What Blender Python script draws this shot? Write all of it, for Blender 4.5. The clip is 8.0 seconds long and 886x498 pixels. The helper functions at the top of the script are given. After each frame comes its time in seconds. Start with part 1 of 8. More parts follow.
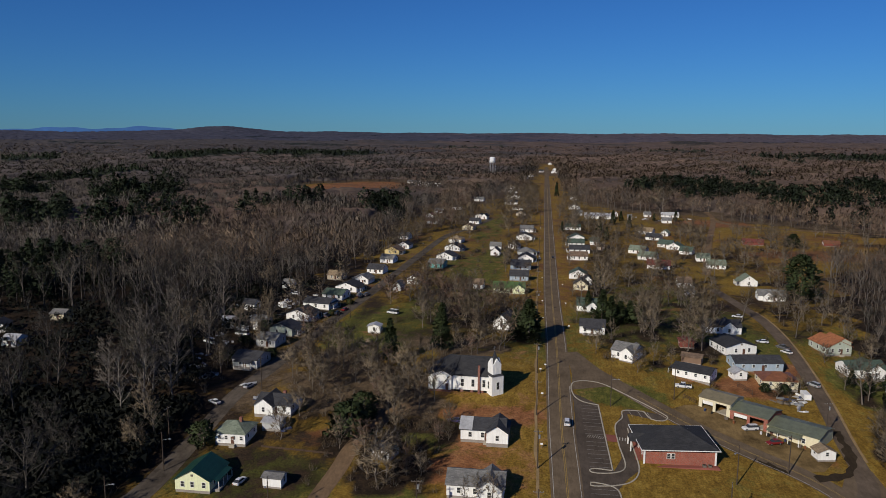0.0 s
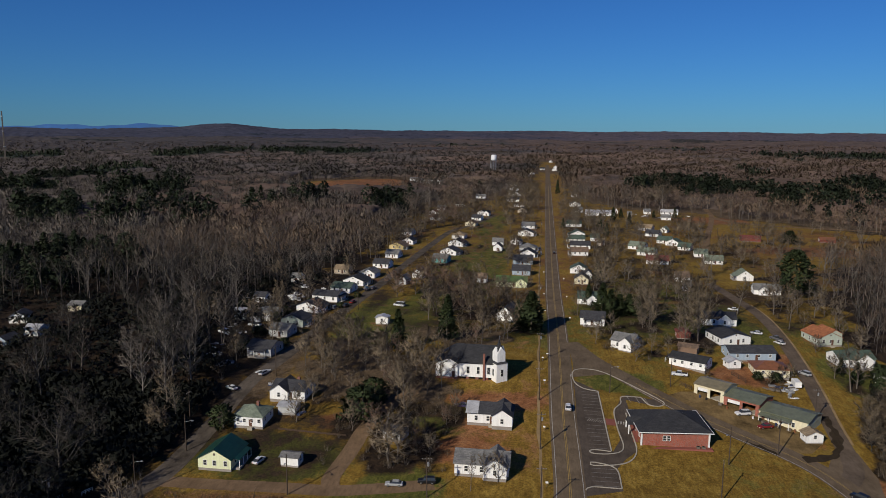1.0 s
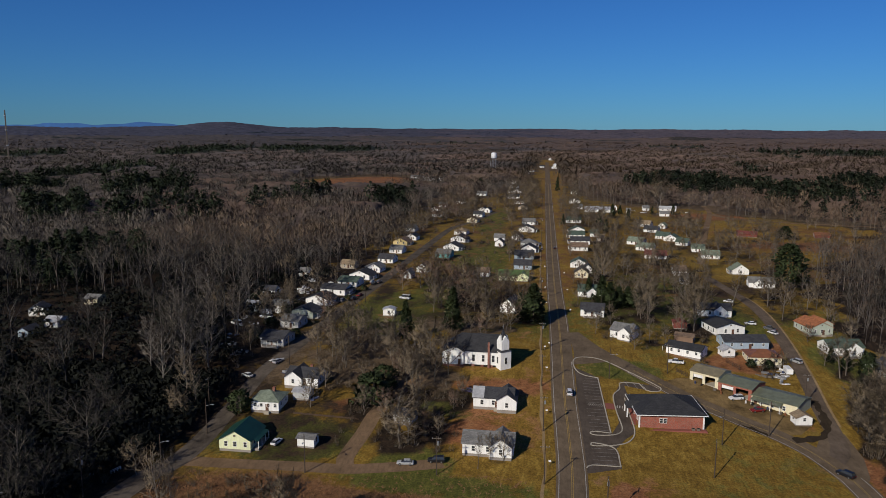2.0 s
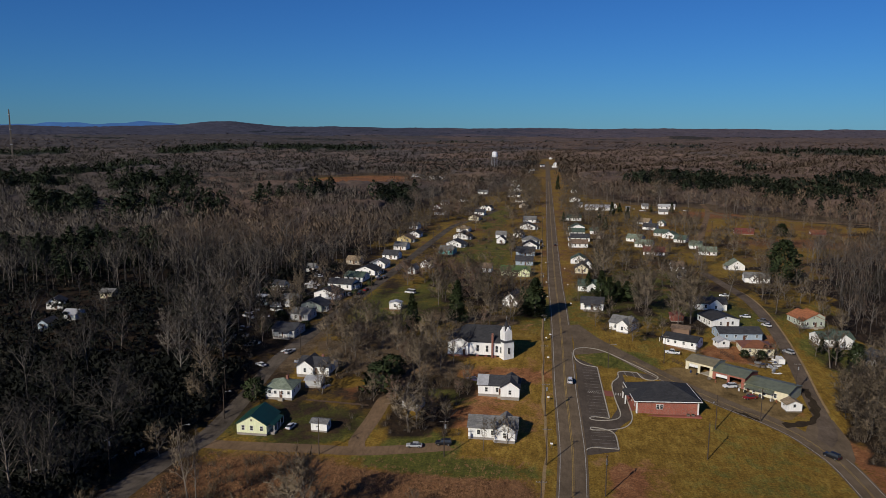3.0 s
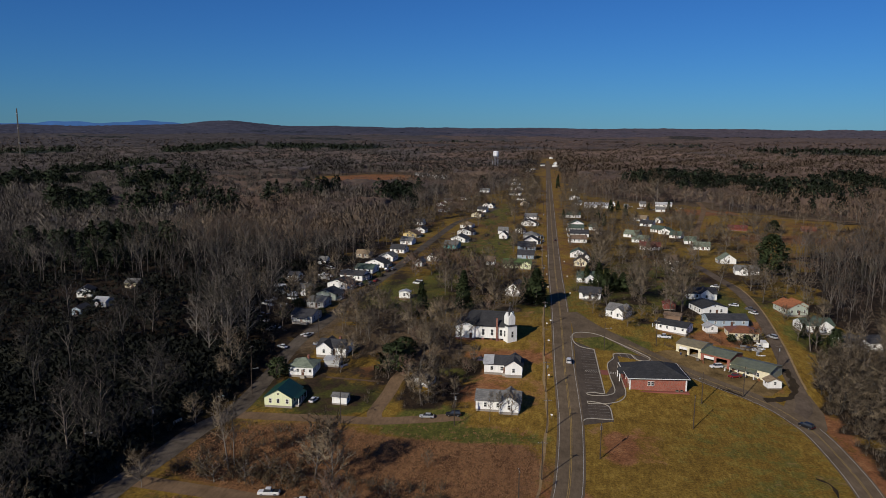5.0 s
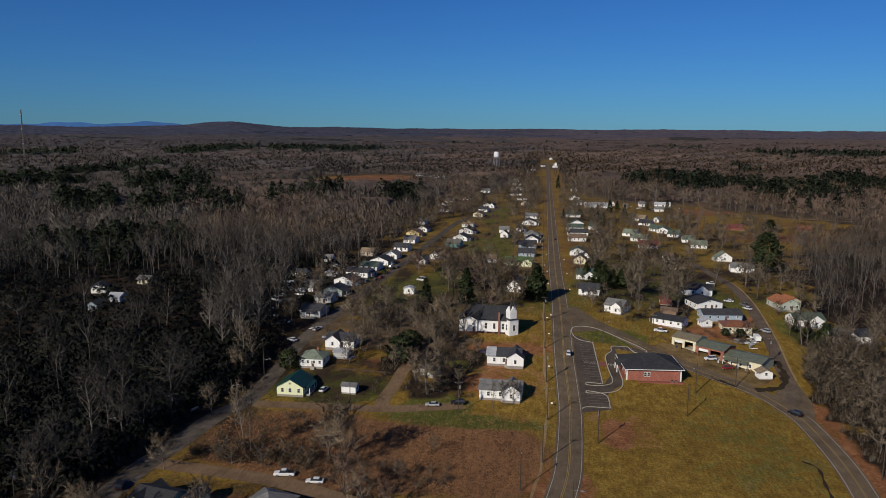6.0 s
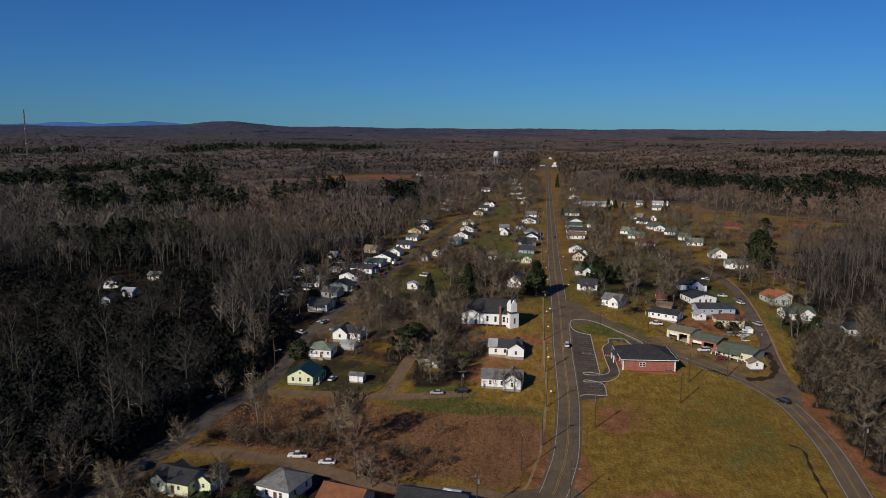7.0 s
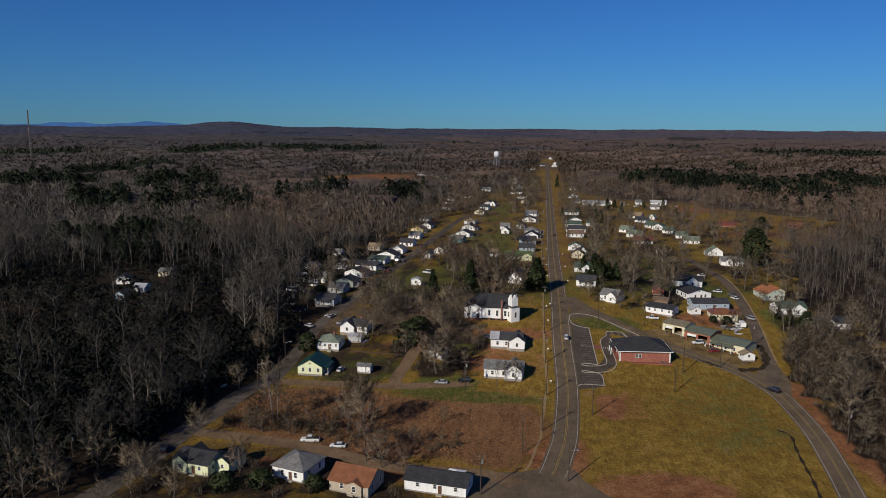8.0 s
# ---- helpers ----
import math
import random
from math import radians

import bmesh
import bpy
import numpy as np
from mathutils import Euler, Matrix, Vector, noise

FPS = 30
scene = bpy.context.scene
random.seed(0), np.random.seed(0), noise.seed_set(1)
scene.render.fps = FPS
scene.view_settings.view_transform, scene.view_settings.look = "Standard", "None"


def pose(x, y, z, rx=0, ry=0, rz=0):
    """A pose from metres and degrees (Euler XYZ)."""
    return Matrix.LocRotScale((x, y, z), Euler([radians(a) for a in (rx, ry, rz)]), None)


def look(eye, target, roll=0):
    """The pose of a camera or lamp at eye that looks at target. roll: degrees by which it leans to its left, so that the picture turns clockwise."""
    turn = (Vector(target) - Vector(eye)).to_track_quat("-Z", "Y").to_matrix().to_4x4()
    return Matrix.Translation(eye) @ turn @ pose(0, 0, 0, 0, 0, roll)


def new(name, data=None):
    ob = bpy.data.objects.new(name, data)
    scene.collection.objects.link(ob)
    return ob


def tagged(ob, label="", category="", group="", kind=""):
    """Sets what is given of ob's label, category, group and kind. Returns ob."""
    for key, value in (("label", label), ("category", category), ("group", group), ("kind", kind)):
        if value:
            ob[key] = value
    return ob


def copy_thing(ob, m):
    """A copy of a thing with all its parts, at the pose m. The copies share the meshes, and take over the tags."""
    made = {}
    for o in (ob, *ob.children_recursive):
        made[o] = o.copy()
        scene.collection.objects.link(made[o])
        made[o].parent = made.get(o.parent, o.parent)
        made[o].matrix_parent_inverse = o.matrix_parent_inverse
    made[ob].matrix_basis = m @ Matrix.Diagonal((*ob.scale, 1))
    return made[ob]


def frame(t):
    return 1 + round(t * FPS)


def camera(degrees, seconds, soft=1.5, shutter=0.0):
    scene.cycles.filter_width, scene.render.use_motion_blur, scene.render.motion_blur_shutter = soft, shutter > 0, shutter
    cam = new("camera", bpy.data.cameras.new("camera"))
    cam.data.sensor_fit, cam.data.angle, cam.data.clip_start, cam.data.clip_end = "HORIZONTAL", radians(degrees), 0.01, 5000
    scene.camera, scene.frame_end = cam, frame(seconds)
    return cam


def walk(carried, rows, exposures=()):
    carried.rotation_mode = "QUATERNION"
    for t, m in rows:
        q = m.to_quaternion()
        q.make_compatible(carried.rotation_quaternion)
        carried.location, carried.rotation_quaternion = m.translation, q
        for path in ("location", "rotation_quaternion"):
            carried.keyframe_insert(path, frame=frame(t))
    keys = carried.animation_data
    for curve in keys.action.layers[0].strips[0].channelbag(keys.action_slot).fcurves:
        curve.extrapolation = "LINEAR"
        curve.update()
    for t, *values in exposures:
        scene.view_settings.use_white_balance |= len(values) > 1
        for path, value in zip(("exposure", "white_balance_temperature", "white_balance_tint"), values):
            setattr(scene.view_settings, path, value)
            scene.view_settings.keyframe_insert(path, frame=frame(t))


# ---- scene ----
cam = camera(62.0, 8.0, soft=0.4)
PATH = [
    (0, (1.911, 1.525, 88.637), (1.585, 3.773, 88.277), 0.3),
    (0.5, (1.540, -3.948, 88.766), (1.214, -1.700, 88.402), 0.3),
    (1, (1.339, -9.489, 88.819), (1.012, -7.242, 88.452), 0.4),
    (1.5, (0.946, -15.045, 88.774), (0.621, -12.798, 88.404), 0.3),
    (3, (0.131, -31.354, 88.796), (-0.194, -29.108, 88.421), 0.3),
    (3.5, (0.084, -36.341, 88.785), (-0.243, -34.095, 88.410), 0.3),
    (4, (-0.017, -41.698, 88.634), (-0.343, -39.453, 88.258), 0.4),
    (4.5, (-0.007, -47.256, 88.731), (-0.332, -45.010, 88.354), 0.4),
    (6, (0.053, -63.602, 88.782), (-0.273, -61.356, 88.409), 0.4),
    (6.5, (0.000, -69.253, 88.878), (-0.325, -67.007, 88.505), 0.4),
    (7, (0.092, -74.671, 88.872), (-0.232, -72.424, 88.498), 0.4),
    (7.5, (0.175, -80.267, 89.003), (-0.148, -78.021, 88.629), 0.4),
    (8, (0.235, -85.759, 88.989), (-0.089, -83.513, 88.616), 0.4),
]
walk(cam, [(t, look(eye, target, roll)) for t, eye, target, roll in PATH])

# ---- world, sun ----
SUN_EL, SUN_AZ = radians(29.0), radians(209.5)
world = bpy.data.worlds.new("world")
scene.world = world
world.use_nodes = True
wn, wl = world.node_tree.nodes, world.node_tree.links
sky = wn.new("ShaderNodeTexSky")
sky.sky_type, sky.sun_disc = "NISHITA", False
sky.sun_elevation, sky.sun_rotation = SUN_EL, SUN_AZ
sky.altitude, sky.air_density, sky.dust_density, sky.ozone_density = 300, 1.0, 0.0, 4.0
tone = wn.new("ShaderNodeMix")
tone.data_type, tone.blend_type = "RGBA", "MULTIPLY"
tone.inputs[0].default_value = 1.0
tone.inputs[7].default_value = (0.3, 0.77, 1.5, 1)
wl.new(sky.outputs["Color"], tone.inputs[6])
wl.new(tone.outputs[2], wn["Background"].inputs["Color"])
wn["Background"].inputs["Strength"].default_value = 0.05

lamp = bpy.data.lights.new("sun", "SUN")
lamp.energy, lamp.angle, lamp.color = 5.0, radians(0.53), (1.0, 0.915, 0.78)
sun = new("sun", lamp)
sun.matrix_world = look((math.sin(SUN_AZ) * 300, math.cos(SUN_AZ) * 300, math.tan(SUN_EL) * 300), (0, 0, 0))
scene.view_settings.exposure = -0.28

# ---- materials ----
def nodes_of(name, rough=0.8, metal=0.0, spec=0.3):
    m = bpy.data.materials.new(name)
    m.use_nodes = True
    n = m.node_tree.nodes
    b = n["Principled BSDF"]
    b.inputs["Roughness"].default_value = rough
    b.inputs["Metallic"].default_value = metal
    b.inputs["Specular IOR Level"].default_value = spec
    return m, n, m.node_tree.links, b


def noise_node(n, l, scale, detail=4, rough=0.6, coords=None, stretch=None):
    t = n.new("ShaderNodeTexNoise")
    t.inputs["Scale"].default_value, t.inputs["Detail"].default_value, t.inputs["Roughness"].default_value = scale, detail, rough
    if coords is not None:
        if stretch:
            mp = n.new("ShaderNodeMapping")
            mp.inputs["Scale"].default_value = stretch
            l.new(coords, mp.inputs["Vector"])
            coords = mp.outputs["Vector"]
        l.new(coords, t.inputs["Vector"])
    return t.outputs["Fac"]


def ramp_node(n, l, fac, stops):
    r = n.new("ShaderNodeValToRGB")
    e = r.color_ramp.elements
    while len(e) < len(stops):
        e.new(0.5)
    for k, (p, c) in enumerate(stops):
        e[k].position, e[k].color = p, (*c, 1) if len(c) == 3 else c
    l.new(fac, r.inputs["Fac"])
    return r.outputs["Color"]


def mix_node(n, l, fac, a, b, kind="MIX"):
    x = n.new("ShaderNodeMix")
    x.data_type, x.blend_type = "RGBA", kind
    for sock, v in ((x.inputs[0], fac), (x.inputs[6], a), (x.inputs[7], b)):
        if hasattr(v, "is_linked"):
            l.new(v, sock)
        elif isinstance(v, tuple):
            sock.default_value = (*v, 1)
        else:
            sock.default_value = v
    return x.outputs[2]


def math_node(n, l, op, a, b, clamp=False):
    x = n.new("ShaderNodeMath")
    x.operation, x.use_clamp = op, clamp
    for sock, v in ((x.inputs[0], a), (x.inputs[1], b)):
        if hasattr(v, "is_linked"):
            l.new(v, sock)
        else:
            sock.default_value = v
    return x.outputs[0]


def bump(n, l, b, fac, strength, dist):
    k = n.new("ShaderNodeBump")
    k.inputs["Strength"].default_value, k.inputs["Distance"].default_value = strength, dist
    l.new(fac, k.inputs["Height"])
    l.new(k.outputs["Normal"], b.inputs["Normal"])


def scaled(c, f):
    return tuple(min(1, v * f) for v in c)


def plain(name, c, rough=0.7, metal=0.0, var=0.18, big=0.25, fine=3.0, relief=0.02, spec=0.3):
    """Colour with stains at a large scale and grain at a fine one."""
    m, n, l, b = nodes_of(name, rough, metal, spec)
    co = n.new("ShaderNodeTexCoord").outputs["Object"]
    f1 = noise_node(n, l, big, 5, 0.65, co)
    f2 = noise_node(n, l, fine, 3, 0.6, co)
    c1 = ramp_node(n, l, f1, [(0.3, scaled(c, 1 - var)), (0.7, scaled(c, 1 + var * 0.6))])
    c2 = ramp_node(n, l, f2, [(0.25, (0.78, 0.78, 0.78)), (0.75, (1, 1, 1))])
    l.new(mix_node(n, l, 1.0, c1, c2, "MULTIPLY"), b.inputs["Base Color"])
    if relief:
        bump(n, l, b, f2, 0.4, relief)
    return m


def siding(name, c):
    """Painted clapboard: shallow horizontal laps, streaks and a dirty band near the ground."""
    m, n, l, b = nodes_of(name, 0.6)
    co = n.new("ShaderNodeTexCoord").outputs["Object"]
    w = n.new("ShaderNodeTexWave")
    w.wave_type, w.bands_direction, w.wave_profile = "BANDS", "Z", "SAW"
    w.inputs["Scale"].default_value = 0.9
    l.new(co, w.inputs["Vector"])
    st = noise_node(n, l, 0.9, 4, 0.7, co, (2.0, 2.0, 0.25))
    c1 = ramp_node(n, l, st, [(0.28, scaled(c, 0.84)), (0.6, c)])
    lap = ramp_node(n, l, w.outputs["Fac"], [(0.0, (0.8, 0.8, 0.8)), (0.25, (1, 1, 1))])
    l.new(mix_node(n, l, 1.0, c1, lap, "MULTIPLY"), b.inputs["Base Color"])
    bump(n, l, b, w.outputs["Fac"], 0.5, 0.03)
    return m


def shingles(name, c):
    """Asphalt shingles: courses down the slope, patchy tabs, streaks of lichen."""
    m, n, l, b = nodes_of(name, 0.85, 0, 0.25)
    co = n.new("ShaderNodeTexCoord").outputs["Object"]
    br = n.new("ShaderNodeTexBrick")
    br.inputs["Scale"].default_value = 1.0
    br.inputs["Brick Width"].default_value, br.inputs["Row Height"].default_value, br.inputs["Mortar Size"].default_value = 0.9, 0.3, 0.02
    br.inputs["Color1"].default_value, br.inputs["Color2"].default_value = (*scaled(c, 0.8), 1), (*scaled(c, 1.2), 1)
    br.inputs["Mortar"].default_value = (*scaled(c, 0.55), 1)
    l.new(co, br.inputs["Vector"])
    f = noise_node(n, l, 0.45, 5, 0.7, co)
    r = ramp_node(n, l, f, [(0.3, (0.68, 0.68, 0.7)), (0.7, (1.18, 1.15, 1.1))])
    l.new(mix_node(n, l, 1.0, br.outputs["Color"], r, "MULTIPLY"), b.inputs["Base Color"])
    bump(n, l, b, br.outputs["Fac"], 0.5, 0.02)
    return m


def seamed(name, c, rough=0.45):
    """Ribbed sheet-metal roofing with faded patches."""
    m, n, l, b = nodes_of(name, rough, 0.25, 0.5)
    co = n.new("ShaderNodeTexCoord").outputs["Object"]
    w = n.new("ShaderNodeTexWave")
    w.bands_direction = "X"
    w.inputs["Scale"].default_value = 1.6
    l.new(co, w.inputs["Vector"])
    f = noise_node(n, l, 0.5, 5, 0.7, co)
    r = ramp_node(n, l, f, [(0.3, scaled(c, 0.7)), (0.7, scaled(c, 1.2))])
    s = ramp_node(n, l, w.outputs["Fac"], [(0.0, (0.75, 0.75, 0.75)), (0.2, (1, 1, 1))])
    l.new(mix_node(n, l, 1.0, r, s, "MULTIPLY"), b.inputs["Base Color"])
    bump(n, l, b, w.outputs["Fac"], 0.4, 0.04)
    return m


def brickwork(name, c):
    m, n, l, b = nodes_of(name, 0.85)
    co = n.new("ShaderNodeTexCoord").outputs["Object"]
    mp = n.new("ShaderNodeMapping")
    mp.inputs["Rotation"].default_value = (radians(90), 0, 0)
    l.new(co, mp.inputs["Vector"])
    br = n.new("ShaderNodeTexBrick")
    br.inputs["Scale"].default_value = 1.0
    br.inputs["Brick Width"].default_value, br.inputs["Row Height"].default_value, br.inputs["Mortar Size"].default_value = 0.22, 0.075, 0.008
    br.inputs["Color1"].default_value, br.inputs["Color2"].default_value = (*scaled(c, 0.8), 1), (*scaled(c, 1.2), 1)
    br.inputs["Mortar"].default_value = (0.24, 0.17, 0.14, 1)
    l.new(mp.outputs["Vector"], br.inputs["Vector"])
    r = ramp_node(n, l, noise_node(n, l, 0.6, 4, 0.6, co), [(0.3, (0.8, 0.8, 0.8)), (0.7, (1.1, 1.1, 1.1))])
    l.new(mix_node(n, l, 1.0, br.outputs["Color"], r, "MULTIPLY"), b.inputs["Base Color"])
    return m


def foliage(name, lo, hi, scale=0.12, rough=0.75):
    """Bark, twigs and needles: tone drifts from tree to tree and from piece to piece."""
    m, n, l, b = nodes_of(name, rough, 0, 0.15)
    geo = n.new("ShaderNodeNewGeometry")
    f = noise_node(n, l, scale, 2, 0.5, geo.outputs["Position"])
    k = math_node(n, l, "ADD", math_node(n, l, "MULTIPLY", geo.outputs["Random Per Island"], 0.45), math_node(n, l, "MULTIPLY", f, 0.8))
    l.new(ramp_node(n, l, k, [(0.2, lo), (0.95, hi)]), b.inputs["Base Color"])
    return m


def asphalt(name, c, patch=0.3):
    m, n, l, b = nodes_of(name, 0.95, 0, 0.04)
    co = n.new("ShaderNodeTexCoord").outputs["Object"]
    f1 = noise_node(n, l, 0.12, 6, 0.7, co)
    f2 = noise_node(n, l, 1.2, 6, 0.75, co, (1.0, 0.25, 1.0))
    c1 = ramp_node(n, l, f1, [(0.3, scaled(c, 1 - patch)), (0.7, scaled(c, 1 + patch))])
    c2 = ramp_node(n, l, f2, [(0.3, (0.72, 0.72, 0.72)), (0.55, (1, 1, 1)), (0.8, (1.12, 1.1, 1.08))])
    l.new(mix_node(n, l, 1.0, c1, c2, "MULTIPLY"), b.inputs["Base Color"])
    bump(n, l, b, noise_node(n, l, 25, 3, 0.6, co), 0.3, 0.01)
    return m


def earth():
    """The one ground sheet: dry winter grass, green lawn, red clay and shade-darkened leaf litter by zone."""
    m, n, l, b = nodes_of("earth", 0.95, 0, 0.1)
    geo = n.new("ShaderNodeNewGeometry")
    pos = geo.outputs["Position"]

    def zone(name):
        a = n.new("ShaderNodeAttribute")
        a.attribute_name = name
        return a.outputs["Fac"]

    big = noise_node(n, l, 0.035, 6, 0.65, pos)
    mid = noise_node(n, l, 0.22, 6, 0.7, pos)
    fine = noise_node(n, l, 1.6, 5, 0.75, pos)
    streak = noise_node(n, l, 0.35, 5, 0.7, pos, (1.6, 0.35, 1.0))
    blade = math_node(n, l, "ADD", math_node(n, l, "MULTIPLY", mid, 0.55), math_node(n, l, "MULTIPLY", noise_node(n, l, 0.7, 5, 0.75, pos, (1.5, 0.3, 1.0)), 0.45))
    dry = ramp_node(n, l, blade, [(0.32, (0.097, 0.054, 0.011)), (0.5, (0.204, 0.126, 0.024)), (0.66, (0.35, 0.232, 0.05))])
    lawn = ramp_node(n, l, blade, [(0.32, (0.042, 0.047, 0.012)), (0.5, (0.092, 0.094, 0.021)), (0.66, (0.185, 0.162, 0.04))])
    clay = ramp_node(n, l, mid, [(0.3, (0.12, 0.05, 0.022)), (0.5, (0.23, 0.1, 0.044)), (0.72, (0.33, 0.17, 0.08))])
    # Fallen leaves near black, with the shade of the woods mixed in.
    litter_shade = ramp_node(n, l, mid, [(0.3, (0.011, 0.008, 0.006)), (0.5, (0.026, 0.018, 0.012)), (0.72, (0.06, 0.039, 0.024))])
    sedge = ramp_node(n, l, streak, [(0.3, (0.08, 0.04, 0.021)), (0.5, (0.17, 0.087, 0.041)), (0.72, (0.29, 0.156, 0.073))])

    def edge(z, spread=0.9):
        wob = math_node(n, l, "MULTIPLY", math_node(n, l, "SUBTRACT", mid, 0.5), spread)
        wob2 = math_node(n, l, "MULTIPLY", math_node(n, l, "SUBTRACT", big, 0.5), spread)
        s = math_node(n, l, "ADD", math_node(n, l, "ADD", z, wob), wob2)
        return ramp_node(n, l, s, [(0.35, (0, 0, 0)), (0.65, (1, 1, 1))])

    c = mix_node(n, l, edge(zone("lawn"), 1.6), dry, lawn)
    c = mix_node(n, l, edge(zone("sedge")), c, sedge)
    c = mix_node(n, l, edge(zone("clay"), 1.3), c, clay)
    c = mix_node(n, l, edge(zone("litter_shade")), c, litter_shade)
    leafy = ramp_node(n, l, mid, [(0.3, (0.062, 0.044, 0.03)), (0.5, (0.112, 0.08, 0.05)), (0.72, (0.165, 0.116, 0.07))])
    c = mix_node(n, l, edge(zone("leafy")), c, leafy)
    g2 = ramp_node(n, l, fine, [(0.3, (0.42, 0.42, 0.42)), (0.5, (0.92, 0.92, 0.92)), (0.72, (1.45, 1.4, 1.3))])
    l.new(mix_node(n, l, 1.0, c, g2, "MULTIPLY"), b.inputs["Base Color"])
    bump(n, l, b, fine, 0.7, 0.25)
    return m


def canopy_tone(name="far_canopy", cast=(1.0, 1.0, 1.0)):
    """Far woods drawn as one rough canopy: leafless stands and pine stands; bluer casts paint haze."""
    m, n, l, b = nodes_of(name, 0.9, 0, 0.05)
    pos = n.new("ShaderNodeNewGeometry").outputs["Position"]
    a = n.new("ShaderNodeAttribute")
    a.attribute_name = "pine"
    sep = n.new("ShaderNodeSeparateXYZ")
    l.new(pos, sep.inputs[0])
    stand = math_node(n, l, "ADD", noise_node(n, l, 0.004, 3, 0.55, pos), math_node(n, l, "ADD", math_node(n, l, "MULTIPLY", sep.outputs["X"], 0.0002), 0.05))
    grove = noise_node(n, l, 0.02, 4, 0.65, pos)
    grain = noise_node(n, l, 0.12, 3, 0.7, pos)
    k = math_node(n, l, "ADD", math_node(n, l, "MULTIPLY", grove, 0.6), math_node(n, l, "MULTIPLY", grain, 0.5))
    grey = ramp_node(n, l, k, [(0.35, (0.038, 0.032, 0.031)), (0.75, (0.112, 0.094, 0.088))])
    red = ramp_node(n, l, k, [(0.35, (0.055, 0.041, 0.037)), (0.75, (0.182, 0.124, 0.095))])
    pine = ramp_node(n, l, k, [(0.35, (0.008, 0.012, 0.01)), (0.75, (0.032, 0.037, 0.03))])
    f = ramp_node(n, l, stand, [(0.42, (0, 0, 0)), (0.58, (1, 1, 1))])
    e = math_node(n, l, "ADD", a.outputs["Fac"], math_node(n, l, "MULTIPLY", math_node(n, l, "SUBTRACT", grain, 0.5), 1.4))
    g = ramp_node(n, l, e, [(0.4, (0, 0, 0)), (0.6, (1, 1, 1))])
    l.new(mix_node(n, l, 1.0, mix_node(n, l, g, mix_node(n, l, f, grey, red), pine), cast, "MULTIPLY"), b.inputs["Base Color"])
    return m


def woods_tone(name, dim, warm=1.0, vary=0.46):
    """Leafless crowns: grey stands and reddish budding ones, tone by stand, by tree and by twig."""
    m, n, l, b = nodes_of(name, 0.8, 0, 0.1)
    geo = n.new("ShaderNodeNewGeometry")
    sep = n.new("ShaderNodeSeparateXYZ")
    l.new(geo.outputs["Position"], sep.inputs[0])
    own = n.new("ShaderNodeAttribute")
    own.attribute_name = "tone"
    stand = math_node(n, l, "ADD", noise_node(n, l, 0.006, 3, 0.55, geo.outputs["Position"]), math_node(n, l, "ADD", math_node(n, l, "MULTIPLY", sep.outputs["X"], 0.0005), 0.04))
    grove = noise_node(n, l, 0.018, 3, 0.6, geo.outputs["Position"])
    k = math_node(n, l, "ADD", math_node(n, l, "MULTIPLY", geo.outputs["Random Per Island"], 0.08), math_node(n, l, "MULTIPLY", grove, 0.75))
    k = math_node(n, l, "ADD", k, math_node(n, l, "MULTIPLY", own.outputs["Fac"], vary))
    k = math_node(n, l, "ADD", k, 0.5 * (0.46 - vary))
    grey = ramp_node(n, l, k, [(0.38, scaled((0.034, 0.031, 0.03), dim)), (0.95, scaled((0.13, 0.115, 0.098), dim))])
    red = ramp_node(n, l, k, [(0.36, scaled((0.058 * warm, 0.047, 0.036), dim)), (0.95, scaled((0.166 * warm, 0.133, 0.09), dim))])
    f = ramp_node(n, l, stand, [(0.42, (0, 0, 0)), (0.58, (1, 1, 1))])
    l.new(mix_node(n, l, f, grey, red), b.inputs["Base Color"])
    return m


def needle_tone(name, lo, hi):
    """Evergreen crowns: deep green, each tree of its own tone."""
    m, n, l, b = nodes_of(name, 0.75, 0, 0.15)
    geo = n.new("ShaderNodeNewGeometry")
    own = n.new("ShaderNodeAttribute")
    own.attribute_name = "tone"
    k = math_node(n, l, "ADD", math_node(n, l, "MULTIPLY", geo.outputs["Random Per Island"], 0.3), math_node(n, l, "MULTIPLY", own.outputs["Fac"], 0.35))
    k = math_node(n, l, "ADD", k, math_node(n, l, "MULTIPLY", noise_node(n, l, 0.02, 2, 0.5, geo.outputs["Position"]), 0.4))
    l.new(ramp_node(n, l, k, [(0.2, lo), (0.9, hi)]), b.inputs["Base Color"])
    return m


EARTH = earth()
ASPHALT = asphalt("asphalt", (0.135, 0.101, 0.068))
OLD_ASPHALT = asphalt("old_asphalt", (0.115, 0.088, 0.066), 0.35)
# Darker, strongly mottled mix for the west street.
MOTTLED_ASPHALT = asphalt("mottled_asphalt", (0.088, 0.073, 0.059), 0.55)
MUD = asphalt("ditch_mud", (0.04, 0.03, 0.02), 0.3)
ASPHALT_DARK = asphalt("dark_asphalt", (0.085, 0.068, 0.055))
DIRT = asphalt("packed_dirt", (0.17, 0.113, 0.068), 0.3)
FORECOURT = asphalt("oily_gravel", (0.165, 0.112, 0.05), 0.65)
STRAW_DIRT = asphalt("straw_dirt", (0.27, 0.19, 0.1), 0.3)
CONCRETE = plain("concrete", (0.4, 0.36, 0.29), 0.9)
PAVERS = plain("red_pavers", (0.24, 0.08, 0.06), 0.9)
LINE_WHITE = plain("white_line", (0.4, 0.37, 0.33), 0.7, var=0.35, big=0.8)
LINE_FADED = plain("faded_line", (0.24, 0.22, 0.2), 0.8, var=0.35, big=0.8)
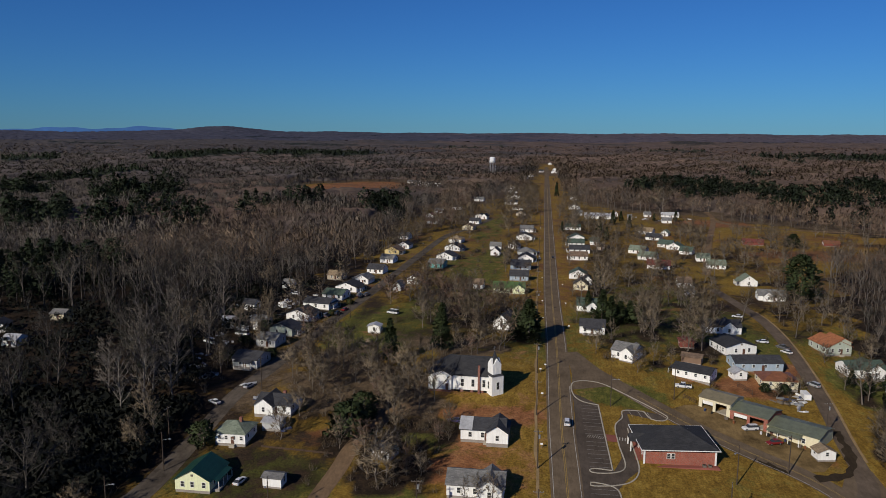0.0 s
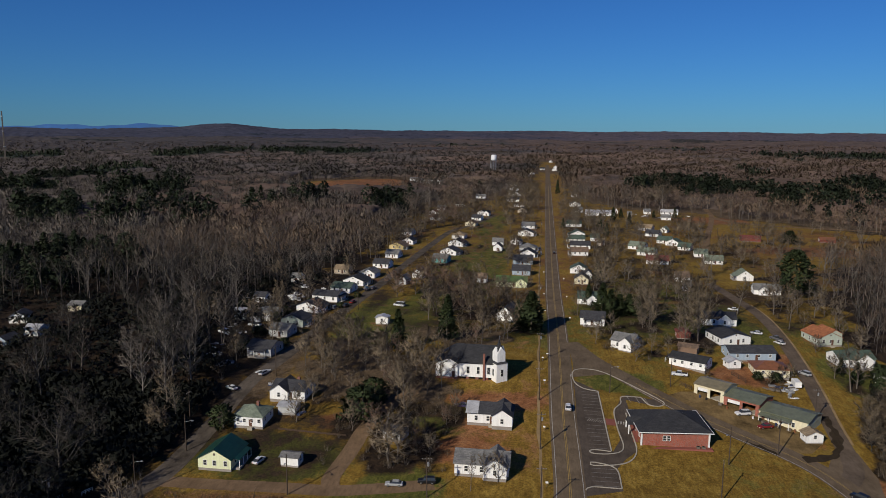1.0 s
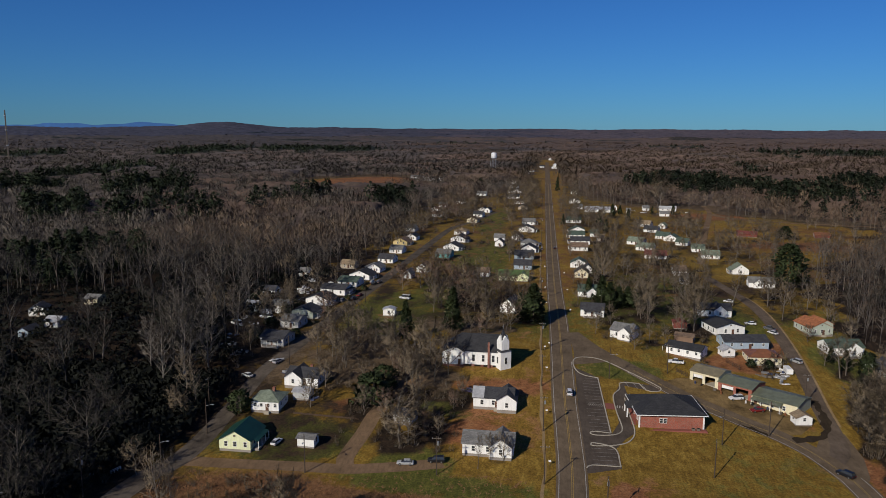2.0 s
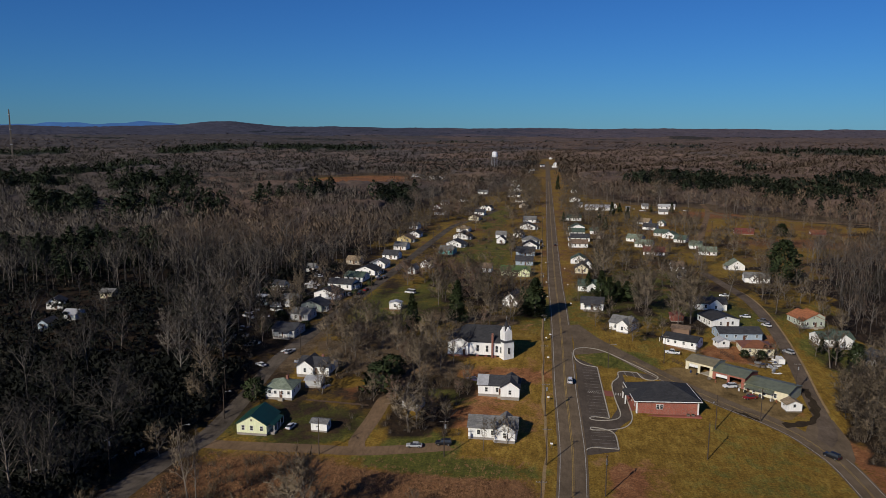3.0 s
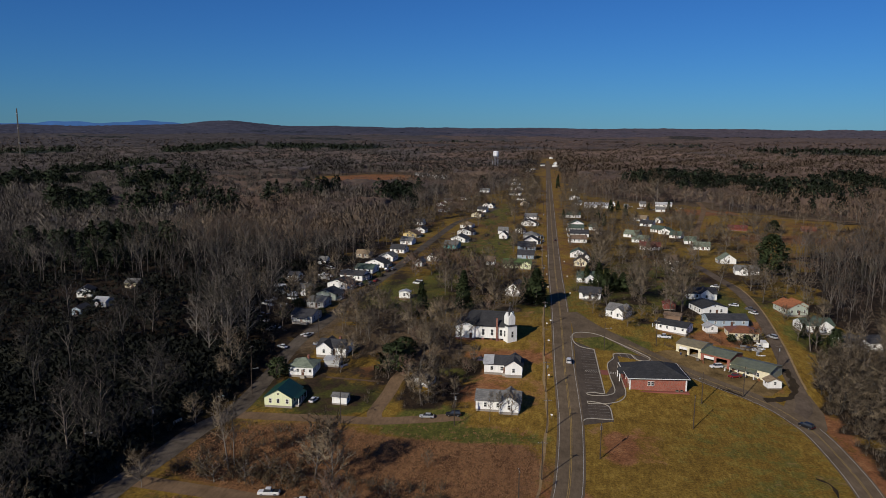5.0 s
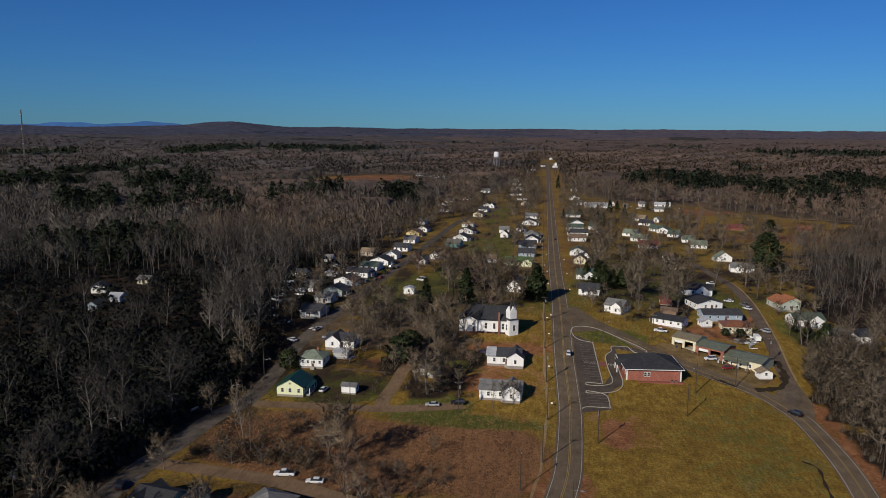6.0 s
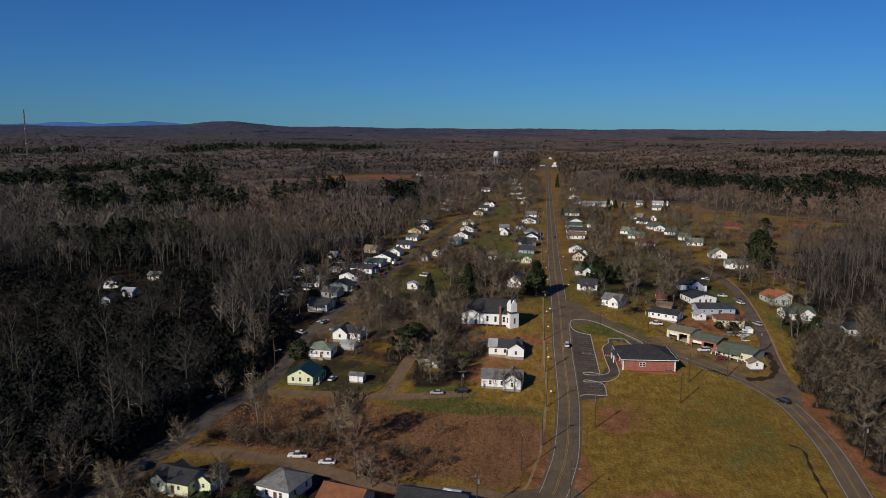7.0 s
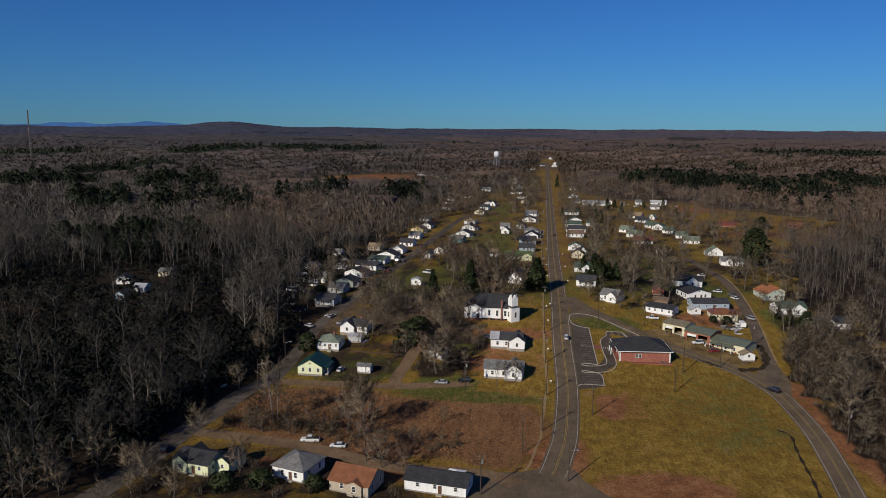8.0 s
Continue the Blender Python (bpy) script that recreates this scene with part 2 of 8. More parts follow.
LINE_YELLOW = plain("yellow_line", (0.33, 0.22, 0.065), 0.7, var=0.35, big=0.8)
WALLS = {k: siding("siding_" + k, c) for k, c in dict(
    white=(0.82, 0.82, 0.8), cream=(0.68, 0.62, 0.44), yellow=(0.62, 0.5, 0.24), pale_green=(0.5, 0.6, 0.36), grey=(0.45, 0.46, 0.46),
    blue=(0.34, 0.42, 0.5), tan=(0.45, 0.38, 0.29), lemon=(0.72, 0.76, 0.5), sage=(0.42, 0.47, 0.4), teal=(0.12, 0.33, 0.31), red=(0.2, 0.055, 0.04), brown=(0.2, 0.13, 0.09)).items()}
ROOFS = {k: shingles("shingle_" + k, c) for k, c in dict(
    black=(0.035, 0.036, 0.04), slate=(0.05, 0.051, 0.057), grey=(0.165, 0.165, 0.163), brown=(0.17, 0.12, 0.085), green=(0.07, 0.1, 0.08),
    orange=(0.33, 0.13, 0.06), red=(0.16, 0.05, 0.042), moss=(0.18, 0.215, 0.165), tan=(0.26, 0.2, 0.13)).items()}
ROOFS["dark_green_metal"] = seamed("dark_green_metal", (0.012, 0.06, 0.04))
ROOFS["sage_metal"] = seamed("sage_metal", (0.17, 0.185, 0.125))
ROOFS["bright_green"] = seamed("bright_green_metal", (0.11, 0.17, 0.06))
ROOFS["rust_metal"] = seamed("rust_metal", (0.27, 0.11, 0.05))
ROOFS["tin"] = seamed("tin_roof", (0.5, 0.5, 0.5))
ROOFS["straw"] = seamed("straw_metal", (0.26, 0.22, 0.13))
BRICK = brickwork("red_brick", (0.3, 0.084, 0.054))
OLD_BRICK = brickwork("chimney_brick", (0.2, 0.07, 0.05))
BLOCK = plain("foundation_block", (0.3, 0.27, 0.24), 0.9)
TRIM = plain("white_trim", (0.8, 0.8, 0.78), 0.5, relief=0)
GLASS = nodes_of("window_glass", 0.06, 0, 0.6)[0]
GLASS.node_tree.nodes["Principled BSDF"].inputs["Base Color"].default_value = (0.035, 0.038, 0.042, 1)
DOOR = plain("door_paint", (0.12, 0.06, 0.04), 0.5)
# Near black for hollows: their inner shade painted on solid parts.
DARK = plain("hollow_shade", (0.012, 0.011, 0.01), 0.9, relief=0)
POLE_WOOD = plain("pole_wood", (0.065, 0.048, 0.036), 0.9)
FENCE_WOOD = plain("brown_fence_wood", (0.085, 0.055, 0.036), 0.85)
GREY_WOOD = plain("grey_wood", (0.16, 0.135, 0.11), 0.9)
STEEL = plain("galvanised_steel", (0.42, 0.43, 0.44), 0.45, 0.6)
LEG_STEEL = plain("weathered_steel", (0.4, 0.4, 0.41), 0.6, 0.3)
TANK = plain("tank_paint", (0.8, 0.81, 0.83), 0.5, var=0.1)
RUBBER = plain("rubber", (0.02, 0.02, 0.02), 0.9, relief=0)
RIM = plain("wheel_rim", (0.45, 0.45, 0.46), 0.35, 0.8, relief=0)
LAMP_RED = plain("red_lens", (0.3, 0.01, 0.01), 0.2, relief=0)
CARS = {}
for k, c in dict(white=(0.8, 0.8, 0.8), silver=(0.45, 0.46, 0.47), black=(0.015, 0.016, 0.02), blue=(0.04, 0.06, 0.14), red=(0.25, 0.02, 0.02), grey=(0.14, 0.14, 0.15), tan=(0.35, 0.3, 0.22), purple=(0.09, 0.07, 0.16)).items():
    CARS[k] = plain("car_paint_" + k, c, 0.3, 0.2, var=0.08, relief=0, spec=0.6)
BARK = foliage("bark", (0.055, 0.046, 0.039), (0.19, 0.163, 0.138))
TWIG = foliage("twigs", (0.08, 0.063, 0.045), (0.25, 0.196, 0.132))
# Paler bark and twigs: sunlight on the west group put into the colour.
PALE_BARK = foliage("sunlit_pale_bark", (0.09, 0.08, 0.07), (0.24, 0.215, 0.19))
PALE_TWIG = foliage("sunlit_pale_twigs", (0.06, 0.052, 0.045), (0.155, 0.134, 0.114))
TWIG_RED = foliage("budding_twigs", (0.095, 0.062, 0.046), (0.22, 0.145, 0.105))
NEEDLE = foliage("needles", (0.012, 0.022, 0.01), (0.05, 0.065, 0.026), 0.2)
SHRUB = foliage("shrub_twigs", (0.04, 0.032, 0.018), (0.12, 0.085, 0.048), 0.3)
WOODS = woods_tone("woodland_twigs", 1.3, 1.12)
FAR_WOODS = woods_tone("far_woodland_twigs", 1.0, 1.08, 0.2)
CANOPY = canopy_tone("far_canopy", (1.3, 1.3, 1.25))
LOW_CANOPY = canopy_tone("undergrowth_twigs", (1.0, 1.0, 0.95))
# Bluish casts: distance haze put into the colour of the outer woods.
HAZED_FAR_CANOPY = canopy_tone("hazed_farther_canopy", (0.86, 0.92, 0.98))
HAZED_HILL_CANOPY = canopy_tone("hazed_hill_canopy", (0.72, 0.88, 1.28))
# Dim woods, bark and twigs: deep woodland shade put into the colour.
GREY_WOODS = woods_tone("shaded_grey_woodland_twigs", 0.55, 0.85)
DIM_BARK = foliage("shaded_bark", (0.018, 0.017, 0.016), (0.1, 0.09, 0.08), 0.2)
DIM_TWIG = foliage("shaded_twigs", (0.018, 0.0165, 0.0155), (0.062, 0.055, 0.048), 0.2)
DARK_BARK = foliage("woodland_bark", (0.03, 0.027, 0.024), (0.165, 0.146, 0.128), 0.15)
PINES = needle_tone("woodland_pines", (0.006, 0.01, 0.006), (0.044, 0.06, 0.032))
# Evergreen leaves near black: the shade below the trees is in their colour.
THICKET = foliage("shaded_evergreen_thicket", (0.004, 0.005, 0.004), (0.016, 0.018, 0.013), 0.2)
SEDGE = foliage("dry_sedge", (0.12, 0.062, 0.034), (0.29, 0.16, 0.08), 0.08)
# Ridge colour is the blue of distant haze, painted on.
MOUNTAIN = plain("hazed_blue_ridge", (0.045, 0.13, 0.34), 1.0, var=0.1, big=0.002, fine=0.01, relief=0)

# ---- helpers of this scene ----
def sst(a, b, v):
    u = np.clip((v - a) / (b - a), 0.0, 1.0)
    return u * u * (3 - 2 * u)


def height(x, y):
    """The lie of the land: a low plain, a rise at the church, a plateau, and far hills up to the skyline."""
    x, y = np.asarray(x, float), np.asarray(y, float)
    xr = np.maximum(x, 0)
    z = -1.4 + 8.9 * sst(150 + 0.3 * xr, 247 + 0.9 * xr, y)
    e = 0.99 * y - 0.143 * x
    k = np.clip((e - 1000) / 3700, 0, 1)
    z = z + 64 * k ** 1.6
    roll = np.sin(x * 0.0041 + 1.0) * np.sin(y * 0.0033 + x * 0.0012) + 0.6 * np.sin(x * 0.009 + y * 0.004 + 2.0)
    z = z + 3.2 * roll * np.clip((e - 1100) / 1800, 0, 1)
    z = z + 25 * np.exp(-((x + 1985) / 240) ** 2 - ((y - 4330) / 330) ** 2) + 10 * np.exp(-((x + 2150) / 420) ** 2 - ((y - 4350) / 300) ** 2)
    return z


def gz(x, y):
    return float(height(x, y))


def mesh_of(name, verts, faces, mats, slots=None):
    me = bpy.data.meshes.new(name)
    me.from_pydata([tuple(v) for v in verts], [], [tuple(f) for f in faces])
    for m in mats:
        me.materials.append(m)
    if slots is not None:
        me.polygons.foreach_set("material_index", slots)
    me.update()
    return me


def part(name, bm, material, parent, label=""):
    """Links a bmesh as one mesh object under a thing or a part."""
    me = bpy.data.meshes.new(name)
    bmesh.ops.recalc_face_normals(bm, faces=bm.faces)
    bm.to_mesh(me)
    bm.free()
    me.materials.append(material)
    return share(name, me, parent, label)


def share(name, me, parent, label="", m=None):
    ob = new(name, me)
    ob.parent = parent
    if m is not None:
        ob.matrix_basis = m
    return tagged(ob, label=label)


def box(bm, x0, x1, y0, y1, z0, z1):
    v = [bm.verts.new(p) for p in ((x0, y0, z0), (x1, y0, z0), (x1, y1, z0), (x0, y1, z0), (x0, y0, z1), (x1, y0, z1), (x1, y1, z1), (x0, y1, z1))]
    for f in ((3, 2, 1, 0), (4, 5, 6, 7), (0, 1, 5, 4), (1, 2, 6, 5), (2, 3, 7, 6), (3, 0, 4, 7)):
        bm.faces.new([v[k] for k in f])


def boxed(*dims):
    bm = bmesh.new()
    box(bm, *dims)
    return bm


def prism(bm, pts, axis, a, b):
    """A polygon of (u, v) pulled along axis from a to b."""
    def at(u, v, w):
        return (w, u, v) if axis == "x" else (u, w, v) if axis == "y" else (u, v, w)
    p = [bm.verts.new(at(u, v, a)) for u, v in pts]
    q = [bm.verts.new(at(u, v, b)) for u, v in pts]
    bm.faces.new(p)
    bm.faces.new(q[::-1])
    for k in range(len(pts)):
        j = (k + 1) % len(pts)
        bm.faces.new((p[j], p[k], q[k], q[j]))


def rod(bm, p0, p1, r0, r1, sides=8):
    p0, p1 = Vector(p0), Vector(p1)
    q = (p1 - p0).to_track_quat("Z", "Y")
    a = [bm.verts.new(p0 + q @ Vector((math.cos(k * math.tau / sides) * r0, math.sin(k * math.tau / sides) * r0, 0))) for k in range(sides)]
    b = [bm.verts.new(p1 + q @ Vector((math.cos(k * math.tau / sides) * r1, math.sin(k * math.tau / sides) * r1, 0))) for k in range(sides)]
    bm.faces.new(a[::-1])
    bm.faces.new(b)
    for k in range(sides):
        j = (k + 1) % sides
        bm.faces.new((a[k], a[j], b[j], b[k]))


def rods(*list_of):
    bm = bmesh.new()
    for r in list_of:
        rod(bm, *r)
    return bm


def thing(name, x, y, rot, label, category, group="", z=None, kind=""):
    ob = new(name)
    ob.matrix_basis = pose(x, y, gz(x, y) if z is None else z, 0, 0, rot)
    return tagged(ob, label, category, group, kind)


# ---- roads as smooth lines ----
def smooth_line(pts, step=3.0):
    """A Catmull-Rom line through pts, cut at about every step."""
    p = [np.array(q, float) for q in pts]
    p = [2 * p[0] - p[1], *p, 2 * p[-1] - p[-2]]
    out = []
    for a, b, c, d in zip(p, p[1:], p[2:], p[3:]):
        n = max(2, int(np.linalg.norm(c - b) / step))
        for k in range(n):
            t = k / n
            out.append(0.5 * ((2 * b) + (c - a) * t + (2 * a - 5 * b + 4 * c - d) * t * t + (3 * b - a - 3 * c + d) * t ** 3))
    out.append(p[-2])
    return np.array(out)


def ribbon(line, left, right, lift, cols=4):
    """A strip that follows the land, from left to right metres off the line (right positive)."""
    t = np.gradient(line, axis=0)
    t /= np.linalg.norm(t, axis=1)[:, None]
    nrm = np.stack([t[:, 1], -t[:, 0]], 1)
    offs = np.linspace(0, 1, cols + 1)
    L = np.broadcast_to(np.asarray(left, float), (len(line),))
    R = np.broadcast_to(np.asarray(right, float), (len(line),))
    xy = line[:, None, :] + nrm[:, None, :] * (L[:, None] + (R - L)[:, None] * offs[None, :])[:, :, None]
    z = height(xy[..., 0], xy[..., 1]) + lift + 0.00012 * np.maximum(xy[..., 1] - 300, 0)
    v = np.concatenate([xy, z[..., None]], 2).reshape(-1, 3)
    c = cols + 1
    f = [(i * c + j, i * c + j + 1, (i + 1) * c + j + 1, (i + 1) * c + j) for i in range(len(line) - 1) for j in range(cols)]
    return v, f


def lay(name, line, left, right, lift, mat, parent=None, cols=4, label="", category="", kind="structure"):
    v, f = ribbon(line, left, right, lift, cols)
    ob = new(name, mesh_of(name, v, f, [mat]))
    if parent is not None:
        ob.parent = parent
        return ob
    return tagged(ob, label, category, kind=kind)


MAIN = smooth_line([(-16, 72), (-6, 86), (2.0, 95.5), (5.4, 111.7), (7.3, 128), (8.5, 162), (8.0, 185), (6.9, 215), (5.7, 294), (4.2, 370), (2.6, 518), (-0.2, 820), (-3, 1150), (-8, 1700)], 4)
BRANCH = smooth_line([(10.2, 272), (18, 252), (31.5, 235), (46.6, 218.4), (53, 212.6), (61.2, 205), (68.6, 198.4), (75.2, 189.6), (79.2, 179), (81.4, 167), (81.8, 140), (79.6, 116), (77.0, 96), (73, 70), (66, 20), (54, -60), (40, -150), (24, -300)], 3)
SIDE = smooth_line([(78, 180), (85, 193), (88.5, 221), (92.5, 254), (95.6, 300), (95.6, 334), (93, 360), (88, 400)], 3)
WEST = smooth_line([(-150, -300), (-134, -120), (-121, -10), (-114, 40), (-107, 86), (-106, 108), (-104, 124), (-102, 145), (-97.5, 160), (-96.5, 188), (-96, 215), (-92.5, 237), (-91.5, 265), (-90, 306), (-87, 368), (-83, 483), (-78, 575), (-66, 620), (-52, 700)], 3)
CROSS = smooth_line([(-98, 156.5), (-82, 157), (-64, 158), (-51, 158.5), (-38, 161.5), (-26, 165)], 3)
LANE = smooth_line([(-51, 159), (-53, 164), (-51.5, 179), (-50.5, 191), (-46, 205), (-40, 216)], 3)
LOWER = smooth_line([(-103, 111), (-86, 109), (-69, 106.5), (-56, 102.5), (-43, 98), (-28, 96.5), (-14, 96.5), (-3, 91)], 3)
EAST_DIRT = smooth_line([(93, 440), (118, 560), (155, 724), (164, 800)], 4)
FAR_TRACK = smooth_line([(155, 724), (165, 690), (200, 665), (300, 640), (420, 620)], 5)
ALL_ROADS = [(MAIN, 7), (BRANCH, 6), (SIDE, 4.5), (WEST, 5), (CROSS, 4), (LANE, 3), (LOWER, 4), (FAR_TRACK, 4), (EAST_DIRT, 3)]


def off_road(x, y):
    """Metres from the nearest road's edge."""
    x, y = np.atleast_1d(x), np.atleast_1d(y)
    best = np.full(x.shape, 1e9)
    for line, half in ALL_ROADS:
        for a, b in zip(line[:-1:2], line[2::2]):
            d = b - a
            t = np.clip(((x - a[0]) * d[0] + (y - a[1]) * d[1]) / (d @ d), 0, 1)
            best = np.minimum(best, np.hypot(x - a[0] - t * d[0], y - a[1] - t * d[1]) - half)
    return best


# ---- zones ----
TREE_SPOTS = []
TOWN_W = ((-3000, -128), (60, -116), (100, -111), (150, -108), (200, -108), (225, -113), (250, -120), (330, -118), (420, -112), (520, -112), (600, -120), (700, -124), (790, -112), (850, -70), (1000, -34), (1100, -28), (1200, -26), (1500, -24), (1760, -24), (1900, 12), (6000, 12))
TOWN_E = ((-3000, 96), (60, 88), (130, 90), (180, 95), (205, 103), (218, 114), (238, 140), (262, 128), (300, 120), (364, 129), (420, 150), (465, 170), (510, 220), (545, 266), (560, 272), (640, 250), (690, 190), (760, 140), (800, 60), (900, 28), (1000, 18), (1200, 14), (1500, 10), (1760, 6), (1900, -12), (6000, -12))


def in_woods(x, y):
    """1 in the woods, 0 in the open town, with a soft edge of some metres."""
    w = np.interp(y, [a for a, _ in TOWN_W], [b for _, b in TOWN_W])
    e = np.interp(y, [a for a, _ in TOWN_E], [b for _, b in TOWN_E])
    wob = 6 * np.sin(y * 0.09) + 4 * np.sin(y * 0.23 + x * 0.05)
    k = np.maximum(sst(0, 12, w - x + wob), sst(0, 12, x - e + wob))
    for cx, cy, rx, ry in ((-214, 262, 27, 20), (-268, 1045, 84, 138), (-352, 1075, 22, 50), (-120, 985, 34, 22), (2, 1490, 26, 75), (88, 1480, 30, 45)):
        k = k * sst(0.8, 1.25, np.hypot((x - cx) / rx, (y - cy) / ry))
    return k


def blob(x, y, cx, cy, rx, ry, soft=0.4):
    return 1 - sst(1 - soft, 1 + soft, np.hypot((x - cx) / rx, (y - cy) / ry))


def zones(x, y):
    woods = in_woods(x, y)
    lawn = 0.24 + 0.24 * sst(230, 270, y) + 0 * x
    for b in ((-48, 640, 14, 110), (50, 340, 44, 70), (-38, 430, 17, 130), (78, 300, 16, 24), (64, 372, 20, 40), (-60, 455, 10, 60), (-68, 292, 22, 50), (-74, 172, 26, 14), (-34, 163, 12, 10), (112, 262, 14, 24), (28, 234, 16, 10), (-40, 118, 40, 4), (-28, 200, 18, 10), (-55, 330, 12, 60)):
        lawn = np.maximum(lawn, 0.85 * blob(x, y, *b))
    lawn = np.maximum(lawn, 0.42 * blob(x, y, 55, 150, 30, 56, 0.8))
    lawn = lawn * (1 - 0.7 * blob(x, y, 34, 100, 22, 26)) * (1 - 0.8 * blob(x, y, 190, 560, 120, 70)) * (1 - 0.5 * blob(x, y, 24, 150, 14, 30))
    lawn = lawn * (1 - 0.75 * np.exp(-((x - 3.5) / 15.0) ** 2) * sst(300, 380, y))
    sedge = np.maximum(blob(x, y, -50, 130, 53, 27), blob(x, y, -14, 130, 14, 30))
    sedge = np.maximum(sedge, 0.8 * blob(x, y, 190, 520, 60, 20))
    verge = blob(x, y, -26, 153, 30, 6)
    sedge, lawn = sedge * (1 - 0.8 * verge), np.maximum(lawn, 0.9 * verge)
    clay = 0.19 + 0.2 * sst(300, 360, y) + 0 * x
    for b in ((88, 150, 5, 46), (84, 272, 12, 9), (72, 252, 14, 9), (92, 125, 6, 30), (-265, 1050, 105, 165), (-58, 194, 9, 5), (-22, 182, 14, 8), (-14, 212, 20, 7), (5, 112, 10, 16), (32, 94, 20, 12), (22, 150, 5, 12), (-40, 94, 60, 6), (150, 700, 40, 26), (100, 190, 8, 16)):
        clay = np.maximum(clay, 0.8 * blob(x, y, *b))
    clay = np.maximum(clay, 0.36 * blob(x, y, -14, 215, 22, 70))
    clay = np.maximum(clay, 0.4 * blob(x, y, 29, 152, 7, 22, 0.9))
    litter_shade = np.maximum(np.maximum(woods, 0.34 * sst(300, 360, y)), 0.4 * blob(x, y, -62, 224, 30, 26))
    # The west patches also paint tree shade on yards, verges and clearings.
    litter_shade = np.maximum(litter_shade, 0.72 * blob(x, y, -114, 270, 24, 210))
    litter_shade = np.maximum(litter_shade, 0.85 * blob(x, y, -210, 255, 70, 50))
    litter_shade = np.maximum(litter_shade, 0.85 * blob(x, y, -172, 212, 44, 44))
    litter_shade = np.maximum(litter_shade, 0.7 * blob(x, y, -112, 130, 9, 70))
    litter_shade = np.maximum(litter_shade, 0.62 * blob(x, y, -66, 72, 62, 26))
    for b in ((-93, 245, 9, 95), (-117, 95, 10, 70), (-96, 132, 7, 28), (-79, 400, 8, 120), (-104, 76, 14, 34), (-70, 98, 42, 9), (-74, 88, 36, 12)):
        litter_shade = np.maximum(litter_shade, 0.56 * blob(x, y, *b))
    litter_shade = np.maximum(litter_shade, np.maximum(0.7 * blob(x, y, 2, 1490, 40, 95), 0.7 * blob(x, y, 88, 1480, 45, 60)))
    litter_shade = np.maximum(litter_shade, 0.52 * blob(x, y, -76, 180, 34, 26))
    for b in ((40, 300, 26, 40), (44, 470, 22, 90), (112, 500, 30, 50), (95, 350, 34, 50), (-40, 300, 34, 40), (-100, 430, 14, 60), (-90, 660, 30, 80), (40, 640, 40, 90)):
        litter_shade = np.maximum(litter_shade, 0.5 * blob(x, y, *b))
    return lawn, sedge, clay, litter_shade


def build_ground():
    """One sheet to the skyline, laid along the camera's general heading, fine where it passes near."""
    u = np.unique(np.concatenate([np.linspace(-4200, -700, 36), np.linspace(-700, -220, 33), np.linspace(-220, 260, 161), np.linspace(260, 700, 31), np.linspace(700, 4200, 36)]))
    v = np.unique(np.concatenate([np.linspace(-700, 20, 19), np.linspace(20, 480, 154), np.linspace(480, 1200, 61), np.linspace(1200, 4860, 95)]))
    U, V = np.meshgrid(u, v)
    X, Y = 0.99 * U - 0.143 * V, 0.143 * U + 0.99 * V
    Z = height(X, Y)
    nv, nu = X.shape
    idx = np.arange(nv * nu).reshape(nv, nu)
    f = np.stack([idx[:-1, :-1], idx[:-1, 1:], idx[1:, 1:], idx[1:, :-1]], -1).reshape(-1, 4)
    me = bpy.data.meshes.new("ground")
    me.from_pydata(np.stack([X, Y, Z], -1).reshape(-1, 3).tolist(), [], f.tolist())
    me.materials.append(EARTH)
    me.polygons.foreach_set("use_smooth", [True] * len(me.polygons))
    lawn, sedge, clay, litter_shade = zones(X.ravel(), Y.ravel())
    xx, yy = X.ravel(), Y.ravel()
    near = np.flatnonzero((np.abs(xx) < 260) & (yy > 40) & (yy < 760))
    xn, yn = xx[near], yy[near]
    worn, leaves = np.zeros(len(near)), np.zeros(len(near))
    for hx, hy, r in HOUSE_SPOTS:
        worn = np.maximum(worn, np.exp(-((np.hypot(xn - hx, yn - hy) / (r + 1.5)) ** 4)))
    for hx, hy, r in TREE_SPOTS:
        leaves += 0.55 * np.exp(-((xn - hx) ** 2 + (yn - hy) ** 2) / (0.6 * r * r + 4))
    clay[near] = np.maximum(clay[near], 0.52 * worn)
    litter_shade[near] = np.maximum(litter_shade[near], np.minimum(leaves, 0.8) * (1 - 0.6 * sedge[near]))
    leafy = np.maximum(sst(330, 800, V.ravel()), 0.3 * sst(60, 90, X.ravel())) * np.minimum(litter_shade, 1)
    yards = sst(-102, -94, xx) * (1 - sst(-16, -8, xx)) * sst(195, 215, yy) * (1 - sst(270, 310, yy)) * (1 - in_woods(xx, yy))
    leafy = np.maximum(leafy, np.minimum(1.1 * litter_shade, 1) * yards)
    for name, val in zip(("lawn", "sedge", "clay", "litter_shade", "leafy"), (lawn, sedge, clay, litter_shade, leafy)):
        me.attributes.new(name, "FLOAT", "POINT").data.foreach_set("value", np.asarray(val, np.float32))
    tagged(new("ground", me), "dry winter grass, red clay and shade-darkened leaf litter, gently rolling", "ground", kind="structure")


# ---- roads, lines, kerbs ----
road = lay("road", MAIN, -4.2, 4.0, 0.05, ASPHALT, label="worn grey two-lane asphalt main road with yellow centre lines", category="road")
near = MAIN[(MAIN[:, 1] > 97) & (MAIN[:, 1] < 1100)]
for a, b in ((-0.29, -0.12), (0.12, 0.29)):
    lay("yellow_line", near, a, b, 0.075, LINE_YELLOW, road, 1)
lay("white_line", near, -3.55, -3.38, 0.075, LINE_WHITE, road, 1)
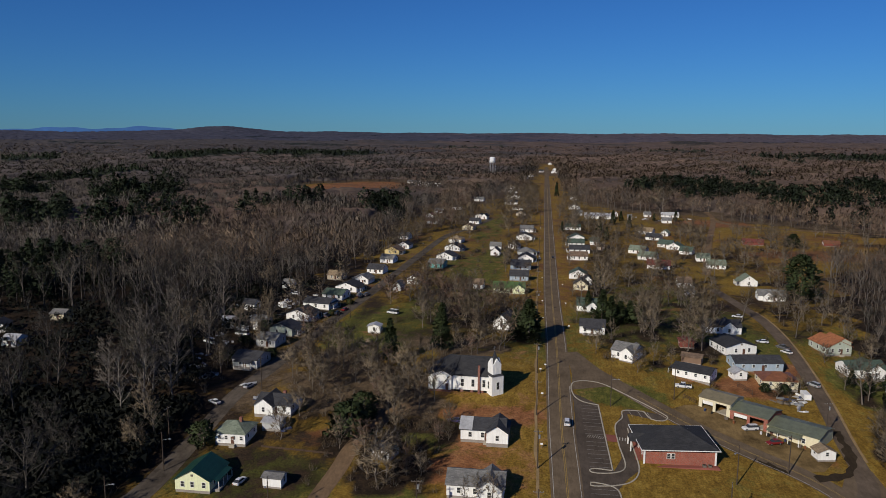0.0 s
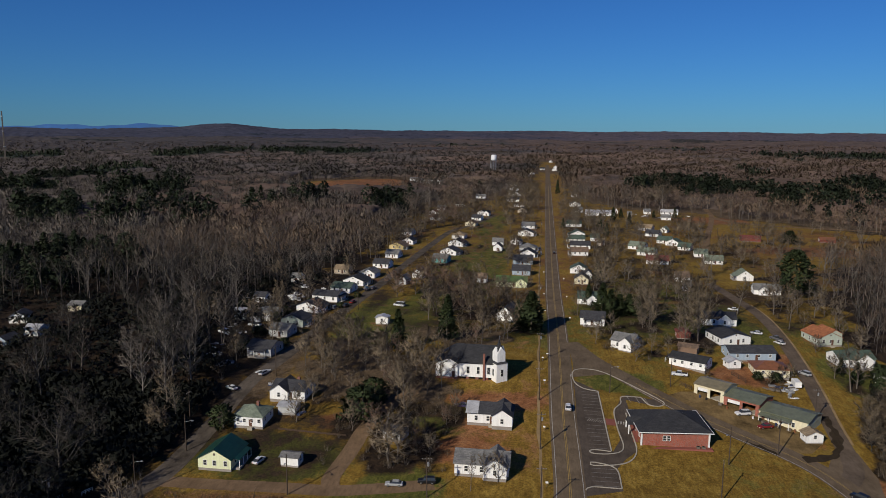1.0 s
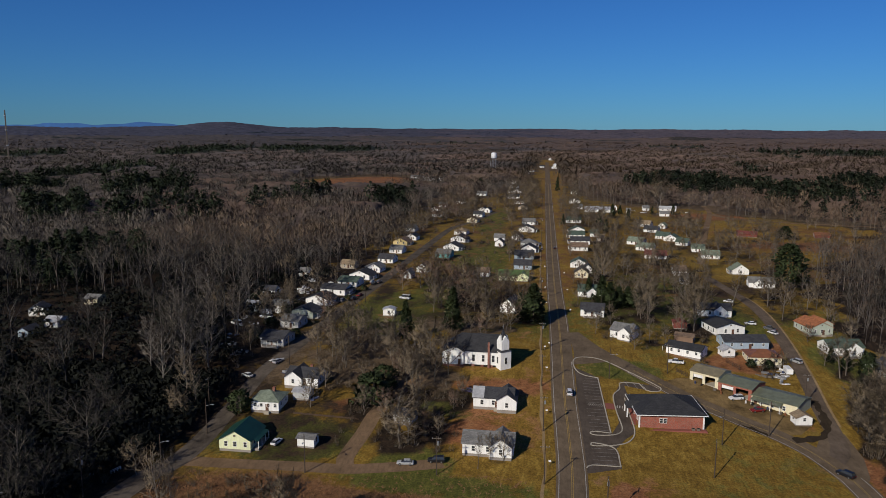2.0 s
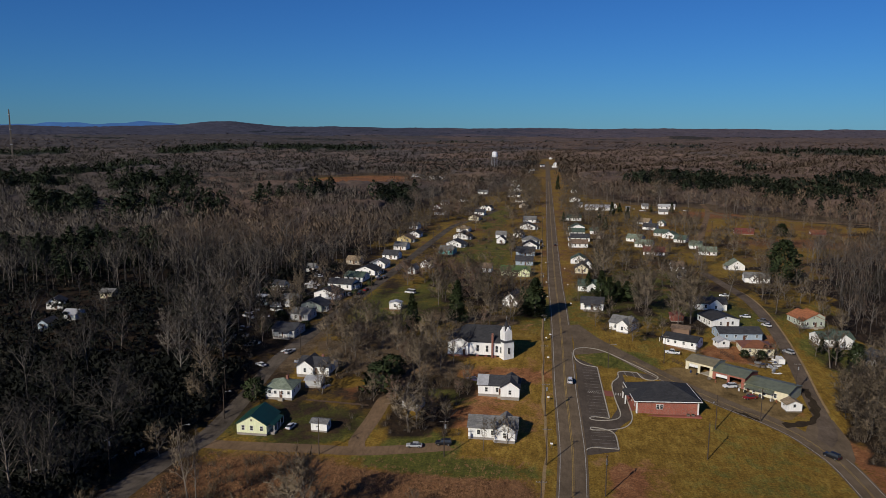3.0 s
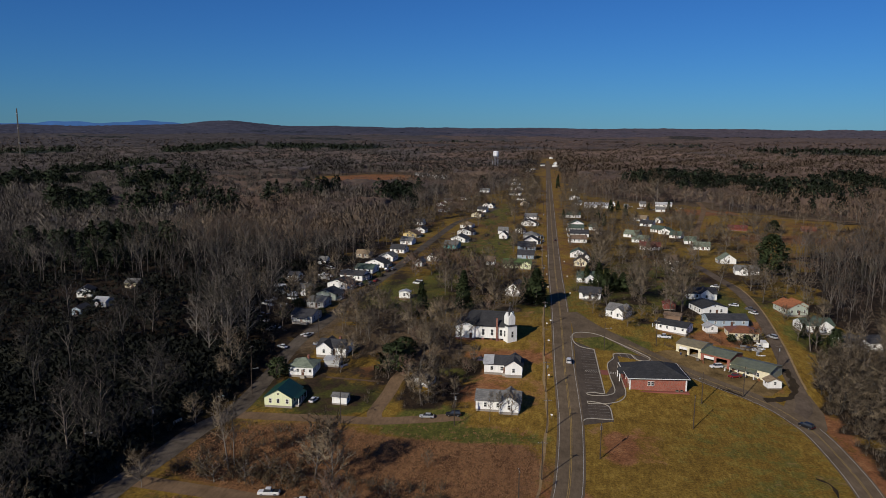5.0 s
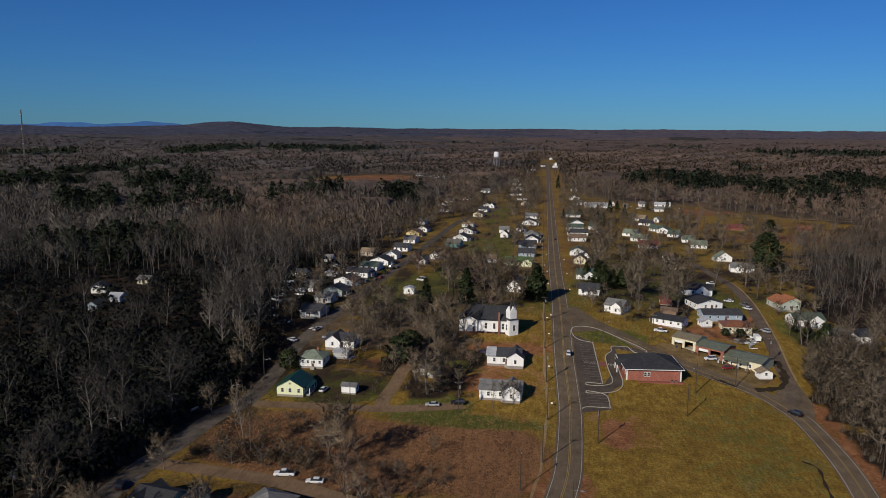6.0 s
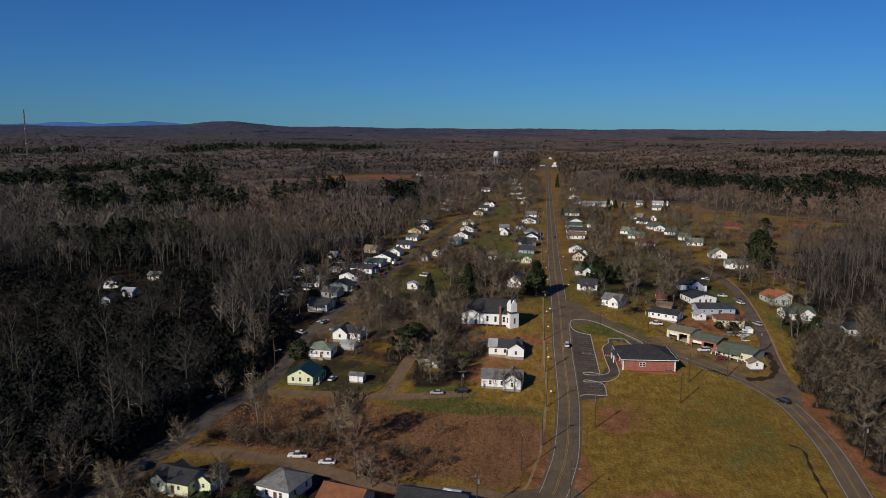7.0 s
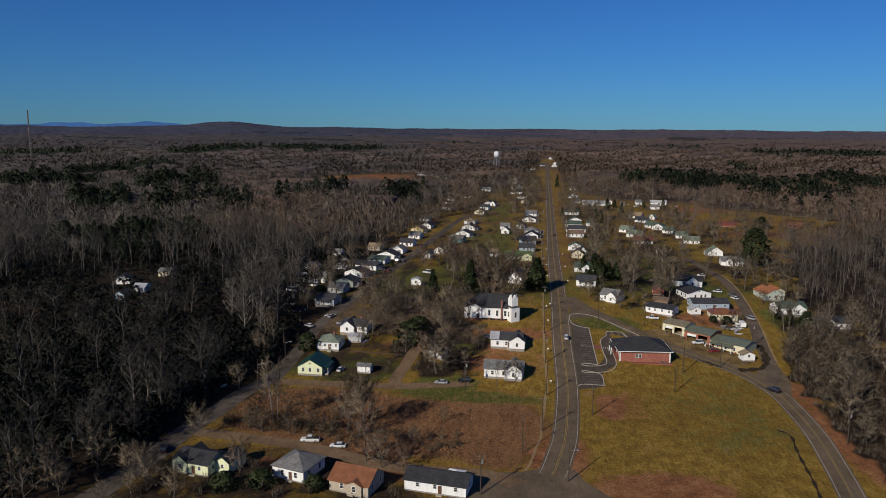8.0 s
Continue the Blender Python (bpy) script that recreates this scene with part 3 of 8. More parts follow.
lay("white_line", near[near[:, 1] < 238], 3.3, 3.47, 0.075, LINE_WHITE, road, 1)
lay("white_line", near[near[:, 1] > 272], 3.3, 3.47, 0.075, LINE_WHITE, road, 1)
branch = lay("road", BRANCH, -3.6, 3.6, 0.054, ASPHALT, label="curving grey asphalt side road with worn white edge lines", category="road")
body = BRANCH[(BRANCH[:, 1] < 236)]
curve = BRANCH[(BRANCH[:, 1] < 176)]
for a, b in ((-0.25, -0.12), (0.12, 0.25)):
    lay("yellow_line", body, a, b, 0.08, LINE_YELLOW, branch, 1)
lay("white_line", curve, -3.1, -2.92, 0.08, LINE_WHITE, branch, 1)
lay("white_line", body, 2.92, 3.1, 0.08, LINE_WHITE, branch, 1)
lay("road", SIDE, -2.6, 2.6, 0.045, OLD_ASPHALT, label="narrow grey asphalt residential street", category="road")
side_edge = SIDE[(SIDE[:, 1] > 205) & (SIDE[:, 1] < 350)]
lay("verge", side_edge, 2.5, 3.4, 0.03, STRAW_DIRT, label="worn sandy verge beside the residential street", category="verge")
west_half = np.interp(WEST[:, 1], (150, 190), (3.7, 2.8))
lay("road", WEST, -west_half, west_half, 0.048, MOTTLED_ASPHALT, label="patched grey asphalt village street", category="road")
lay("road", CROSS, -2.6, 2.6, 0.043, DIRT, label="sandy worn lane between the houses", category="road")
lay("driveway", LANE, -2.4, 2.4, 0.054, DIRT, label="sandy unpaved drive between yards", category="driveway")
lay("road", LOWER, -2.9, 2.9, 0.041, DIRT, label="worn sandy asphalt street beside the sedge field", category="road")
lay("road", EAST_DIRT, -2.4, 2.4, 0.038, DIRT, label="unpaved lane past small houses", category="road")
lay("road", FAR_TRACK, -4, 4, 0.06, DIRT, label="bare sandy track along the wood's edge", category="road")


def flat_patch(name, pts, lift, mat, label="", category="", parent=None):
    """A paved area: a polygon cut into small quads that follow the land."""
    bm = bmesh.new()
    bm.faces.new([bm.verts.new((x, y, 0)) for x, y in pts])
    xs, ys = [p[0] for p in pts], [p[1] for p in pts]
    for axis, lo, hi in ((0, min(xs), max(xs)), (1, min(ys), max(ys))):
        n = int((hi - lo) / 3)
        for k in range(1, n + 1):
            co = [0, 0, 0]
            no = [0, 0, 0]
            co[axis], no[axis] = lo + (hi - lo) * k / (n + 1), 1
            bmesh.ops.bisect_plane(bm, geom=[*bm.verts, *bm.edges, *bm.faces], plane_co=co, plane_no=no)
    for v in bm.verts:
        v.co.z = gz(v.co.x, v.co.y) + lift
    if parent is None:
        me = bpy.data.meshes.new(name)
        bm.normal_update()
        bm.to_mesh(me)
        bm.free()
        me.materials.append(mat)
        return tagged(new(name, me), label, category, kind="structure")
    return part(name, bm, mat, parent)


def kerb(pts, width=0.35, high=0.16, closed=False, label="pale concrete kerb round the car park"):
    line = smooth_line(pts, 1.2)
    bm = bmesh.new()
    t = np.gradient(line, axis=0)
    t /= np.linalg.norm(t, axis=1)[:, None]
    last = None
    for (x, y), (tx, ty) in zip(line, t):
        z = gz(x, y)
        nx, ny = ty * width / 2, -tx * width / 2
        ring = [bm.verts.new((x + nx, y + ny, z - 0.1)), bm.verts.new((x + nx, y + ny, z + high)), bm.verts.new((x - nx, y - ny, z + high)), bm.verts.new((x - nx, y - ny, z - 0.1))]
        if last:
            for k in range(3):
                bm.faces.new((last[k], last[k + 1], ring[k + 1], ring[k]))
        last = ring
    ob = part("kerb", bm, CONCRETE, None, label)
    return tagged(ob, category="kerb", kind="structure")


verge_line = MAIN[(MAIN[:, 1] > 98) & (MAIN[:, 1] < 520)]
path_wave = np.sin(np.arange(len(verge_line)) * 1.3) * 0.2 + np.sin(np.arange(len(verge_line)) * 0.47) * 0.25
lay("footpath", verge_line, -7.8 + path_wave, -7.0 + 0.6 * path_wave, 0.035, STRAW_DIRT, label="worn straw-coloured footpath beside the main road", category="footpath")
DITCH = smooth_line([(71, 140), (73.4, 137.6), (73.8, 134), (72.6, 127.2), (71.4, 116.2), (70.8, 108.2), (69.6, 99.1), (68, 90)], 2)
ditch_wave = np.sin(np.arange(len(DITCH)) * 1.9) * 0.25
lay("ditch", DITCH, -0.4 - ditch_wave, 0.35 + ditch_wave, 0.03, MUD, label="dark muddy drainage ditch across the field", category="ditch")
# junction throat, turn lane, car park and its drive
flat_patch("pavement", [(10, 262), (11.0, 246), (10.5, 234), (24, 240.5), (30, 233)], 0.043, ASPHALT, "asphalt mouth where the side road joins", "road")
flat_patch("pavement", [(11.5, 165), (21.8, 169.5), (21.2, 180.5), (24, 186), (27.5, 191), (27.6, 214), (27, 222), (37, 219.8), (40, 222), (36, 224.5), (27.5, 225.5), (25.5, 222), (22.7, 213), (23.2, 196), (20.6, 189), (18.8, 225.5), (10.5, 232), (11.0, 225)], 0.042, ASPHALT_DARK, "dark asphalt car park with faded stall lines", "car park")
flat_patch("pavement", [(75.5, 186), (81, 198), (86, 207), (89.5, 202), (89, 187), (86, 175), (82, 167)], 0.036, ASPHALT, "worn asphalt corner at the street junction", "road")
flat_patch("pavement", [(-16, 97.5), (-5, 99.5), (2, 104), (9.2, 103), (11.5, 97), (17, 90), (30, 84), (26, 76), (-20, 74), (-24, 88), (-22, 94)], 0.037, ASPHALT, "worn asphalt crossing at the foot of the main road", "road")
flat_patch("pavement", [(40.5, 228.5), (46, 233), (53, 235), (79, 215), (82, 207), (76.5, 199.5), (72.5, 199), (63, 207), (49, 220.5)], 0.038, FORECOURT, "oily gravel and concrete forecourt of the garage", "forecourt")
# Dark irregular band over the street corner, in the ditch's colour.
CORNER_BAND = smooth_line([(73, 195.4), (77.5, 196.5), (82.5, 200), (86, 206), (87.4, 214), (88.6, 226)], 1.5)
corner_wave = np.sin(np.arange(len(CORNER_BAND)) * 1.7) * 0.3 + np.sin(np.arange(len(CORNER_BAND)) * 0.6) * 0.35
lay("gutter", CORNER_BAND, -1.3 - 1.7 * corner_wave, 1.2 + 1.1 * np.roll(corner_wave, 2), 0.064, MUD, label="dark irregular band along the street corner", category="gutter")
# Dark irregular patch laid on the side road.
flat_patch("stain", [(60.2, 203.2), (62.1, 201.6), (63.0, 202.4), (64.6, 199.9), (66.4, 198.6), (66.9, 196.6), (65.3, 197.3), (63.6, 198.1), (62.6, 199.8), (61.0, 200.6)], 0.066, MUD, "dark irregular patch on the side road", "stain")
stalls = new("parking_lines")
tagged(stalls, "faded white stall lines painted on the car park", "road marking", kind="structure")


def stripe(x0, y0, x1, y1, w, mat=LINE_FADED):
    d = Vector((x1 - x0, y1 - y0)).normalized()
    n = Vector((d.y, -d.x)) * w / 2
    bm = bmesh.new()
    m = 3
    rows = []
    for k in range(m + 1):
        x, y = x0 + (x1 - x0) * k / m, y0 + (y1 - y0) * k / m
        rows.append([bm.verts.new((x + s * n.x, y + s * n.y, gz(x + s * n.x, y + s * n.y) + 0.062)) for s in (-1, 1)])
    for a, b in zip(rows, rows[1:]):
        bm.faces.new((a[0], a[1], b[1], b[0]))
    part("stall_line", bm, mat, stalls)


for k in range(17):
    y = 190.5 + k * 2.12
    if k in (7,):
        continue
    xl = 14.4 - 0.035 * (y - 188)
    stripe(xl, y - 0.6, xl + 5.7 - 0.008 * (y - 188), y, 0.12)
for k in range(9):
    stripe(14.2 + k * 0.62, 205.0, 14.9 + k * 0.62, 206.6, 0.12, LINE_WHITE)
for k in range(5):
    y = 171.3 + k * 2.1
    stripe(14.2, y - 0.3, 21.0, y + 0.2, 0.12)
for x in (28.6, 31.4, 34.2):
    stripe(x, 220.4, x - 1.0, 224.6, 0.12, LINE_WHITE)
for k in range(4):
    stripe(23.4 + k * 0.8, 205.5, 23.6 + k * 0.8, 207.2, 0.35, LINE_WHITE)
flat_patch("pavement", [(19.9, 204.2), (22.6, 204.2), (22.7, 208), (19.7, 208)], 0.06, PAVERS, "red paved footpath across the verge", "footpath")
flat_patch("pavement", [(26.9, 196), (28.4, 196), (28.2, 210), (26.8, 210)], 0.06, PAVERS, "red paved footpath beside the brick building", "footpath")
kerb([(18.5, 225.4), (20.3, 189.2)])
kerb([(18.5, 225.4), (14, 226.2), (11.3, 229.5), (10.4, 236), (11.6, 240.5), (15.5, 242.4), (21, 241.2), (29, 234), (37.5, 225.5), (39.2, 222.5), (37.3, 220.2), (34, 220.5), (32.3, 224.8)])
kerb([(32.3, 225), (26, 223.8), (25.3, 219), (22.8, 213.5), (23.0, 203), (23.9, 193), (22.3, 189.2), (18, 187.4), (14.8, 187.3), (14.3, 188.4), (16, 189.3), (20.2, 189.2)])
kerb([(26.3, 213), (26.8, 203), (27.4, 192), (25.5, 185.8), (21.5, 182.6), (15, 180.9), (14.2, 181.8), (15.2, 182.6), (20.8, 180.4), (21.6, 170.6)])
kerb([(21.6, 170.6), (14, 170.2), (12.4, 168.2)])

# ---- houses ----
def unit_box_mesh(name, mat):
    bm = boxed(-0.5, 0.5, -0.5, 0.5, -0.5, 0.5)
    me = bpy.data.meshes.new(name)
    bmesh.ops.recalc_face_normals(bm, faces=bm.faces)
    bm.to_mesh(me)
    bm.free()
    me.materials.append(mat)
    return me


def frame_mesh(w, h, mat):
    """A window frame with a middle rail, standing in the x-z plane, facing -y."""
    bm = bmesh.new()
    t = 0.11
    box(bm, -w / 2 - t, -w / 2, -0.05, 0.06, -t, h + t)
    box(bm, w / 2, w / 2 + t, -0.05, 0.06, -t, h + t)
    box(bm, -w / 2, w / 2, -0.05, 0.06, h, h + t)
    box(bm, -w / 2, w / 2, -0.08, 0.06, -t, 0)
    box(bm, -w / 2, w / 2, -0.03, 0.05, h / 2 - 0.035, h / 2 + 0.035)
    me = bpy.data.meshes.new("window_frame")
    bmesh.ops.recalc_face_normals(bm, faces=bm.faces)
    bm.to_mesh(me)
    bm.free()
    me.materials.append(mat)
    return me


def pane_mesh(w, h):
    bm = boxed(-w / 2, w / 2, 0.0, 0.03, 0, h)
    me = bpy.data.meshes.new("pane")
    bmesh.ops.recalc_face_normals(bm, faces=bm.faces)
    bm.to_mesh(me)
    bm.free()
    me.materials.append(GLASS)
    return me


FRAME_ME, PANE_ME = frame_mesh(0.85, 1.35, TRIM), pane_mesh(0.85, 1.35)
FRAME_SMALL, PANE_SMALL = frame_mesh(0.8, 1.0, TRIM), pane_mesh(0.8, 1.0)
FRAME_TALL, PANE_TALL = frame_mesh(0.9, 2.3, TRIM), pane_mesh(0.9, 2.3)
DOOR_ME = unit_box_mesh("door", DOOR)
POST_ME = unit_box_mesh("post", TRIM)
KNOB_ME = unit_box_mesh("door_handle", STEEL)


def window(parent, m, size="mid"):
    fr, pa = {"mid": (FRAME_ME, PANE_ME), "small": (FRAME_SMALL, PANE_SMALL), "tall": (FRAME_TALL, PANE_TALL)}[size]
    w = new("window", fr)
    w.parent, w.matrix_basis = parent, m
    share("pane", pa, w, m=pose(0, -0.02, 0))
    return w


def door(parent, m):
    d = share("door", DOOR_ME, parent, m=m @ Matrix.Diagonal((0.95, 0.1, 2.05, 1)))
    share("door_handle", KNOB_ME, d, m=Matrix.Translation((0.36, -0.8, 0)) @ Matrix.Diagonal((0.08, 0.8, 0.05, 1)))


def gable_walls(bm, w, d, h, rise, ridge, z0=0.0):
    """Walls with their gables: ridge 'y' shows a gable to the front, 'x' a slope."""
    if ridge == "y":
        prism(bm, [(-w / 2, z0), (w / 2, z0), (w / 2, h), (0, h + rise), (-w / 2, h)], "y", -d / 2, d / 2)
    else:
        prism(bm, [(-d / 2, z0), (d / 2, z0), (d / 2, h), (0, h + rise), (-d / 2, h)], "x", -w / 2, w / 2)


def gable_roof(w, d, h, rise, ridge, over=0.4, thick=0.16):
    bm = bmesh.new()
    half, run = (w / 2, d / 2) if ridge == "y" else (d / 2, w / 2)
    s = rise / half
    e = half + over
    z = h - over * s + 0.04
    top = [(-e, z), (0, h + rise + 0.04), (e, z), (e, z + thick), (0, h + rise + 0.04 + thick), (-e, z + thick)]
    prism(bm, top, "y" if ridge == "y" else "x", -run - over, run + over)
    return bm


def hip_roof(w, d, h, rise, over=0.45, thick=0.16):
    bm = bmesh.new()
    a, b = w / 2 + over, d / 2 + over
    r = max(abs(a - b), 0.02)
    low = [bm.verts.new(p) for p in ((-a, -b, h), (a, -b, h), (a, b, h), (-a, b, h))]
    up = [bm.verts.new((p.co.x, p.co.y, h + thick)) for p in low]
    if a >= b:
        q = [bm.verts.new((-r, 0, h + thick + rise)), bm.verts.new((r, 0, h + thick + rise))]
        tops = ((up[0], up[1], q[1], q[0]), (up[1], up[2], q[1]), (up[2], up[3], q[0], q[1]), (up[3], up[0], q[0]))
    else:
        q = [bm.verts.new((0, -r, h + thick + rise)), bm.verts.new((0, r, h + thick + rise))]
        tops = ((up[0], up[1], q[0]), (up[1], up[2], q[1], q[0]), (up[2], up[3], q[1]), (up[3], up[0], q[0], q[1]))
    for f in tops:
        bm.faces.new(f)
    bm.faces.new(low[::-1])
    for k in range(4):
        j = (k + 1) % 4
        bm.faces.new((low[k], low[j], up[j], up[k]))
    return bm


def stand_z(x, y, rot, w, d):
    c, s = math.cos(radians(rot)), math.sin(radians(rot))
    zs = [gz(x + c * a - s * b, y + s * a + c * b) for a in (-w / 2, w / 2) for b in (-d / 2, d / 2)]
    return min(zs), max(zs)


HOUSE_SPOTS = []


def house(x, y, rot, w, d, h, rise, style, wall, roof, label, porch="", chimney=0, wins=2, wing=None, size="mid", base=0.4, name="house"):
    """A house whose front middle stands at (x, y); style: gable (to the front), slope, hip."""
    if y > 330 and size != "tall":
        h, rise, base = h * 0.9, rise * 1.15, base * 0.8
    c, s = math.cos(radians(rot)), math.sin(radians(rot))
    cx, cy = x - s * d / 2, y + c * d / 2
    lo, hi = stand_z(cx, cy, rot, w, d)
    HOUSE_SPOTS.append((cx, cy, max(w, d) / 2 + 1.5))
    ob = thing(name, cx, cy, rot, label, "shed" if "shed" in name else "house", "houses of the village" if name == "house" else "", z=lo * 0.6 + hi * 0.4)
    down = 0.6 * (lo - hi) - 0.3
    ridge = "y" if style == "gable" else "x"
    H = base + h
    part("foundation", boxed(-w / 2 + 0.05, w / 2 - 0.05, -d / 2 + 0.05, d / 2 - 0.05, down, base), BLOCK, ob)
    bm = bmesh.new()
    if style == "hip":
        box(bm, -w / 2, w / 2, -d / 2, d / 2, base, H)
        part("wall", bm, WALLS[wall], ob)
        part("roof", hip_roof(w, d, H, rise), ROOFS[roof], ob)
    else:
        gable_walls(bm, w, d, H, rise, ridge, base)
        part("wall", bm, WALLS[wall], ob)
        part("roof", gable_roof(w, d, H, rise, ridge), ROOFS[roof], ob)
    zw = base + (0.85 if size != "small" else 1.2)
    for k in range(wins):
        window(ob, pose(-w / 2 + w * (k + 0.5 + (0.15 if k == 0 and wins > 1 else 0)) / wins, -d / 2 - 0.03, zw), size)
    for side in (-1, 1):
        n = max(1, int(d / 4))
        for k in range(n):
            window(ob, pose(side * (w / 2 + 0.03), -d / 2 + d * (k + 0.5) / n, zw, 0, 0, 90 * side), size)
    if style == "gable" and w > 6 and rise > 1.4:
        part("gable_vent", boxed(-0.3, 0.3, -d / 2 - 0.06, -d / 2 + 0.02, H + rise * 0.35, H + rise * 0.35 + 0.6), GREY_WOOD, ob)
    if porch == "front":
        pw, pd = w * 0.72, 2.0
        pr = bmesh.new()
        prism(pr, [(-d / 2 - pd, H - 0.55), (-d / 2 + 0.0, H - 0.05), (-d / 2, H + 0.08), (-d / 2 - pd, H - 0.42)], "x", -pw / 2, pw / 2)
        part("porch_roof", pr, ROOFS[roof], ob)
        part("porch_floor", boxed(-pw / 2, pw / 2, -d / 2 - pd, -d / 2, down, base), BLOCK, ob)
        for k in range(4):
            share("post", POST_ME, ob, m=Matrix.Translation((-pw / 2 + 0.1 + (pw - 0.2) * k / 3, -d / 2 - pd + 0.12, (base + H - 0.5) / 2)) @ Matrix.Diagonal((0.14, 0.14, h - 0.5, 1)))
        door(ob, pose(0, -d / 2 - 0.03, base + 1.03))
    elif porch in ("left", "right"):
        sg = 1 if porch == "right" else -1
        pd, pl = 1.9, d * 0.75
        pr = bmesh.new()
        u = [(sg * (w / 2 + pd), H - 0.6), (sg * w / 2, H - 0.1), (sg * w / 2, H + 0.04), (sg * (w / 2 + pd), H - 0.46)]
        prism(pr, u, "y", -pl / 2, pl / 2)
        part("porch_roof", pr, ROOFS[roof], ob)
        xa, xb = sorted((sg * w / 2, sg * (w / 2 + pd)))
        part("porch_floor", boxed(xa, xb, -pl / 2, pl / 2, down, base), BLOCK, ob)
        for k in range(4):
            share("post", POST_ME, ob, m=Matrix.Translation((sg * (w / 2 + pd - 0.12), -pl / 2 + 0.1 + (pl - 0.2) * k / 3, (base + H - 0.55) / 2)) @ Matrix.Diagonal((0.14, 0.14, h - 0.55, 1)))
        door(ob, pose(sg * (w / 2 + 0.03), 0, base + 1.03, 0, 0, 90 * sg))
    elif "shed" not in name:
        door(ob, pose(w * 0.08, -d / 2 - 0.03, base + 1.03))
        part("step", boxed(w * 0.08 - 0.8, w * 0.08 + 0.8, -d / 2 - 0.9, -d / 2, down, base - 0.1), CONCRETE, ob)
    if chimney:
        px, py = (0.9, d * 0.12 * chimney) if ridge == "y" else (w * 0.15 * chimney, 0.5)
        part("chimney", boxed(px - 0.4, px + 0.4, py - 0.4, py + 0.4, H, H + rise + 0.9), OLD_BRICK, ob)
    for ox, oy, ww, wd, wr in ([wing] if isinstance(wing, tuple) else wing or []):
        wb = bmesh.new()
        gable_walls(wb, ww, wd, H - 0.02, wr, "y", base)
        sub = part("wing_wall", wb, WALLS[wall], ob)
        sub.matrix_basis = pose(ox, oy, 0)
        wing_roof = part("wing_roof", gable_roof(ww, wd, H - 0.02, wr, "y", 0.35), ROOFS[roof], ob)
        wing_roof.matrix_basis = pose(ox, oy, 0)
        wf = part("wing_foundation", boxed(-ww / 2 + 0.05, ww / 2 - 0.05, -wd / 2 + 0.05, wd / 2 - 0.05, down, base), BLOCK, ob)
        wf.matrix_basis = pose(ox, oy, 0)
        window(ob, pose(ox, oy - wd / 2 - 0.03, zw), size)
    return ob


# ---- vehicles ----
def wheel_meshes():
    out = []
    for r0, w, mat, nm in ((0.34, 0.22, RUBBER, "tyre"), (0.21, 0.235, RIM, "rim")):
        bm = rods(((-w / 2, 0, 0), (w / 2, 0, 0), r0, r0, 14))
        me = bpy.data.meshes.new(nm)
        bm.to_mesh(me)
        bm.free()
        me.materials.append(mat)
        out.append(me)
    return out


TYRE_ME, RIM_ME = wheel_meshes()


def loft(bm, sections):
    """Closed rings of (x, y, z) joined one to the next, capped at the ends."""
    rings = [[bm.verts.new(p) for p in s] for s in sections]
    n = len(rings[0])
    for a, b in zip(rings, rings[1:]):
        for k in range(n):
            j = (k + 1) % n
            bm.faces.new((a[k], a[j], b[j], b[k]))
    bm.faces.new(rings[0][::-1])
    bm.faces.new(rings[-1])


def body_ring(y, half, z0, z1, tuck=0.08):
    return [(-half + 0.06, y, z0), (half - 0.06, y, z0), (half, y, z0 + 0.25), (half - tuck * 0.4, y, z1 - 0.12), (half - tuck - 0.06, y, z1), (-half + tuck + 0.06, y, z1), (-half + tuck * 0.4, y, z1 - 0.12), (-half, y, z0 + 0.25)]


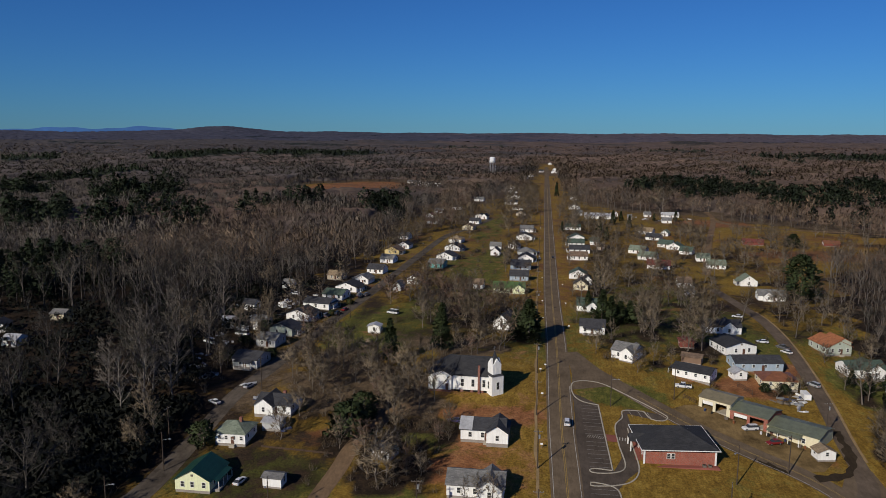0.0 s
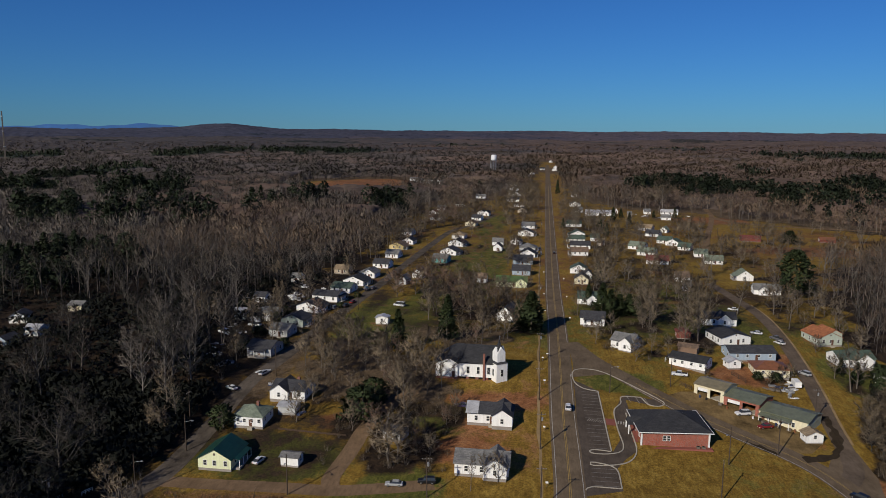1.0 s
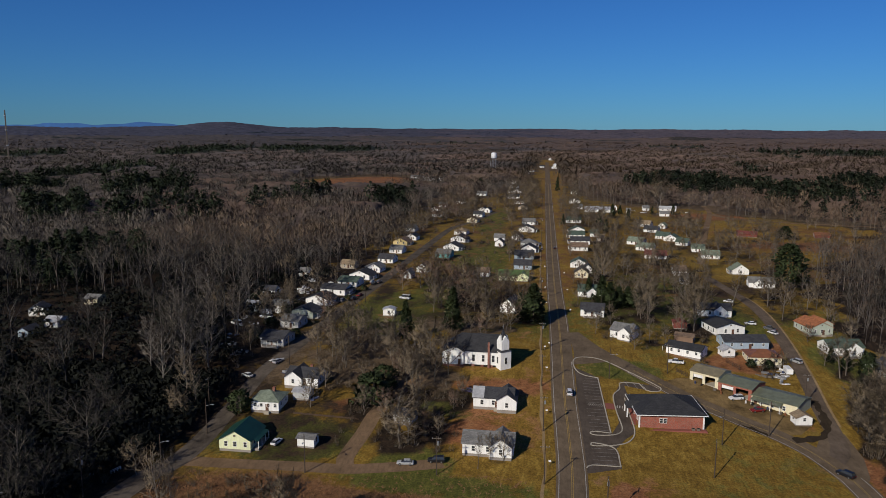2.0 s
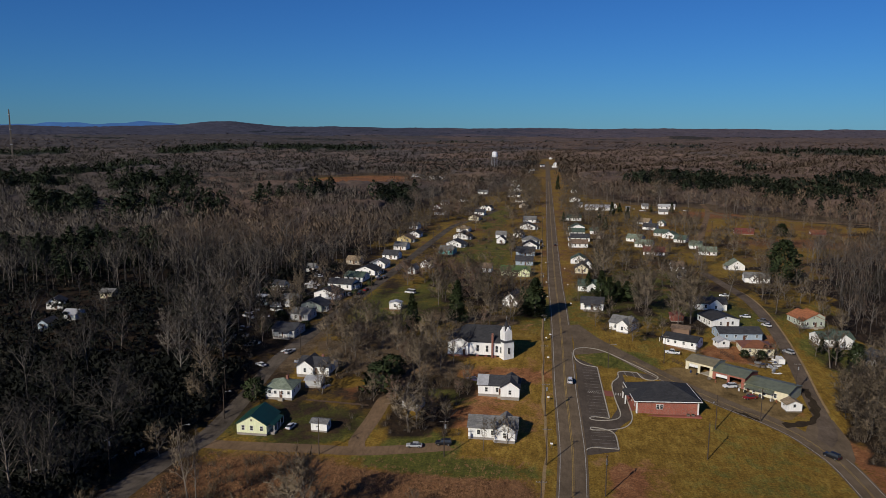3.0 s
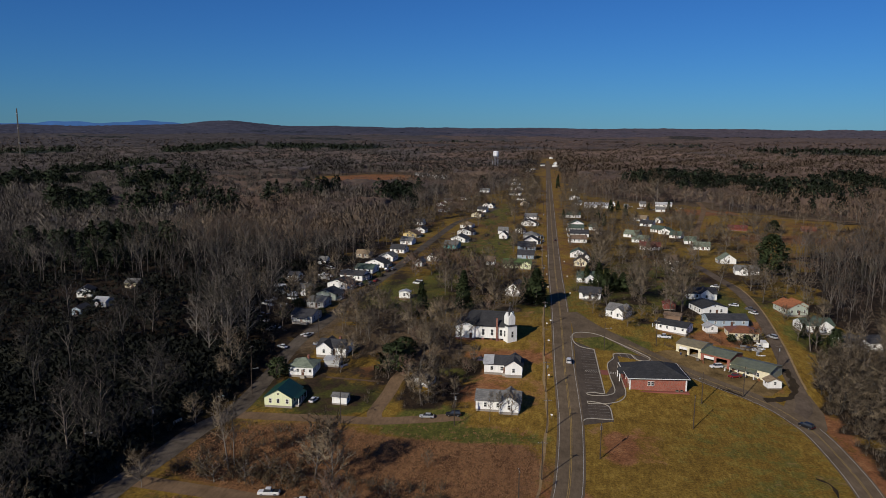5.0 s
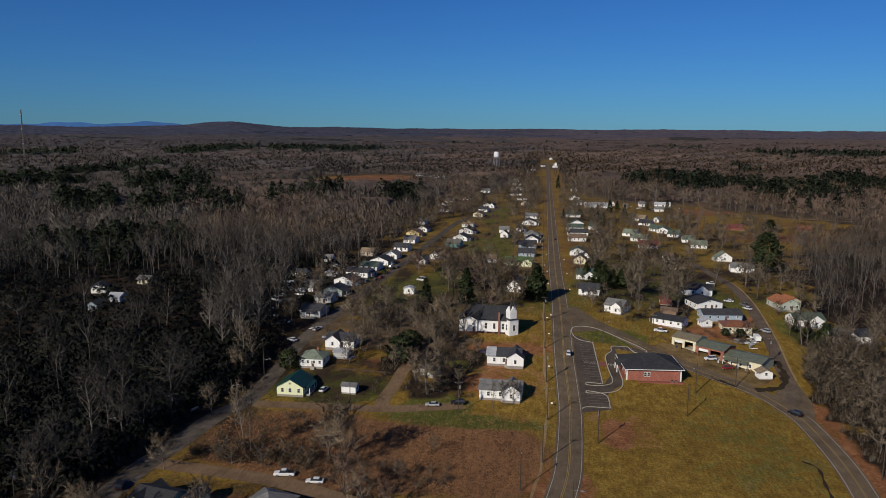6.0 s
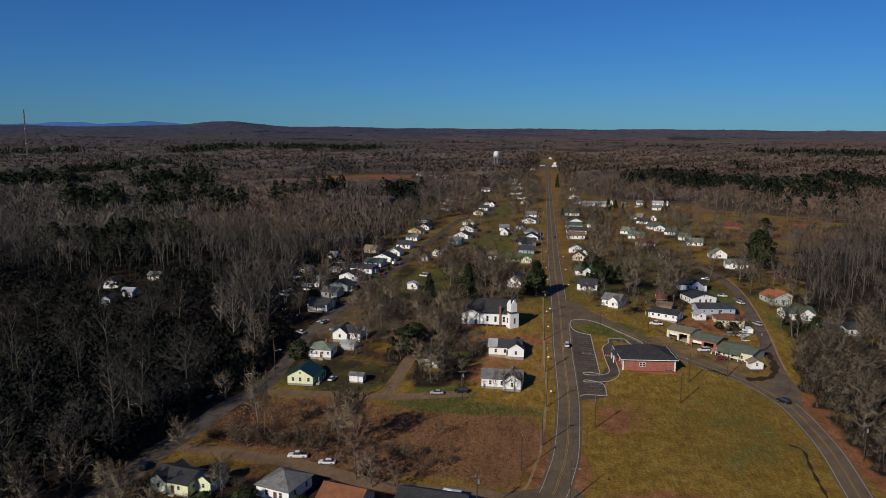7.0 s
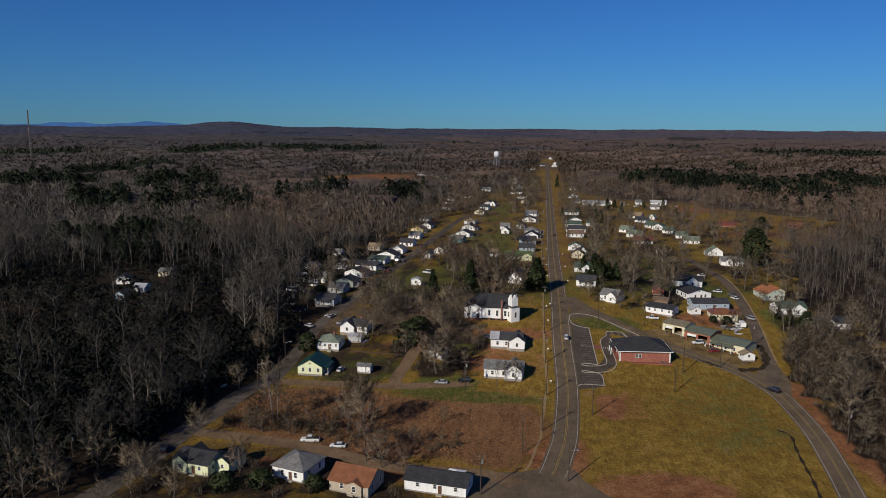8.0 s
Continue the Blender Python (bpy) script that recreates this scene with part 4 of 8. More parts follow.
def car(x, y, rot, paint, style, label, z=None):
    """A parked vehicle; its nose points along local +y."""
    ob = thing("pickup_truck" if style == "pickup" else "van" if style == "van" else "car", x, y, rot, label, "truck" if style == "pickup" else "car", "parked vehicles", z=(gz(x, y) + 0.06) if z is None else z)
    L, W = {"sedan": (4.6, 0.88), "suv": (4.7, 0.92), "pickup": (5.5, 0.96), "van": (5.6, 1.0)}[style]
    bm = bmesh.new()
    belt = {"sedan": 0.92, "suv": 1.08, "pickup": 1.1, "van": 1.15}[style]
    loft(bm, [body_ring(-L / 2, W - 0.1, 0.4, belt - 0.12), body_ring(-L / 2 + 0.15, W, 0.3, belt), body_ring(-L * 0.1, W, 0.26, belt), body_ring(L * 0.2, W, 0.28, belt), body_ring(L / 2 - 0.2, W - 0.03, 0.3, belt - 0.16), body_ring(L / 2, W - 0.16, 0.4, belt - 0.3)])
    shell = part("body", bm, CARS[paint], ob)
    roof = {"sedan": 1.43, "suv": 1.75, "pickup": 1.8, "van": 2.2}[style]
    a0, a1, b0, b1 = {"sedan": (-1.95, -1.25, 0.35, 1.1), "suv": (-2.25, -2.0, 0.45, 1.05), "pickup": (-0.75, -0.6, 0.75, 1.3), "van": (-2.72, -2.65, 1.2, 2.0)}[style]
    g = bmesh.new()
    wl, wt = W - 0.1, W - 0.28
    loft(g, [[(-wl, a0, belt - 0.02), (wl, a0, belt - 0.02), (wl, b1, belt - 0.02), (-wl, b1, belt - 0.02)], [(-wt, a1, roof - 0.03), (wt, a1, roof - 0.03), (wt, b0, roof - 0.03), (-wt, b0, roof - 0.03)]])
    part("cabin_glass", g, GLASS, ob, "dark glass")
    r = bmesh.new()
    loft(r, [[(-wt - 0.03, a1 - 0.05, roof - 0.08), (wt + 0.03, a1 - 0.05, roof - 0.08), (wt + 0.03, b0 + 0.05, roof - 0.08), (-wt - 0.03, b0 + 0.05, roof - 0.08)], [(-wt + 0.1, a1 + 0.1, roof + 0.03), (wt - 0.1, a1 + 0.1, roof + 0.03), (wt - 0.1, b0 - 0.1, roof + 0.03), (-wt + 0.1, b0 - 0.1, roof + 0.03)]])
    part("roof", r, CARS[paint], ob)
    if style == "pickup":
        # Flat panel painted dark as the hollow of an open bed.
        part("truck_bed", boxed(-W + 0.16, W - 0.16, -L / 2 + 0.2, -0.85, belt - 0.02, belt + 0.015), DARK, ob, "dark open bed")
    for sx in (-1, 1):
        for yy in (-L * 0.3, L * 0.31):
            t = share("wheel", TYRE_ME, ob, m=pose(sx * (W - 0.1), yy, 0.34))
            share("rim", RIM_ME, t)
        share("headlight", POST_ME, shell, m=Matrix.Translation((sx * (W - 0.38), L / 2 - 0.06, belt - 0.48)) @ Matrix.Diagonal((0.34, 0.16, 0.14, 1)))
        share("tail_light", TAIL_ME, shell, m=Matrix.Translation((sx * (W - 0.27), -L / 2 - 0.01, belt - 0.3)) @ Matrix.Diagonal((0.26, 0.08, 0.16, 1)))
    return ob


TAIL_ME = unit_box_mesh("tail_light", LAMP_RED)


# ---- poles and signs ----
def build_pole(kind):
    ob = new("utility_pole")
    tagged(ob, "weathered wooden utility pole with a crossarm", "utility pole", "utility poles along the streets")
    part("post", rods(((0, 0, -0.5), (0, 0, 10.8), 0.17, 0.11, 8)), POLE_WOOD, ob)
    if kind != "lamp":
        part("crossarm", boxed(-1.2, 1.2, -0.06, 0.06, 10.1, 10.24), GREY_WOOD, ob)
        for x in (-1.1, -0.4, 0.4, 1.1):
            part("insulator", rods(((x, 0, 10.24), (x, 0, 10.42), 0.06, 0.04, 6)), STEEL, ob)
    if kind == "transformer":
        part("transformer", rods(((0.35, 0, 8.3), (0.35, 0, 9.3), 0.27, 0.27, 10)), STEEL, ob, "grey steel transformer can")
    if kind == "lamp":
        part("lamp_arm", rods(((0, 0, 8.6), (0, -2.2, 9.3), 0.045, 0.035, 6)), STEEL, ob)
        part("lamp_head", boxed(-0.18, 0.18, -2.8, -2.1, 9.2, 9.38), STEEL, ob, "pale street-lamp head")
    return ob


POLES = {}


def pole(x, y, rot=90, kind="plain", high=1.0):
    m = pose(x, y, gz(x, y), 0, 0, rot)
    if kind not in POLES:
        POLES[kind] = build_pole(kind)
        POLES[kind].matrix_basis = m
        return POLES[kind]
    return copy_thing(POLES[kind], m)


def road_sign(x, y, rot, c, label):
    ob = thing("road_sign", x, y, rot, label, "sign", "road signs")
    part("post", rods(((0, 0, -0.2), (0, 0, 2.2), 0.04, 0.04, 6)), STEEL, ob)
    bm = bmesh.new()
    prism(bm, [(-0.38, 2.4), (0, 2.02), (0.38, 2.4), (0, 2.78)], "y", -0.06, -0.04)
    part("sign_face", bm, c, ob)


# ---- trees ----
def tube3(V, F, p0, p1, r0, r1):
    d = p1 - p0
    d = d / (np.linalg.norm(d) + 1e-9)
    a = np.cross(d, (0.3, 0.9, 0.2))
    a /= np.linalg.norm(a)
    b = np.cross(d, a)
    k = len(V)
    for p, r in ((p0, r0), (p1, r1)):
        for q in range(3):
            an = q * 2.0944
            V.append(p + (a * math.cos(an) + b * math.sin(an)) * r)
    for q in range(3):
        j = (q + 1) % 3
        F.append((k + q, k + j, k + 3 + j))
        F.append((k + q, k + 3 + j, k + 3 + q))


def sliver(V, F, p0, p1, w, rng):
    d = p1 - p0
    a = np.cross(d, rng.normal(size=3))
    a = a / (np.linalg.norm(a) + 1e-9) * w / 2
    k = len(V)
    V.extend((p0 - a, p0 + a, p1))
    F.append((k, k + 1, k + 2))


def bare_tree(seed, tall=15.0, spread=1.0, limbs=14, twigs=8, sub=4, tw=0.07, low=0.3, fork=0.0):
    """Trunk and limbs, and the fine twigs, of a leafless broadleaf tree."""
    rng = np.random.default_rng(seed)
    V, F, TV, TF = [], [], [], []
    pts = [np.zeros(3) - (0, 0, 0.4)]
    lean = rng.normal(0, 0.05, 2)
    n = 6
    for k in range(1, n + 1):
        z = tall * 0.82 * k / n
        pts.append(np.array([lean[0] * z + rng.normal(0, 0.12), lean[1] * z + rng.normal(0, 0.12), z]))
    r0 = tall * 0.015
    rad = [r0 * (1 - 0.85 * k / n) + 0.03 for k in range(n + 1)]
    for k in range(n):
        tube3(V, F, pts[k], pts[k + 1], rad[k], rad[k + 1])
    for i in range(limbs):
        f = low + (0.97 - low) * (i + rng.random()) / limbs
        k = min(int(f * n), n - 1)
        base = pts[k] + (pts[k + 1] - pts[k]) * (f * n - k)
        az = i * 2.4 + rng.random() * 0.8
        up = 0.55 + 0.9 * f + rng.random() * 0.3
        d = np.array([math.cos(az), math.sin(az), up])
        d /= np.linalg.norm(d)
        ln = tall * (0.42 - 0.2 * abs(f - 0.45)) * spread * (0.7 + 0.5 * rng.random())
        ln = min(ln, (tall * 1.02 - base[2]) / max(d[2], 0.2))
        mid = base + d * ln * 0.5
        d2 = d + np.array([0, 0, 0.35]) + rng.normal(0, 0.12, 3)
        d2 /= np.linalg.norm(d2)
        end = mid + d2 * ln * 0.5
        rb = rad[k] * 0.5
        tube3(V, F, base, mid, rb, rb * 0.6)
        tube3(V, F, mid, end, rb * 0.6, 0.02)
        for j in range(sub):
            t = 0.25 + 0.7 * (j + rng.random()) / sub
            o = base + (mid - base) * t * 2 if t < 0.5 else mid + (end - mid) * (t - 0.5) * 2
            bd = d2 + rng.normal(0, 0.6, 3)
            bd[2] = abs(bd[2]) * 0.7 + 0.25
            bd /= np.linalg.norm(bd)
            bl = ln * (0.45 - 0.15 * t) * (0.7 + 0.6 * rng.random())
            e2 = o + bd * bl
            sliver(V, F, o, e2, tw * 1.6, rng)
            for q in range(twigs):
                s0 = o + (e2 - o) * (0.2 + 0.8 * rng.random())
                td = bd + rng.normal(0, 0.7, 3)
                td[2] = td[2] * 0.7 + 0.25
                td /= np.linalg.norm(td)
                sliver(TV, TF, s0, s0 + td * bl * (0.35 + 0.5 * rng.random()), tw, rng)
    return np.array(V), np.array(F), np.array(TV), np.array(TF)


def conifer(seed, tall=14.0, wide=3.2, clumps=420, round_top=False, size=0.75, low=0.06):
    """Trunk and a crown of many small needle clumps with an uneven outline."""
    rng = np.random.default_rng(seed)
    V, F, TV, TF = [], [], [], []
    tube3(V, F, np.array([0, 0, -0.4]), np.array([0.1, 0, tall * 0.55]), tall * 0.014 + 0.08, 0.1)
    tube3(V, F, np.array([0.1, 0, tall * 0.55]), np.array([0, 0, tall * 0.97]), 0.1, 0.02)
    ph = rng.random(4) * 6.28
    for i in range(clumps):
        f = rng.random() ** 0.85
        z = tall * (low + (1 - low) * f)
        env = math.sqrt(max(0, 1 - (2 * f - 0.75) ** 2 / 1.6)) if round_top else (1 - f) ** 0.75
        az = rng.random() * 6.283
        lump = 1 + 0.28 * math.sin(az * 3 + ph[0] + f * 6) + 0.2 * math.sin(az * 5 + ph[1] - f * 11)
        r = wide * env * lump * (0.55 + 0.5 * rng.random()) + 0.15
        c = np.array([math.cos(az) * r, math.sin(az) * r, z])
        for q in range(2):
            out = np.array([math.cos(az), math.sin(az), 0.25]) + rng.normal(0, 0.55, 3)
            out /= np.linalg.norm(out)
            a = np.cross(out, rng.normal(size=3))
            a /= np.linalg.norm(a) + 1e-9
            sz = size * (0.6 + 0.8 * rng.random())
            k = len(TV)
            TV.extend((c - out * sz * 0.5 - a * sz * 0.5, c - out * sz * 0.5 + a * sz * 0.5, c + out * sz))
            TF.append((k, k + 1, k + 2))
    return np.array(V), np.array(F), np.array(TV), np.array(TF)


def puffed(V, F, centre):
    """Turns loose clumps to face outward from the crown's heart, with soft normals, so that the crown is lit as one rounded mass."""
    c = np.asarray(centre, float)
    mid = V[F].mean(1) - c
    mid[:, 2] += 0.35 * np.abs(V[:, 2]).max() * 0.3
    mid /= np.linalg.norm(mid, axis=1)[:, None] + 1e-9
    n = np.cross(V[F[:, 1]] - V[F[:, 0]], V[F[:, 2]] - V[F[:, 0]])
    flip = (n * mid).sum(1) < 0
    F = F.copy()
    F[flip] = F[flip][:, ::-1]
    N = np.zeros_like(V)
    for k in range(3):
        N[F[:, k]] = mid
    return V, F, N


def raw_mesh(name, V, F, mat, N=None, tone=None):
    """A mesh of triangles straight from arrays, with soft normals and a tone for each tree if given."""
    me = bpy.data.meshes.new(name)
    nv, nf = len(V), len(F)
    me.vertices.add(nv)
    me.vertices.foreach_set("co", np.asarray(V, np.float32).ravel())
    me.loops.add(nf * 3)
    me.loops.foreach_set("vertex_index", np.asarray(F, np.int32).ravel())
    me.polygons.add(nf)
    me.polygons.foreach_set("loop_start", np.arange(0, nf * 3, 3, dtype=np.int32))
    me.materials.append(mat)
    me.update(calc_edges=True)
    if tone is not None:
        me.attributes.new("tone", "FLOAT", "POINT").data.foreach_set("value", np.asarray(tone, np.float32))
    if N is not None:
        me.polygons.foreach_set("use_smooth", np.ones(nf, bool))
        me.normals_split_custom_set_from_vertices(np.asarray(N, np.float32))
    return me


def tree_kind(name, data, bark, leaf, label, crown="crown"):
    V, F, TV, TF = data
    ob = new(name)
    tagged(ob, label, "tree", "trees of the village")
    share("trunk", raw_mesh("trunk", V, F, bark), ob)
    TV, TF, N = puffed(TV, TF, (0, 0, TV[:, 2].max() * 0.5))
    share(crown, raw_mesh(crown, TV, TF, leaf, N), ob)
    return ob


TREES = {
    "oak": [tree_kind("bare_tree", bare_tree(k, 14.5, 1.2, 18, 22, 5, 0.1, 0.16), BARK, TWIG, "leafless broadleaf tree with a wide grey crown") for k in (1, 2, 3)],
    "tall": [tree_kind("bare_tree", bare_tree(k, 20, 0.62, 17, 11, 4, 0.11, 0.35), BARK, TWIG, "tall slim leafless tree with a pale trunk") for k in (11, 12, 13)],
    "small": [tree_kind("small_tree", bare_tree(k, 7.5, 1.25, 15, 15, 5, 0.075, 0.08), BARK, TWIG, "small leafless yard tree") for k in (21, 22)],
    "red": [tree_kind("small_tree", bare_tree(k, 8.5, 1.25, 15, 17, 5, 0.085, 0.06), BARK, TWIG_RED, "small tree with reddish winter buds") for k in (31, 32)],
    "cedar": [tree_kind("cedar_tree", conifer(k, 13, 2.9, 900, False, 0.58), BARK, NEEDLE, "dark green conical cedar tree") for k in (41, 42)],
    "pine": [tree_kind("pine_tree", conifer(k, 19, 4.6, 1300, True, 0.75, 0.12), BARK, NEEDLE, "tall dark green pine tree") for k in (51, 52)],
    "bush": [tree_kind("evergreen_shrub", conifer(k, 3.6, 2.0, 480, True, 0.34, 0.02), BARK, NEEDLE, "rounded dark evergreen shrub") for k in (61, 62)],
    "brush": [tree_kind("bare_shrub", bare_tree(k, 4.2, 1.5, 14, 9, 4, 0.08, 0.03), BARK, SHRUB, "leafless brown shrub of many stems") for k in (71, 72)],
}
TREES["dim_oak"] = [tree_kind("bare_tree", bare_tree(k, 15, 1.15, 17, 12, 5, 0.1, 0.2), DIM_BARK, DIM_TWIG, "leafless broadleaf tree with a wide crown, toned dark as in shade") for k in (4, 5)]
TREES["dim_tall"] = [tree_kind("bare_tree", bare_tree(k, 20, 0.62, 17, 11, 4, 0.09, 0.35), BARK, DIM_TWIG, "tall slim leafless tree, its twigs toned dark as in shade") for k in (14, 15)]
TREES["pale"] = [tree_kind("bare_tree", bare_tree(k, 21, 0.72, 19, 15, 5, 0.105, 0.25), PALE_BARK, PALE_TWIG, "tall leafless tree with pale grey trunk and limbs, brightened as sunlit") for k in (91, 92, 93)]
TREES["clump"] = [tree_kind("bare_tree", bare_tree(k, 11.5, 1.35, 20, 17, 6, 0.085, 0.05), DIM_BARK, TWIG, "leafless tree with a dense brown crown down to the ground") for k in (81, 82, 83)]
TREES["airy"] = [tree_kind("bare_tree", bare_tree(k, 12.5, 1.25, 13, 10, 4, 0.11, 0.16), BARK, TWIG, "leafless yard tree with an open brown crown") for k in (6, 7, 8)]
TREE_USED = {k: 0 for k in TREES}
TREE_RNG = random.Random(7)


def tree(kind, x, y, size=1.0, wide=1.0):
    """Sets a tree of that kind at (x, y), size times its usual height."""
    forms = TREES[kind]
    n = TREE_USED[kind]
    TREE_SPOTS.append((x, y, {"oak": 6.0, "tall": 5.0, "pine": 5.0}.get(kind.replace("dim_", ""), 3.2) * size))
    TREE_USED[kind] += 1
    src = forms[n % len(forms)]
    m = pose(x, y, gz(x, y), TREE_RNG.uniform(-2, 2), TREE_RNG.uniform(-2, 2), TREE_RNG.uniform(0, 360))
    if n < len(forms):
        src.matrix_basis = m @ Matrix.Diagonal((size * wide, size * wide, size, 1))
        return src
    ob = copy_thing(src, m)
    ob.matrix_basis = m @ Matrix.Diagonal((size * wide, size * wide, size, 1))
    return ob

# ---- church ----
def church():
    """White clapboard church: nave with one hipped end, gabled vestry, tower set cornerwise."""
    w, d, h, rise, base = 20.5, 11.5, 4.9, 4.8, 0.6
    x, y = -24.3, 232.0
    lo, hi = stand_z(x, y, -1, w, d)
    HOUSE_SPOTS.append((x, y, 14))
    z = lo * 0.7 + hi * 0.3
    ob = thing("church", x, y, -1, "white clapboard church with a dark shingle roof and square tower", "church", z=z)
    deep = lo - z - 0.5
    H = base + h
    for k in range(7):
        px = -w / 2 + 0.6 + k * (w - 1.2) / 6
        part("foundation_pier", boxed(px - 0.5, px + 0.5, -d / 2 + 0.05, -d / 2 + 0.8, deep, base), OLD_BRICK, ob)
    # Solid block, near black for the shade between the piers.
    part("foundation", boxed(-w / 2 + 0.3, w / 2 - 0.3, -d / 2 + 0.5, d / 2 - 0.1, deep, base), DARK, ob, "solid block painted dark as a shaded crawl space")
    part("wall", boxed(-w / 2, w / 2, -d / 2, d / 2, base, H), WALLS["white"], ob)
    o, r0 = 0.45, -w / 2 + 5.6
    bm = bmesh.new()
    e = [bm.verts.new(q) for q in ((-w / 2 - o, -d / 2 - o, H - 0.2), (w / 2 + o, -d / 2 - o, H - 0.2), (w / 2 + o, d / 2 + o, H - 0.2), (-w / 2 - o, d / 2 + o, H - 0.2))]
    t = [bm.verts.new((v.co.x, v.co.y, H)) for v in e]
    q = [bm.verts.new((r0, 0, H + rise)), bm.verts.new((w / 2 + o, 0, H + rise))]
    for f in ((t[0], t[1], q[1], q[0]), (t[2], t[3], q[0], q[1]), (t[3], t[0], q[0]), (t[1], t[2], q[1]), (e[3], e[2], e[1], e[0]), (e[0], e[1], t[1], t[0]), (e[1], e[2], t[2], t[1]), (e[2], e[3], t[3], t[2]), (e[3], e[0], t[0], t[3])):
        bm.faces.new(f)
    part("roof", bm, ROOFS["black"], ob)
    # vestry: a gable to the front, its ridge running up into the main roof
    xl, xr, xc, yf = -w / 2 - 0.4, -w / 2 + 8.2, -w / 2 + 4.2, -d / 2 - 0.9
    bm = bmesh.new()
    prism(bm, [(xl, base), (xr - 1.2, base), (xr - 1.2, H - 0.1), (xc, H + 1.5), (xl, H - 0.1)], "y", yf, -d / 2 + 1.0)
    part("vestry_wall", bm, WALLS["white"], ob)
    part("vestry_foundation", boxed(xl + 0.2, xr - 1.4, yf + 0.3, -d / 2 + 0.5, deep, base), OLD_BRICK, ob)
    bm = bmesh.new()
    f0 = [bm.verts.new(v) for v in ((xl - 0.4, yf - 0.4, H - 0.2), (xc, yf - 0.4, H + 1.65), (xr - 0.7, yf - 0.4, H - 0.2))]
    k0 = [bm.verts.new(v) for v in ((xl - 0.4, -0.5, H + 0.1), (r0, -0.1, H + rise + 0.06), (xr + 1.0, -0.6, H + rise - 0.2))]
    f1 = [bm.verts.new((v.co.x, v.co.y, v.co.z - 0.18)) for v in f0]
    bm.faces.new((f0[0], f0[1], k0[1], k0[0]))
    bm.faces.new((f0[1], f0[2], k0[2], k0[1]))
    bm.faces.new((f0[0], f1[0], f1[1], f0[1]))
    bm.faces.new((f0[1], f1[1], f1[2], f0[2]))
    part("vestry_roof", bm, ROOFS["black"], ob)
    for px in (0.2, 3.6):
        window(ob, pose(px, -d / 2 - 0.03, base + 1.2), "tall")
    window(ob, pose(7.1, -d / 2 - 0.03, base + 1.2), "tall")
    window(ob, pose(-w / 2 + 1.2, yf - 0.03, base + 0.9), "mid")
    door(ob, pose(-w / 2 + 5.6, yf - 0.03, base + 1.03))
    for k in range(2):
        window(ob, pose(-w / 2 - 0.43, -3.0 + 3.6 * k, base + 1.2, 0, 0, -90), "tall")
    # tower, turned to face the road corner
    tower = part("tower_base", boxed(-2.1, 2.1, -2.1, 2.1, deep, H + 0.5), WALLS["white"], ob)
    tower.matrix_basis = pose(w / 2 + 0.1, -d / 2 + 0.9, 0, 0, 0, 37)
    bm = bmesh.new()
    loft(bm, [[(-2.3, -2.3, H + 0.45), (2.3, -2.3, H + 0.45), (2.3, 2.3, H + 0.45), (-2.3, 2.3, H + 0.45)], [(-1.6, -1.6, H + 0.95), (1.6, -1.6, H + 0.95), (1.6, 1.6, H + 0.95), (-1.6, 1.6, H + 0.95)]])
    part("tower_skirt", bm, ROOFS["slate"], tower)
    top = H + 3.9
    part("belfry", boxed(-1.55, 1.55, -1.55, 1.55, H + 0.5, top), WALLS["white"], tower)
    bm = bmesh.new()
    for axis in "xy":
        prism(bm, [(-1.6, top - 0.01), (1.6, top - 0.01), (0, top + 2.0)], axis, -1.6, 1.6)
    part("tower_gable", bm, WALLS["white"], tower)
    bm = bmesh.new()
    loft(bm, [[(-1.35, -1.35, top + 0.55), (1.35, -1.35, top + 0.55), (1.35, 1.35, top + 0.55), (-1.35, 1.35, top + 0.55)], [(-0.5, -0.5, top + 2.6), (0.5, -0.5, top + 2.6), (0.5, 0.5, top + 2.6), (-0.5, 0.5, top + 2.6)], [(-0.05, -0.05, top + 4.4), (0.05, -0.05, top + 4.4), (0.05, 0.05, top + 4.4), (-0.05, 0.05, top + 4.4)]])
    part("spire", bm, ROOFS["black"], tower)
    part("cross", rods(((0, 0, top + 4.3), (0, 0, top + 5.8), 0.05, 0.05, 6), ((-0.35, 0, top + 5.2), (0.35, 0, top + 5.2), 0.05, 0.05, 6)), STEEL, tower)
    for a in (0, -90, 90):
        m = pose(0, 0, 0, 0, 0, a)
        window(tower, m @ pose(0, -2.13, base + 1.0), "tall")
        part("louvre", boxed(-0.6, 0.6, -1.6, -1.5, top - 2.9, top - 0.5), TRIM, tower).matrix_basis = m
    part("chimney", boxed(5.2, 5.9, -d / 2 - 0.7, -d / 2 + 0.02, deep, H + 3.4), OLD_BRICK, ob, "tall red brick chimney stack")


church()


